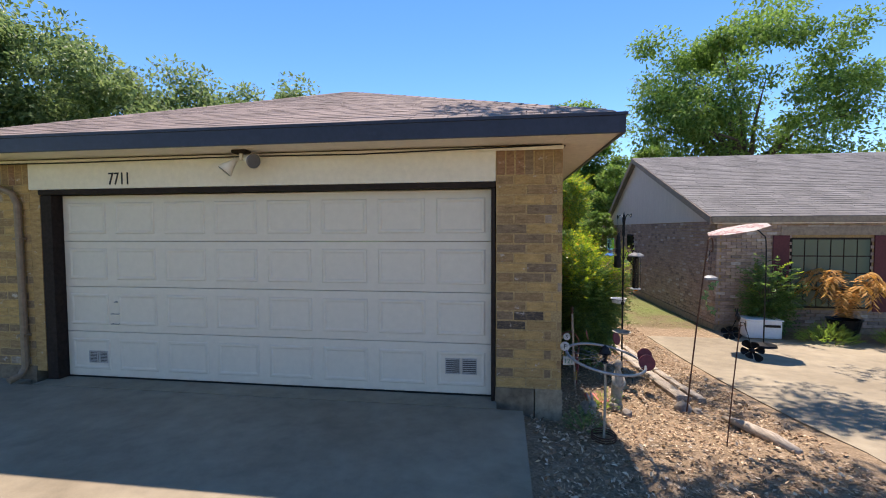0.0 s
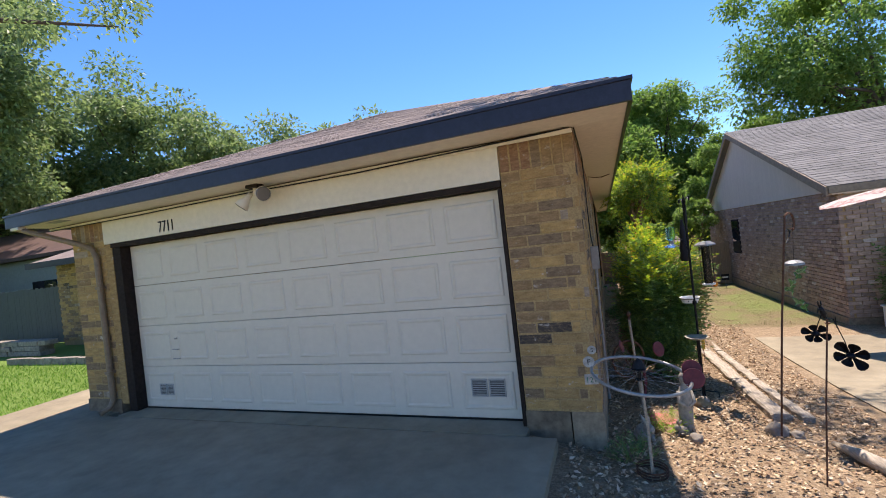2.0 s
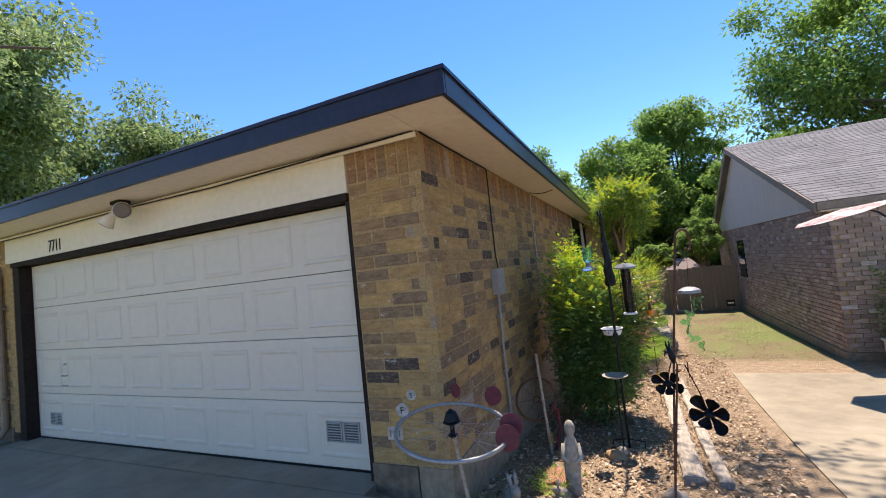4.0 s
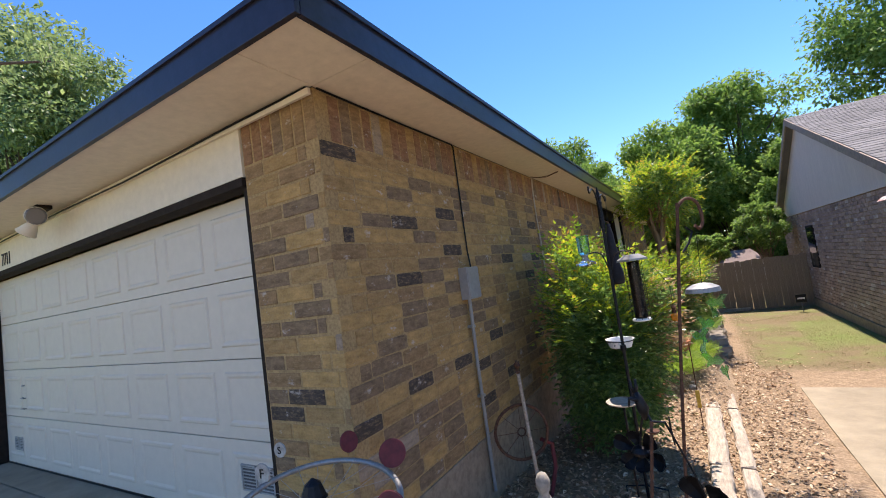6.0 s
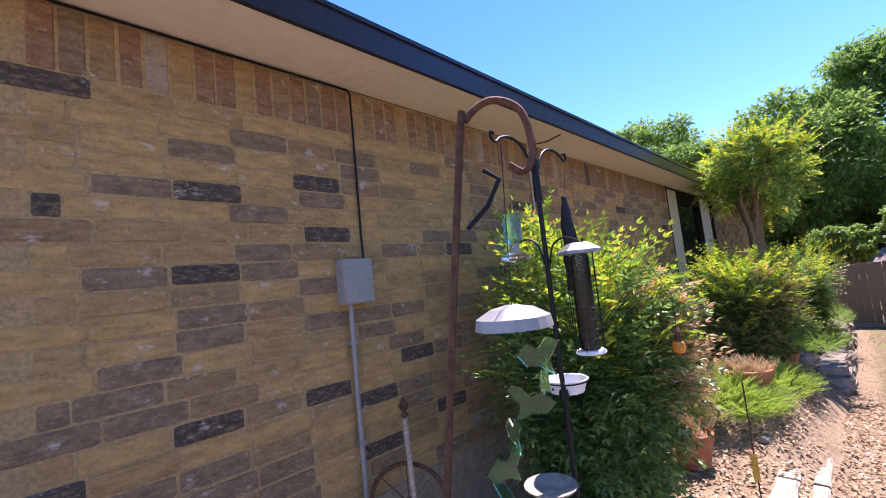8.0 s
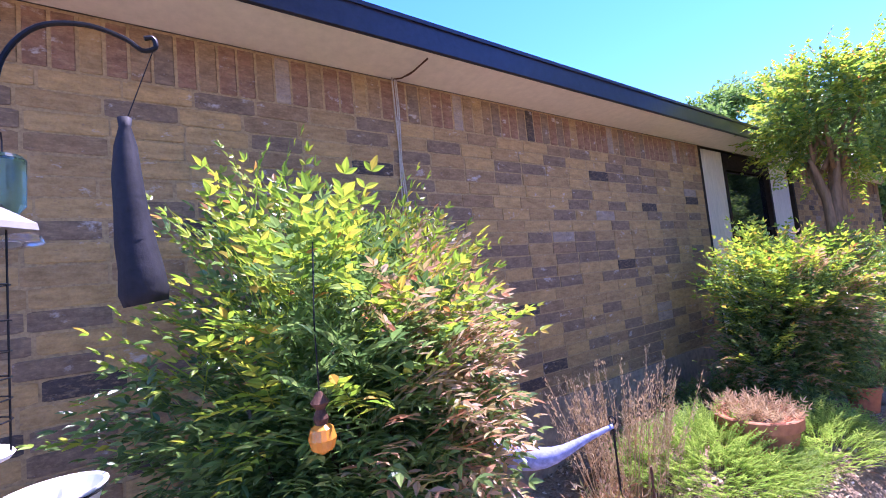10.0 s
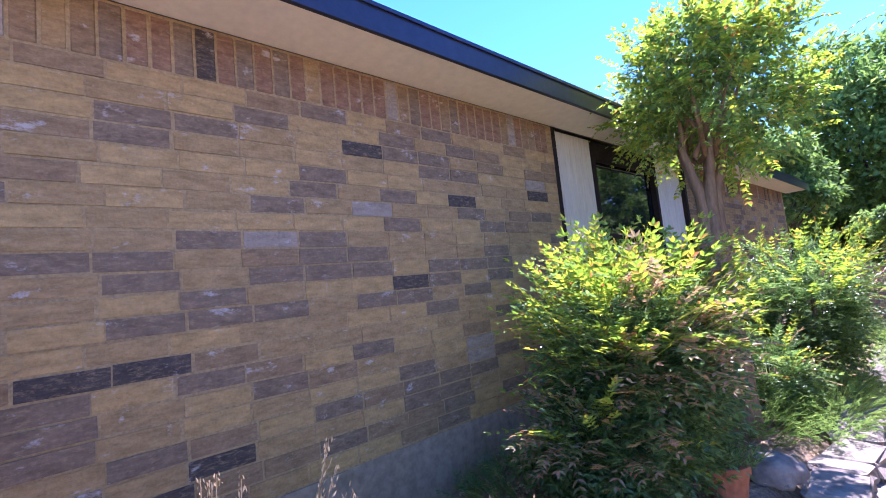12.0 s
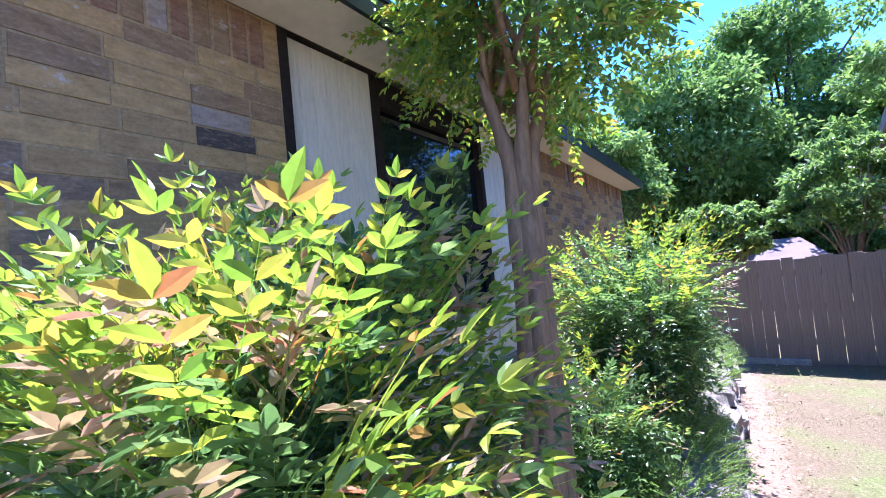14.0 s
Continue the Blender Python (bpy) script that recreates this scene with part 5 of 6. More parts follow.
# ---- bird feeders and garden ornaments ----
def feeder_pole():
    g = gz(1.03, 1.8)
    t = thing("feeder_pole", "black iron feeder pole with curled hooks", "feeder pole", (1.03, 1.8, g))
    top = 1.83 - g
    part("pole", sweep(bmesh.new(), [(0, 0, -0.2), (0, 0, top)], 0.0115, 10), M_BLACK, t)
    part("collar", lathe(bmesh.new(), [(0.018, 0), (0.02, 0.04), (0.016, 0.15), (0.02, 0.2), (0.012, 0.21)], 12, (0, 0, top - 0.22)), M_BLACK, t)
    bm = lathe(bmesh.new(), [(0.012, 0), (0.022, 0.012), (0.012, 0.024), (0.016, 0.04), (0.002, 0.10)], 10, (0, 0, top))
    for k in range(4):
        a = k * 1.571
        sweep(bm, [(0, 0, top + 0.012), (0.028 * math.cos(a), 0.028 * math.sin(a), top + 0.03)], [0.006, 0.002], 5)
    part("finial", bm, M_BLACK, t)
    for s, L, h in ((-1, 0.30, 0.0), (1, 0.30, 0.0)):
        pts = [(0, 0.012 * s, top - 0.18), (0.0, 0.03 * s, top - 0.06), (0.0, 0.09 * s, top + 0.03), (0, 0.18 * s, top + 0.06), (0, 0.26 * s, top + 0.045), (0, L * s, top + 0.02), (0, (L + 0.03) * s, top + 0.035), (0, (L + 0.025) * s, top + 0.06), (0, (L + 0.005) * s, top + 0.055)]
        part("hook", sweep(bmesh.new(), smooth_line(pts), 0.0065, 7), M_BLACK, t)
    for s, z in ((-1, top - 0.42), (1, top - 0.44)):
        pts = [(0.01 * s, 0, z - 0.1), (0.04 * s, 0, z), (0.10 * s, 0, z + 0.03), (0.16 * s, 0, z + 0.01), (0.18 * s, 0, z - 0.01), (0.19 * s, 0, z + 0.015)]
        part("small_hook", sweep(bmesh.new(), smooth_line(pts), 0.005, 6), M_BLACK, t)
    part("ring_clamp", lathe(bmesh.new(), [(0.02, 0), (0.022, 0.02), (0.02, 0.04)], 12, (0, 0, 0.69 - g)), M_BLACK, t)
    part("foot_prong", sweep(bmesh.new(), [(-0.14, 0, -0.05), (-0.14, 0, 0.06), (0, 0, 0.08), (0.14, 0, 0.06), (0.14, 0, -0.05)], 0.006, 6), M_BLACK, t)


feeder_pole()


def tube_feeder():
    t = thing("tube_feeder", "caged tube bird feeder with a grey peaked cap", "bird feeder", (1.19, 1.8, 0.90))
    H = 0.45
    part("tube", lathe(bmesh.new(), [(0.042, 0.02), (0.042, H)], 18), M_CLEAR, t, "clear plastic seed tube")
    part("seed", lathe(bmesh.new(), [(0.039, 0.02), (0.039, 0.42), (0.02, 0.435)], 16), plain("dark_seed", (0.035, 0.028, 0.022), 0.8, grain=120, vary=0.6, bump=0.8), t, "dark sunflower seed")
    part("base", lathe(bmesh.new(), [(0.06, 0), (0.066, 0.008), (0.06, 0.018)], 18), M_WHITE, t)
    part("cap", lathe(bmesh.new(), [(0.108, H - 0.012), (0.105, H + 0.002), (0.06, H + 0.03), (0.05, H + 0.036)], 4), M_GREYBOX, t, "grey peaked metal cap")
    for k in range(9):
        a = 2 * math.pi * k / 9
        c, s = 0.062 * math.cos(a), 0.062 * math.sin(a)
        part("cage_wire", sweep(bmesh.new(), [(c, s, 0.012), (c, s, H)], 0.0018, 5), M_BLACK, t)
    for z in (0.07, 0.11, 0.15, 0.2, 0.26, 0.33):
        part("cage_hoop", sweep(bmesh.new(), [(0.062 * math.cos(a), 0.062 * math.sin(a), z) for a in (6.2832 * k / 18 for k in range(19))], 0.0018, 5), M_BLACK, t)
    part("hanger", sweep(bmesh.new(), [(0, 0, H + 0.04), (0.0, 0, H + 0.1), (-0.01, 0, H + 0.13)], 0.002, 5), M_BLACK, t)


tube_feeder()


def hummingbird_feeder():
    t = thing("hummingbird_feeder", "teal plastic hummingbird feeder hanging from a hook", "bird feeder", (0.865, 1.795, 1.34))
    part("base", lathe(bmesh.new(), [(0.03, 0.0), (0.078, 0.012), (0.072, 0.03), (0.04, 0.045)], 22), M_CLEAR, t, "clear saucer base")
    part("neck", lathe(bmesh.new(), [(0.03, 0.04), (0.022, 0.075), (0.028, 0.09)], 16), M_GREYBOX, t)
    part("bottle", lathe(bmesh.new(), [(0.03, 0.09), (0.044, 0.11), (0.047, 0.23), (0.04, 0.24)], 20), M_TEAL, t, "teal bottle")
    part("hanger", sweep(bmesh.new(), [(0, 0, 0.24), (0.0, 0, 0.28), (0.01, 0, 0.3)], 0.002, 5), M_BLACK, t)


hummingbird_feeder()

sock = thing("furled_windsock", "furled black fabric windsock on a short cord", "windsock", (1.03, 2.055, 1.17))
part("cloth", sweep(bmesh.new(), [(0.0, 0.03, 0.0), (0.0, 0.026, 0.03), (0.004, 0.022, 0.09), (-0.008, 0.012, 0.16), (0.003, 0.006, 0.24), (-0.004, 0, 0.33), (0, 0, 0.41), (0, 0, 0.46), (0, 0, 0.485)], [0.05, 0.056, 0.05, 0.046, 0.038, 0.034, 0.026, 0.014, 0.017], 7), plain("black_cloth", (0.015, 0.015, 0.02), 0.7, grain=40, vary=0.4, bump=0.4), sock, smooth=True)
part("cord", sweep(bmesh.new(), [(0, 0, 0.47), (0, 0.08, 0.72)], 0.0015, 4), M_BLACK, sock)

dish = thing("water_dish", "white plastic water dish clamped to the feeder pole", "dish", (1.0, 1.89, 0.70))
part("bowl", lathe(bmesh.new(), [(0.078, 0), (0.097, 0.055), (0.104, 0.058), (0.104, 0.062), (0.094, 0.06), (0.074, 0.008)], 28), M_WHITE, dish)
part("ring", sweep(bmesh.new(), [(0.1 * math.cos(a), 0.1 * math.sin(a), 0.05) for a in (6.2832 * k / 24 for k in range(25))], 0.003, 5), M_BLACK, dish)
part("arm", sweep(bmesh.new(), [(-0.03, -0.085, 0.02), (-0.02, -0.08, 0.05)], 0.004, 5), M_BLACK, dish)

lowtray = thing("stone_tray", "grey stone tray low on the feeder pole", "tray", (0.99, 1.66, 0.33))
part("plate", lathe(bmesh.new(), [(0.05, 0), (0.11, 0.02), (0.115, 0.03), (0.1, 0.028), (0.04, 0.012)], 20), M_STATUE, lowtray)
part("stem", sweep(bmesh.new(), [(0, 0, -0.78), (0, 0, 0.01)], 0.008, 7), M_BLACK, lowtray)

amber = thing("glass_ornament", "amber glass ornament with a metal cap, hanging", "ornament", (1.37, 2.4, 0.79))
part("globe", lathe(bmesh.new(), [(0.006, 0), (0.026, 0.012), (0.032, 0.035), (0.026, 0.058), (0.012, 0.068)], 16), M_AMBER, amber, "amber glass")
part("cap", lathe(bmesh.new(), [(0.014, 0.066), (0.018, 0.08), (0.01, 0.1), (0.022, 0.115), (0.006, 0.14)], 12), M_RUST, amber)
part("hanger", sweep(bmesh.new(), [(0, 0, 0.13), (0, 0, 0.3), (-0.12, 0.05, 0.5)], 0.0018, 4), M_BLACK, amber)


def shepherd_hook():
    g = gz(1.35, 0.66)
    t = thing("shepherd_hook", "black iron shepherd hook leaning in the mulch", "garden hook", (1.32, 0.5, g))
    H = 1.52 - g
    lx, ly = 0.23, 0.12
    pts = [(0, 0, -0.15), (lx * 0.5, ly * 0.5, H * 0.5), (lx, ly, H - 0.02), (lx + 0.012, ly + 0.015, H + 0.05), (lx + 0.05, ly + 0.05, H + 0.085), (lx + 0.09, ly + 0.09, H + 0.06), (lx + 0.10, ly + 0.10, H - 0.02), (lx + 0.085, ly + 0.085, H - 0.06), (lx + 0.065, ly + 0.065, H - 0.045)]
    part("rod", sweep(bmesh.new(), smooth_line(pts), 0.0075, 8), M_RUST, t)
    part("scroll", sweep(bmesh.new(), [(lx, ly, H - 0.16), (lx + 0.03, ly + 0.03, H - 0.12), (lx + 0.05, ly + 0.05, H - 0.07), (lx + 0.03, ly + 0.03, H - 0.05)], 0.005, 6), M_BLACK, t)


shepherd_hook()


def acrylic_chime():
    t = thing("acrylic_wind_chime", "clear dome wind chime with green acrylic birds", "wind chime", (1.60, 0.66, 0.79))
    part("dome", lathe(bmesh.new(), [(0.072, 0.38), (0.068, 0.4), (0.04, 0.416), (0.01, 0.422)], 20), M_GREYBOX, t, "grey dome")
    part("cord", sweep(bmesh.new(), [(0, 0, 0.42), (0.02, 0, 0.72)], 0.0012, 4), M_BLACK, t)
    rng = random.Random(7)
    for k in range(7):
        a, z = k * 0.9, 0.33 - 0.05 * k
        bm = bmesh.new()
        c = Vector((0.045 * math.cos(a), 0.045 * math.sin(a), z))
        s = Vector((math.cos(a * 2.1), math.sin(a * 2.1), 0))
        o = [(-0.045, 0.0), (-0.02, 0.022), (0.0, 0.012), (0.02, 0.035), (0.045, 0.03), (0.022, -0.002), (0.03, -0.03), (0.0, -0.016), (-0.025, -0.02)]
        va = [bm.verts.new(c + s * x + Vector((0, 0, z2))) for x, z2 in o]
        off = s.cross(Vector((0, 0, 1))) * 0.003
        vb = [bm.verts.new(v.co + off) for v in va]
        bm.faces.new(va), bm.faces.new(vb[::-1])
        for i in range(len(va)):
            bm.faces.new((va[i], vb[i], vb[(i + 1) % len(va)], va[(i + 1) % len(va)]))
        part("acrylic_bird", bm, M_GREENGLASS, t)


acrylic_chime()


def flower_stake():
    g = gz(1.33, -0.22)
    t = thing("metal_flower_stake", "rusty garden stake with two black metal flowers and a bird", "garden stake", (1.27, -0.42, g))
    j = Vector((0.15, 0.12, 0.915 - g))
    part("rod", sweep(bmesh.new(), [(0, 0, -0.15), tuple(j * 0.5), tuple(j)], 0.005, 8), M_RUST, t)
    for tip, r, ph in ((Vector((0.10, 0.17, 0.81 - g)), 0.068, 0.3), (Vector((0.26, 0.15, 0.67 - g)), 0.088, 0.9)):
        bm = sweep(bmesh.new(), [tuple(j), tuple(j.lerp(tip, 0.3) + Vector((0, 0, 0.07))), tuple(j.lerp(tip, 0.75) + Vector((0, 0, 0.04))), tuple(tip)], 0.003, 6)
        part("branch", bm, M_BLACK, t)
        nrm = Vector((-0.35, -1, 0.15)).normalized()
        u = nrm.cross(Vector((0, 0, 1))).normalized()
        w = u.cross(nrm)
        hub = lathe(bmesh.new(), [(0.022, -0.01), (0.026, 0.0), (0.018, 0.012), (0.004, 0.018)], 12, tuple(tip))
        fl = part("flower", hub, M_BLACK, t)
        for k in range(6):
            a = ph + k * math.pi / 3
            bm = bmesh.new()
            d, e = u * math.cos(a) + w * math.sin(a), -u * math.sin(a) + w * math.cos(a)
            rows = []
            rk = r * (1.12, 0.86, 1.0, 1.16, 0.8, 0.95)[k]
            for f, wd in ((0.12, 0.08), (0.35, 0.15), (0.6, 0.30), (0.8, 0.36), (0.93, 0.27), (1.0, 0.10)):
                rows.append([bm.verts.new(tip + d * rk * f + e * r * wd * s + nrm * r * (0.25 * f * f - 0.12 * (1 - abs(s)))) for s in (-1, 0, 1)])
            for p, q in zip(rows, rows[1:]):
                for i in range(2):
                    bm.faces.new((p[i], p[i + 1], q[i + 1], q[i]))
            bmesh.ops.solidify(bm, geom=bm.faces[:], thickness=0.002)
            part("petal", bm, M_BLACK, fl)
    part("cup", lathe(bmesh.new(), [(0.004, -0.008), (0.014, -0.002), (0.018, 0.003), (0.004, 0.001)], 12, tuple(j + Vector((0, 0, -0.028)))), M_RUST, t)
    bm = sweep(bmesh.new(), [tuple(j.lerp(tip, 0.35) + Vector((0.01, 0, 0.02))), tuple(j.lerp(tip, 0.3) + Vector((0.012, 0, 0.05))), tuple(j.lerp(tip, 0.3) + Vector((0.012, 0, 0.085)))], [0.002, 0.003, 0.002], 6)
    part("bud", bm, M_BLACK, t)
    bm = sweep(bmesh.new(), [(0.006, 0, 0), (0.004, 0, 0.03), (-0.004, 0, 0.06), (-0.010, 0, 0.075)], [0.006, 0.017, 0.012, 0.008], 9)
    for x in (-0.018, -0.004):
        sweep(bm, [(-0.010, 0, 0.07), (x, 0, 0.09), (x - 0.001, 0, 0.112)], [0.006, 0.005, 0.003], 6)
    sweep(bm, [(-0.004, -0.008, 0.055), (-0.026, -0.014, 0.062), (-0.03, -0.014, 0.038)], [0.007, 0.006, 0.002], 6)
    bird = part("bird_finial", bm, M_BLACK, t, smooth=True)
    bird.matrix_basis = Matrix.Translation(j + Vector((-0.02, 0, 0.005)))


flower_stake()


def text_mesh(name, words, size, mat, m, parent=None, label="", depth=0.003):
    cu = bpy.data.curves.new(name, "FONT")
    cu.body, cu.size, cu.extrude, cu.align_x = words, size, depth, "CENTER"
    tmp = bpy.data.objects.new(name, cu)
    me = bpy.data.meshes.new_from_object(tmp)
    bpy.data.objects.remove(tmp)
    finish(me, mat)
    ob = new(name, me)
    ob.parent = parent
    ob.matrix_basis = m
    return tagged(ob, label) if label else ob


def wheel_sculpture():
    c = Vector((0.28, -0.52, 0.63))
    g = gz(0.25, -0.45)
    t = thing("bicycle_wheel_sculpture", "bicycle wheel ornament on a stand with red discs", "garden ornament", (c.x, c.y, g))
    z = c.z - g
    R = 0.31
    tilt = Euler((radians(6), radians(7), 0)).to_matrix()

    def on(r, a, dz=0.0):
        return tuple(tilt @ Vector((r * math.cos(a), r * math.sin(a), dz)) + Vector((0, 0, z)))

    part("rim", sweep(bmesh.new(), [on(R, 6.28319 * k / 48) for k in range(49)], 0.0115, 8), M_STEEL, t, "dull steel wheel rim", smooth=True)
    part("hub", lathe(bmesh.new(), [(0.02, -0.04), (0.03, -0.03), (0.014, -0.02), (0.014, 0.02), (0.03, 0.03), (0.05, 0.04), (0.012, 0.06)], 14, (0, 0, z)), M_BLACK, t)
    for k in range(24):
        a = 6.28319 * k / 24
        part("spoke", sweep(bmesh.new(), [on(0.02, a + 0.5 * (-1) ** k, 0.025 * (-1) ** k), on(R, a)], 0.0012, 4), M_STEEL, t)
    part("finial", sweep(bmesh.new(), [(0, 0, z + 0.05), (0, 0, z + 0.09), (0, 0, z + 0.11)], [0.045, 0.03, 0.004], 10), M_BLACK, t)
    part("stand", sweep(bmesh.new(), [(0.02, 0.1, -0.1), (0.02, 0.06, z * 0.5), (0, 0, z)], 0.011, 8), M_WOOD_GREY, t, "weathered stand pipe")
    for k in range(3):
        part("foot_coil", sweep(bmesh.new(), [(0.02 + 0.1 * math.cos(a), 0.1 + 0.1 * math.sin(a), 0.012 + 0.02 * k) for a in (6.2832 * q / 20 for q in range(21))], 0.006, 5), M_RUST, t)
    for a, dz, r in ((0.12, 0.03, 0.062), (-0.12, 0.0, 0.065), (1.1, 0.06, 0.055), (1.9, 0.05, 0.045)):
        bm = bmesh.new()
        bmesh.ops.create_cone(bm, cap_ends=True, segments=24, radius1=r, radius2=r * 0.96, depth=0.006)
        ob = part("red_disc", bm, M_RED, t, "faded dark red disc")
        ob.matrix_basis = Matrix.Translation(on(R + 0.01, a, dz + 0.03)) @ Euler((radians(75), radians(10), radians(40 * a))).to_matrix().to_4x4()
    for a, s, dz, sz in ((3.05, "F", 0.04, 0.045), (2.8, "S", 0.1, 0.035)):
        bm = bmesh.new()
        bmesh.ops.create_cone(bm, cap_ends=True, segments=20, radius1=sz * 0.9, radius2=sz * 0.85, depth=0.005)
        pl = part("letter_disc", bm, M_AGED, t, "aged white disc with a letter")
        pl.matrix_basis = Matrix.Translation(on(R + 0.02, a, dz)) @ Euler((radians(90), 0, radians(8))).to_matrix().to_4x4()
        text_mesh("letter", s, sz * 1.2, M_BLACK, pose(0, -sz * 0.4, 0.0045), pl, depth=0.001)
    bm = box(bmesh.new(), (-0.045, -0.002, -0.035), (0.045, 0.002, 0.035), 0.001)
    pl = part("number_plate", bm, M_AGED, t, "small white plate with green digits")
    pl.matrix_basis = Matrix.Translation(on(R + 0.01, 3.45, -0.03)) @ Euler((0, 0, radians(8))).to_matrix().to_4x4()
    text_mesh("digits", "121", 0.052, plain("plate_green", (0.03, 0.16, 0.11), 0.5), pose(0, -0.0035, -0.02, 90, 0, 0), pl, depth=0.0008)


wheel_sculpture()


def trike():
    g = gz(0.27, 1.46)
    t = thing("rusty_tricycle_ornament", "rusty red tricycle wheel ornament leaning by the wall", "garden ornament", (0.27, 1.46, g))
    z = 0.18 - g
    pl = Euler((0, 0, radians(-55))).to_matrix()

    def on(r, a):
        return tuple(pl @ Vector((0.0, r * math.cos(a), r * math.sin(a))) + Vector((0, 0, z)))

    part("wheel_rim", sweep(bmesh.new(), [on(0.2, 6.28319 * k / 36) for k in range(37)], 0.012, 8), M_RUST, t, smooth=True)
    part("wheel_hub", sweep(bmesh.new(), [on(0.03, 6.28319 * k / 14) for k in range(15)], 0.006, 6), M_RUST, t)
    for k in range(8):
        part("spoke", sweep(bmesh.new(), [on(0.03, k * 0.785), on(0.2, k * 0.785)], 0.0025, 4), M_RUST, t)
    part("post", sweep(bmesh.new(), [(0.1, -0.02, -0.08), (0.07, -0.02, 0.45), (0.05, -0.02, 0.62 - g)], 0.014, 8), M_WOOD_GREY, t, "grey post")
    bm = lathe(bmesh.new(), [(0.008, 0), (0.022, 0.015), (0.008, 0.03), (0.028, 0.06), (0.004, 0.1)], 8, (0.05, -0.02, 0.62 - g))
    part("finial", bm, M_RUST, t)
    part("red_frame", sweep(bmesh.new(), [(0.12, 0.1, 0.0), (0.16, 0.18, 0.2), (0.15, 0.2, 0.36), (0.1, 0.12, 0.42)], 0.016, 8), M_RED, t, "faded red tube")
    part("spring", sweep(bmesh.new(), [(0.1 + 0.018 * math.cos(k * 0.8), -0.03 + 0.018 * math.sin(k * 0.8), 0.1 + 0.0028 * k) for k in range(44)], 0.004, 5), plain("yellow_paint", (0.5, 0.33, 0.05), 0.6), t)


trike()

g = gz(0.66, 0.5)
bm = bmesh.new()
lathe(bm, [(0.06, 0), (0.062, 0.03), (0.05, 0.05), (0.055, 0.2), (0.05, 0.3), (0.035, 0.36), (0.022, 0.385), (0.033, 0.41), (0.036, 0.445), (0.022, 0.475), (0.004, 0.485)], 16)
sweep(bm, [(0.045, 0.0, 0.33), (0.06, -0.03, 0.25), (0.01, -0.055, 0.22)], [0.016, 0.015, 0.012], 7)
sweep(bm, [(-0.045, 0.0, 0.33), (-0.06, -0.03, 0.25), (-0.01, -0.055, 0.22)], [0.016, 0.015, 0.012], 7)
st = tagged(part("garden_statue", bm, M_STATUE, smooth=True), "small mossy cast-stone garden statue", "statue")
st.matrix_world = pose(0.675, 0.66, g - 0.03, 0, 2, 15) @ Matrix.Scale(1.12, 4)



def rabbit(label, at, size, turn, mat):
    """A sitting cast-stone rabbit in one mesh."""
    bm = bmesh.new()
    for c, rad in (((0, 0.02, 0.075), (0.06, 0.085, 0.075)), ((0, -0.055, 0.135), (0.042, 0.052, 0.045)), ((0.035, 0.05, 0.04), (0.03, 0.055, 0.04)), ((-0.035, 0.05, 0.04), (0.03, 0.055, 0.04)), ((0, 0.105, 0.05), (0.025, 0.025, 0.025))):
        m = Matrix.Translation(c) @ Matrix.Diagonal((*rad, 1))
        bmesh.ops.create_icosphere(bm, subdivisions=2, radius=1.0, matrix=m)
    for s in (-1, 1):
        sweep(bm, [(0.016 * s, -0.045, 0.165), (0.024 * s, -0.02, 0.215), (0.03 * s, 0.005, 0.25)], [0.012, 0.016, 0.004], 8)
        sweep(bm, [(0.025 * s, -0.05, 0.08), (0.025 * s, -0.075, 0.02), (0.025 * s, -0.095, 0.008)], [0.018, 0.014, 0.012], 7)
    ob = tagged(part("rabbit_statue", bm, mat, smooth=True), label, "statue")
    ob.matrix_world = pose(at[0], at[1], gz(*at) - 0.005, 0, 0, turn) @ Matrix.Scale(size, 4)


rabbit("mossy grey cast-stone rabbit by the brick corner", (0.31, 0.3), 1.0, 35, M_STATUE)
rabbit("small pale stone rabbit at the statue's foot", (0.61, 0.5), 0.6, -60, M_STONE)

bm = prism(bmesh.new(), [(-0.13, -0.1), (0.13, -0.08), (0.1, 0.12), (-0.06, 0.15)], 0, 0.025)
ob = tagged(part("red_board", bm, plain("faded_pink_paint", (0.48, 0.13, 0.12), 0.7)), "faded red painted board lying on earth", "board")
ob.matrix_world = pose(0.5, 0.85, gz(0.5, 0.85) + 0.01, 4, 3, 20)

blue = thing("garden_flag", "lavender blue cloth garden sock tied to a stake", "garden flag", (0.40, 4.03, 0.0))
part("cloth", sweep(bmesh.new(), smooth_line([(-0.02, -0.40, 0.24), (0.10, -0.37, 0.20), (0.22, -0.31, 0.17), (0.33, -0.2, 0.18), (0.42, -0.04, 0.24), (0.5, 0.09, 0.29)], 3), [0.05, 0.058, 0.064, 0.068, 0.07, 0.07, 0.066, 0.06, 0.052, 0.042, 0.032, 0.025, 0.02, 0.016, 0.014, 0.012], 12), M_BLUECLOTH, blue, smooth=True)
part("stake", sweep(bmesh.new(), [(0.5, 0.09, -1.0), (0.5, 0.09, 0.3)], 0.006, 7), M_BLACK, blue)
part("ring", sweep(bmesh.new(), [(0.5 + 0.02 * math.cos(a), 0.09, 0.32 + 0.02 * math.sin(a)) for a in (6.2832 * k / 14 for k in range(15))], 0.004, 5), M_BLACK, blue)

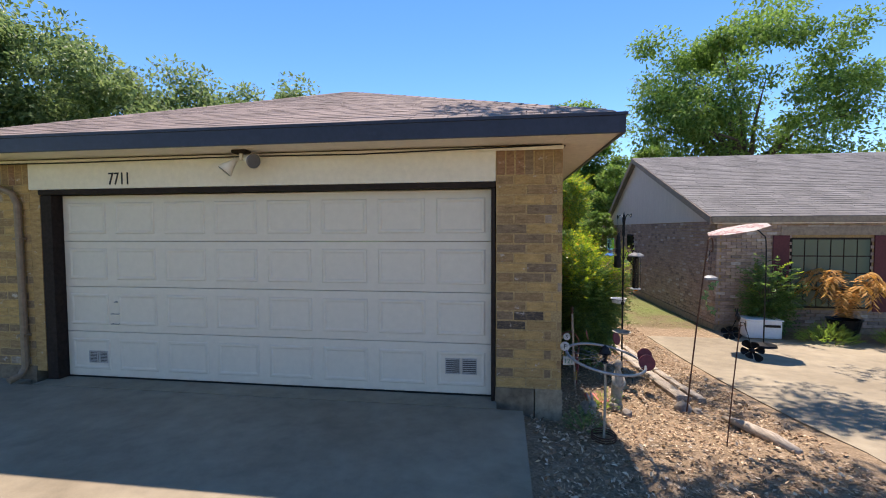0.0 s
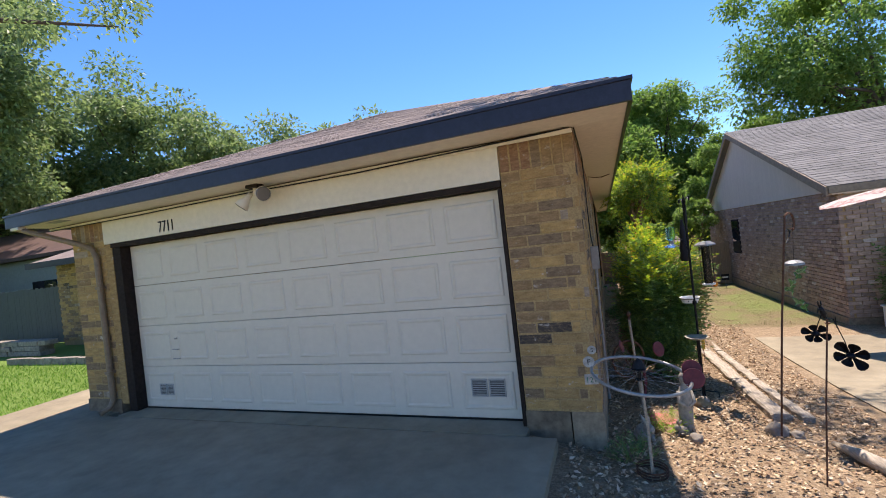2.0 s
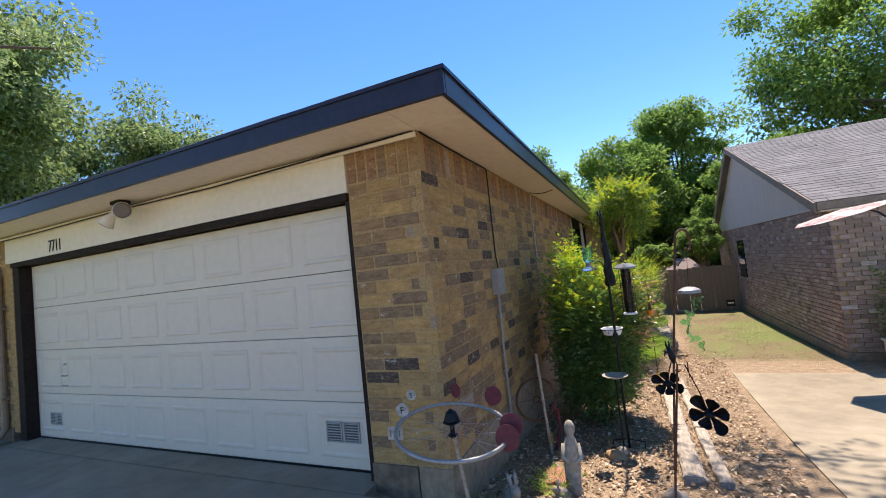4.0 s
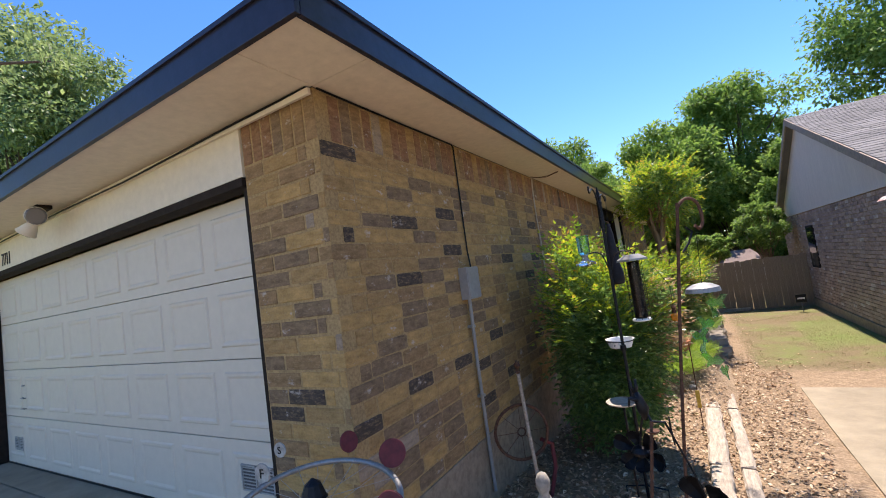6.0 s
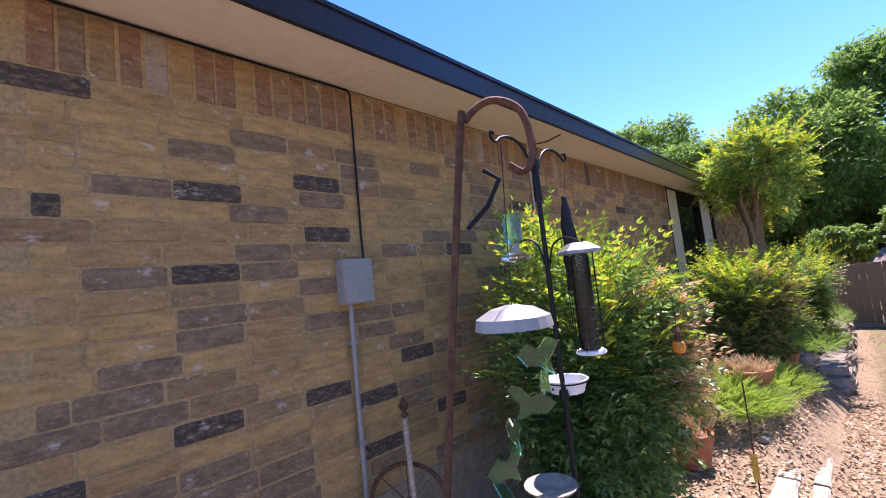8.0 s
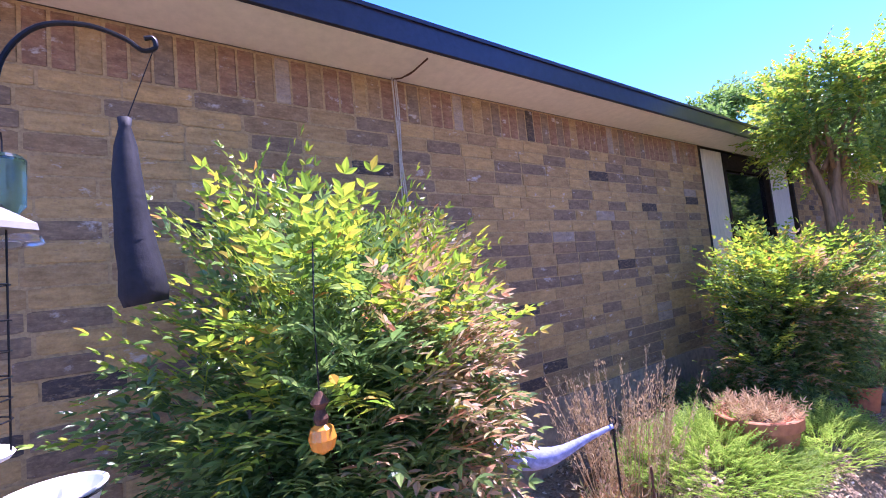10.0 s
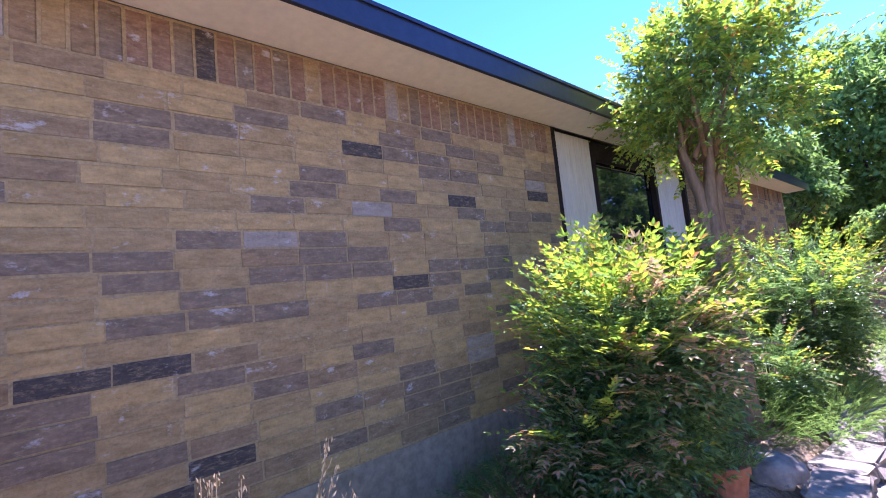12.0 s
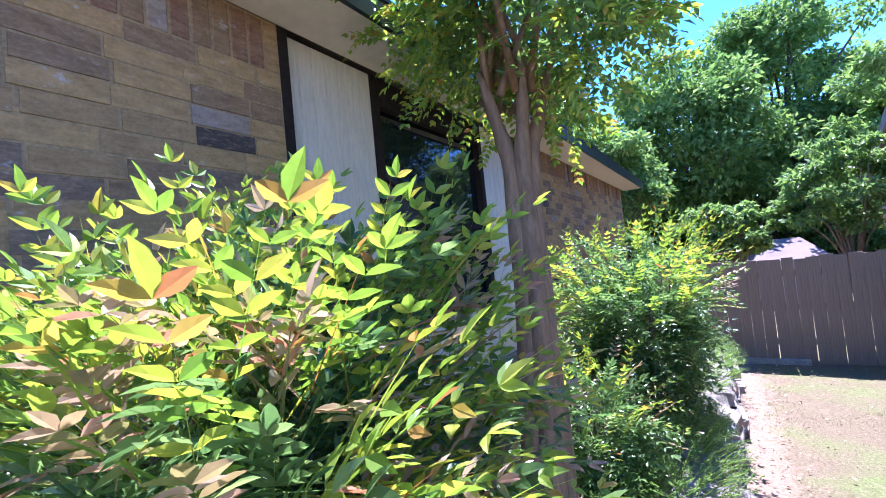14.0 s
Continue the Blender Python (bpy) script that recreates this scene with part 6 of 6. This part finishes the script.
hang = thing("stake_with_tag", "thin stake with a small yellow tag", "garden stake", (1.38, 3.66, gz(1.38, 3.66)))
part("stake", sweep(bmesh.new(), [(0, 0, -0.1), (0, 0, 0.85)], 0.005, 6), M_RUST, hang)
part("tag", box(bmesh.new(), (-0.02, -0.025, 0.18), (0.02, -0.02, 0.36), 0.004), plain("yellow_tag", (0.55, 0.36, 0.05), 0.6), hang, "yellow tag")
sign = thing("small_yard_sign", "small dark yard sign on a stake by the fence", "sign", (3.72, 12.6, gz(3.7, 12.6)))
part("board", prism(bmesh.new(), [(-0.11, -0.01), (0.11, -0.01), (0.11, 0.01), (-0.11, 0.01)], 0.25, 0.45), M_BLACK, sign)
part("lettering_bar", box(bmesh.new(), (-0.08, -0.016, 0.33), (0.08, -0.011, 0.37)), M_WHITE, sign)
part("stake", sweep(bmesh.new(), [(0, 0, -0.1), (0, 0, 0.3)], 0.008, 6), M_STEEL, sign)


# ---- fixtures on the house ----
box1 = thing("meter_box", "grey metal utility box with a conduit", "utility box", (0.0, 1.415, 1.215))
part("case", box(bmesh.new(), (0.0, -0.098, 0.0), (0.075, 0.098, 0.25), 0.006), M_GREYBOX, box1)
part("cover", box(bmesh.new(), (0.0755, -0.092, 0.006), (0.082, 0.092, 0.244), 0.003), M_GREYBOX, box1, "flat grey cover")
part("latch", box(bmesh.new(), (0.03, 0.099, 0.08), (0.06, 0.108, 0.12), 0.002), M_STEEL, box1)
part("conduit", sweep(bmesh.new(), [(0.04, -0.045, 0.0), (0.03, -0.045, -0.5), (0.03, -0.045, -1.45)], 0.0135, 10), M_GREYBOX, box1, "grey conduit")
for z in (-0.22, -0.75):
    part("strap", box(bmesh.new(), (0.0, -0.07, z), (0.048, -0.022, z + 0.02), 0.002), M_STEEL, box1)
cable = sweep(bmesh.new(), [(0.014, 0.02, 2.492), (0.014, 0.8, 2.488), (0.014, 1.49, 2.49), (0.014, 1.512, 2.47), (0.013, 1.508, 2.0), (0.014, 1.50, 1.6), (0.03, 1.49, 1.46)], 0.0065, 7)
tagged(part("black_cable", cable, M_BLACK), "black cable clipped under the soffit and down brick", "cable")
wires = thing("phone_wires", "loose beige wires hanging down the brick", "cable")
M_WIRE = plain("beige_wire", (0.46, 0.39, 0.30), 0.7)
for off, sw in ((0.0, 0.02), (0.018, -0.025), (0.03, 0.01)):
    part("wire", sweep(bmesh.new(), [(0.03, 3.455 + off, 2.5), (0.012, 3.470 + off, 2.3), (0.012, 3.470 + off * 0.4 + sw * 0.3, 1.95), (0.02, 3.465 + off + sw, 1.6), (0.018, 3.470 + off * 0.3, 1.25), (0.018, 3.475 + off + sw * 0.5, 0.7)], 0.0045, 6), M_WIRE, wires)
bm = sweep(bmesh.new(), [(0.02, 3.475, 2.497), (0.1, 3.485, 2.47), (0.22, 3.505, 2.465), (0.34, 3.535, 2.495)], 0.005, 6)
sweep(bm, [(0.1, 3.485, 2.47), (0.2, 3.490, 2.45), (0.34, 3.535, 2.49)], 0.003, 5)
tagged(part("wire_bracket", bm, M_RUST), "bent wire bracket under the soffit", "bracket")
bm = sweep(bmesh.new(), [(-6.9, -0.045, 2.455), (-5.2, -0.045, 2.448), (-4.0, -0.045, 2.458), (-3.2, -0.05, 2.462), (-2.0, -0.045, 2.452), (-0.6, -0.045, 2.478), (-0.02, -0.03, 2.492)], 0.007, 7)
tagged(part("front_cable", bm, M_BLACK), "black cable sagging across the header board", "cable")


def floodlight():
    t = thing("floodlight", "twin-head beige floodlight under the front soffit", "floodlight", (-3.16, -0.17, 2.503))
    part("mount", box(bmesh.new(), (-0.075, -0.055, -0.035), (0.075, 0.055, 0.0), 0.008), M_DARKTRIM, t)
    part("arm", sweep(bmesh.new(), [(0, 0, -0.03), (0, 0, -0.1)], 0.02, 10), M_CREAM, t)
    for s, aim in ((-1, (-0.55, -0.35, -0.75)), (1, (0.85, -0.5, -0.25))):
        a = Vector((0.045 * s, -0.01, -0.085))
        d = Vector(aim).normalized()
        h = part("lamp_head", sweep(bmesh.new(), [a, a + d * 0.06, a + d * 0.075, a + d * 0.17], [0.026, 0.032, 0.04, 0.078], 16), M_CREAM, t, "beige lamp head", smooth=True)
        part("lens", sweep(bmesh.new(), [a + d * 0.1705, a + d * 0.178], [0.072, 0.06], 16), M_LAMPGLASS, h)


floodlight()
number = text_mesh("house_number", "7711", 0.19, M_BLACK, pose(-4.70, -0.0165, 2.205, 90, 0, 0) @ Matrix.Diagonal((0.72, 1, 1, 1)), depth=0.003)
tagged(number, "black metal house number 7711 on the header board", "house number")


def downspout():
    t = thing("downspout", "brown painted downspout down the brick column", "downspout")
    pts = [(-6.75, -0.44, 2.47), (-6.62, -0.40, 2.42), (-6.15, -0.12, 2.20), (-6.02, -0.055, 2.12), (-5.97, -0.045, 2.0), (-5.96, -0.045, 1.0), (-5.96, -0.045, 0.16), (-5.97, -0.09, 0.07), (-5.99, -0.2, 0.035)]
    part("pipe", sweep(bmesh.new(), pts, 0.036, 10), M_BROWNPAINT, t)
    for z in (0.5, 1.6):
        part("strap", box(bmesh.new(), (-6.005, -0.087, z), (-5.915, -0.002, z + 0.03), 0.003), M_BROWNPAINT, t)
    part("gutter_outlet", box(bmesh.new(), (-6.82, -0.49, 2.452), (-6.66, -0.38, 2.487), 0.006), M_CREAM, t)


downspout()
tagged(part("soffit_vent", box(bmesh.new(), (-6.35, -0.36, 2.497), (-6.05, -0.24, 2.502), 0.002), M_GREYBOX), "small grey soffit vent", "vent", kind="structure")


# ---- in front of the house next door ----
def fronds():
    rng = np.random.default_rng(95)
    b = thing("dead_palm", "rust-orange drooping dead fronds in a dark pot", "plant", (6.35, 5.55, gz(6, 5.5)))
    part("pot", lathe(bmesh.new(), [(0.2, 0), (0.28, 0.4), (0.3, 0.42), (0.26, 0.42), (0.2, 0.3)], 20), M_BLACK, b)
    sets = []
    for k in range(22):
        a = 6.28 * k / 22 + rng.uniform(-0.1, 0.1)
        L, up = rng.uniform(0.5, 0.95), rng.uniform(1.1, 1.9)
        f = np.linspace(0, 1, 26)
        pts = np.stack([np.cos(a) * L * f, np.sin(a) * L * f, 0.45 + up * f * 1.7 - 1.6 * f * f * up ** 0.7], 1)
        pts[:, 2] = np.maximum(pts[:, 2], 0.05)
        way = np.gradient(pts, axis=0)
        for sgn in (-1, 1):
            side = np.cross(way, (0, 0, 1.0)) * sgn
            side /= np.linalg.norm(side, axis=1, keepdims=True) + 1e-6
            ln = np.full(26, 0.17)
            sets.append(leaves(pts, side + way * 9 + rng.normal(0, 0.15, pts.shape) + (0, 0, -0.5), np.tile((0, 0, 1.0), (26, 1)), ln, ln * 0.3))
    v, f = joined(sets)
    np_mesh("frond", v, f, M_COPPERFROND, b)


fronds()
nandina("dark green shrub against the neighbouring brick", (5.05, 5.75, gz(5, 5.7)), (0.55, 0.35), 0.95, 46, 420, 20, 0, 0.07)
fern_patch("bright green ferny plant in a planter row", (5.75, 5.1, gz(5.7, 5.1)), (0.5, 0.3), 0.4, 58, 320)
fern_patch("bright green ferny plant in a planter row", (7.0, 5.0, gz(7, 5.0)), (0.4, 0.25), 0.62, 59, 260)
pot("terracotta pot at the edge of the drive", (6.95, 5.0, gz(7, 5.0) + 0.02), 0.22, 0.3)
bm = box(bmesh.new(), (-0.32, -0.2, 0), (0.32, 0.2, 0.36), 0.03)
bn = thing("storage_bench", "white plastic storage bench beside the wall", "bench", (4.75, 5.5, gz(4.7, 5.5) + 0.02), turn=-6)
part("body", bm, M_WHITE, bn)
part("lid", box(bmesh.new(), (-0.34, -0.22, 0.361), (0.34, 0.22, 0.39), 0.01), M_WHITE, bn)
part("slot", box(bmesh.new(), (-0.02, -0.222, 0.24), (0.28, -0.2005, 0.29), 0.004), M_BLACK, bn, "dark slot")


def umbrella():
    rng = random.Random(5)
    g = gz(4.0, 4.5)
    t = thing("patio_umbrella", "tilted white patio umbrella with a faded red pattern", "umbrella", (4.3, 4.55, g))
    c = Vector((-0.5, 0, 1.69 - g))
    bm = bmesh.new()
    m = Euler((radians(3), radians(-13), 0)).to_matrix()
    top = bm.verts.new(c + m @ Vector((0, 0, 0.06)))
    ring = [bm.verts.new(c + m @ Vector((0.52 * math.cos(a), 0.52 * math.sin(a), 0))) for a in (6.2832 * k / 8 for k in range(8))]
    for k in range(8):
        bm.faces.new((top, ring[k], ring[(k + 1) % 8]))
    bmesh.ops.solidify(bm, geom=bm.faces[:], thickness=0.004)
    mt = Mat("floral_canvas", 0.9)
    mt.color(mt.ramp(mt.noise(5, 3), [(0.52, (0.72, 0.69, 0.66)), (0.58, (0.56, 0.26, 0.25)), (0.63, (0.70, 0.63, 0.59))]))
    part("canopy", bm, mt.m, t)
    part("pole", sweep(bmesh.new(), smooth_line([(0, 0, 0), (0, 0, 1.3 - g), (-0.08, 0, 1.6 - g), (-0.28, 0, 1.72 - g), tuple(c)]), 0.011, 8), M_BLACK, t)
    part("base", lathe(bmesh.new(), [(0.22, 0.015), (0.2, 0.06), (0.04, 0.09)], 18), M_BLACK, t)


umbrella()


# ---- scattered mulch and grass ----
def scatter():
    rng = np.random.default_rng(101)

    def lay_flat(n, x0, x1, y0, y1, size, name, mat, label, cat, keep):
        x, y = rng.uniform(x0, x1, n), rng.uniform(y0, y1, n)
        ok = np.array([keep(a, b) for a, b in zip(x, y)])
        x, y = x[ok], y[ok]
        z = np.array([gz(a, b) for a, b in zip(x, y)]) + rng.uniform(0.008, 0.03, len(x))
        al = rng.normal(0, 1, (len(x), 3)) * (1, 1, 0.25)
        no = np.tile((0, 0, 1.0), (len(x), 1)) + rng.normal(0, 0.35, (len(x), 3))
        ln = size * rng.uniform(0.5, 1.5, len(x))
        v, f = leaves(np.stack([x, y, z], 1), al, no, ln, ln * rng.uniform(0.3, 0.7, len(x)))
        np_mesh(name, v, f, mat, label=label, category=cat, kind="stuff")

    def on_mulch(a, b):
        if a > 1.8 + 0.05 * b and b > 6.2:
            return rng.uniform() < 0.2
        return a < 2.15 + 0.05 * b

    lay_flat(26000, -0.3, 2.7, -3.2, 7.0, 0.038, "bark_mulch", M_CHIP, "scattered bark mulch and dry leaves", "mulch", on_mulch)
    lay_flat(5000, 0.3, 4.1, 5.5, 13.6, 0.026, "leaf_litter", M_CHIP, "thin leaf litter over the turf", "leaf litter", on_mulch)

    def blades(n, x0, x1, y0, y1, h, name, label, keep, mat=None):
        x, y = rng.uniform(x0, x1, n), rng.uniform(y0, y1, n)
        ok = np.array([keep(a, b) for a, b in zip(x, y)])
        x, y = x[ok], y[ok]
        z = np.array([gz(a, b) for a, b in zip(x, y)])
        al = rng.normal(0, 0.45, (len(x), 3)) + (0, 0, 1)
        ln = h * rng.uniform(0.5, 1.4, len(x))
        v, f = leaves(np.stack([x, y, z], 1), al, rng.normal(0, 1, (len(x), 3)), ln, ln * 0.14)
        np_mesh(name, v, f, mat or M_BLADE, label=label, category="grass", kind="stuff")

    def yard(a, b):
        return noise.noise((a * 0.9, b * 0.9, 7)) + 0.5 * noise.noise((a * 3, b * 3, 1)) + 1.1 * (turf(a, b) - 0.55) > 0.0

    blades(16000, 1.9, 4.15, 5.6, 13.6, 0.026, "yard_grass", "thin sunlit dry grass in the side yard", yard, M_DRYBLADE)
    blades(45000, -20, -7.95, -3.5, 2.4, 0.06, "lawn_grass", "bright green front lawn", lambda a, b: noise.noise((a * 0.8, b * 0.8, 2)) > -0.5)


scatter()


# ---- brick courses, last ----
def brickwork():
    rng = random.Random(17)
    full, upright = piece_mesh("brick", M_BRICK, 0.07, (1, 0.3, 0.3)), piece_mesh("brick_upright", M_SOLDIER, 0.07, (0.3, 0.3, 1))

    def course_cells(a, b, off):
        out, x = [], a - off
        while x < b:
            lo, hi = max(a, x), min(b, x + BLEN)
            if hi - lo > 0.03:
                out.append((lo, hi))
            x += BLEN
        return out

    side, front, left, sside, sfront, sleft = [], [], [], [], [], []
    D = 0.09
    for i in range(22):
        z = SOLDIER_Z - (i + 0.5) * COURSE
        odd = i % 2
        for a, b in course_cells(0.098 if odd else 0.0, BRICK_END, (0.5 * BLEN if odd else 0.0) + (i * 0.37 % 1) * 0.06):
            p = rng.uniform(-0.0025, 0.0025)
            side.append(((-D / 2 + p, (a + b) / 2 + rng.uniform(-0.003, 0.003), z + rng.uniform(-0.002, 0.002)), (D, b - a - 0.011 + rng.uniform(-0.006, 0.004), COURSE - 0.010 + rng.uniform(-0.004, 0.002)), rng.uniform(-0.5, 0.5), rng.uniform(-0.5, 0.5)))
        for a, b in course_cells(-0.628, 0.0 if odd else -0.098, 0.0 if odd else 0.12):
            p = rng.uniform(-0.0025, 0.0025)
            front.append((((a + b) / 2, D / 2 + p, z + rng.uniform(-0.0015, 0.0015)), (b - a - 0.010, D, COURSE - 0.010), 0, 0))
        for a, b in course_cells(-6.51, -5.862, 0.0 if odd else 0.14):
            left.append((((a + b) / 2, D / 2 + rng.uniform(-0.0025, 0.0025), z), (b - a - 0.010, D, COURSE - 0.010), 0, 0))
    zc, h = (SOLDIER_Z + 2.492) / 2, 2.492 - SOLDIER_Z - 0.01
    y = 0.098
    while y < BRICK_END - 0.05:
        w = COURSE * rng.uniform(0.96, 1.05)
        sside.append(((-D / 2 + rng.uniform(-0.002, 0.003), y + w / 2, zc), (D, w - 0.010, h), 0, 0))
        y += w
    for x0, x1, rows in ((-0.628, 0.0, sfront), (-6.51, -5.862, sleft)):
        n = round((x1 - x0) / COURSE)
        for k in range(n):
            w = (x1 - x0) / n
            rows.append(((x0 + (k + 0.5) * w, D / 2 + rng.uniform(-0.003, 0.002), zc), (w - 0.010, D, h), 0, 0))
    lay("brick", side, full, M_BRICK_J, wall_east, (1.0, 1.5, 1.2))
    lay("brick", front, full, M_BRICK_J, wall_front_column, (0, 0, 1))
    lay("brick", left, full, M_BRICK_J, wall_front_left, (0, 0, 1))
    lay("upright_brick", sside, upright, M_SOLDIER_J, wall_east, (1, 1.5, 2))
    lay("upright_brick", sfront, upright, M_SOLDIER_J, wall_front_column, (0, 0, 2))
    lay("upright_brick", sleft, upright, M_SOLDIER_J, wall_front_left, (0, 0, 2))
    far = []
    for i in range(22):
        z = SOLDIER_Z - (i + 0.5) * COURSE
        for a, b in course_cells(PANEL_END, 16.9, 0.5 * BLEN * (i % 2)):
            far.append(((-D / 2 + rng.uniform(-0.0025, 0.0025), (a + b) / 2, z), (D, b - a - 0.010, COURSE - 0.010), 0, 0))
    wall_far = bpy.data.objects["wall_east_far"]
    lay("brick", far, full, M_BRICK_J, wall_far, (1, 11, 1), most=0)
    far = []
    y = PANEL_END
    while y < 16.8:
        far.append(((-D / 2, y + COURSE / 2, zc), (D, COURSE - 0.010, h), 0, 0))
        y += COURSE
    lay("upright_brick", far, upright, M_SOLDIER_J, wall_far, (1, 11, 1), most=0)


brickwork()
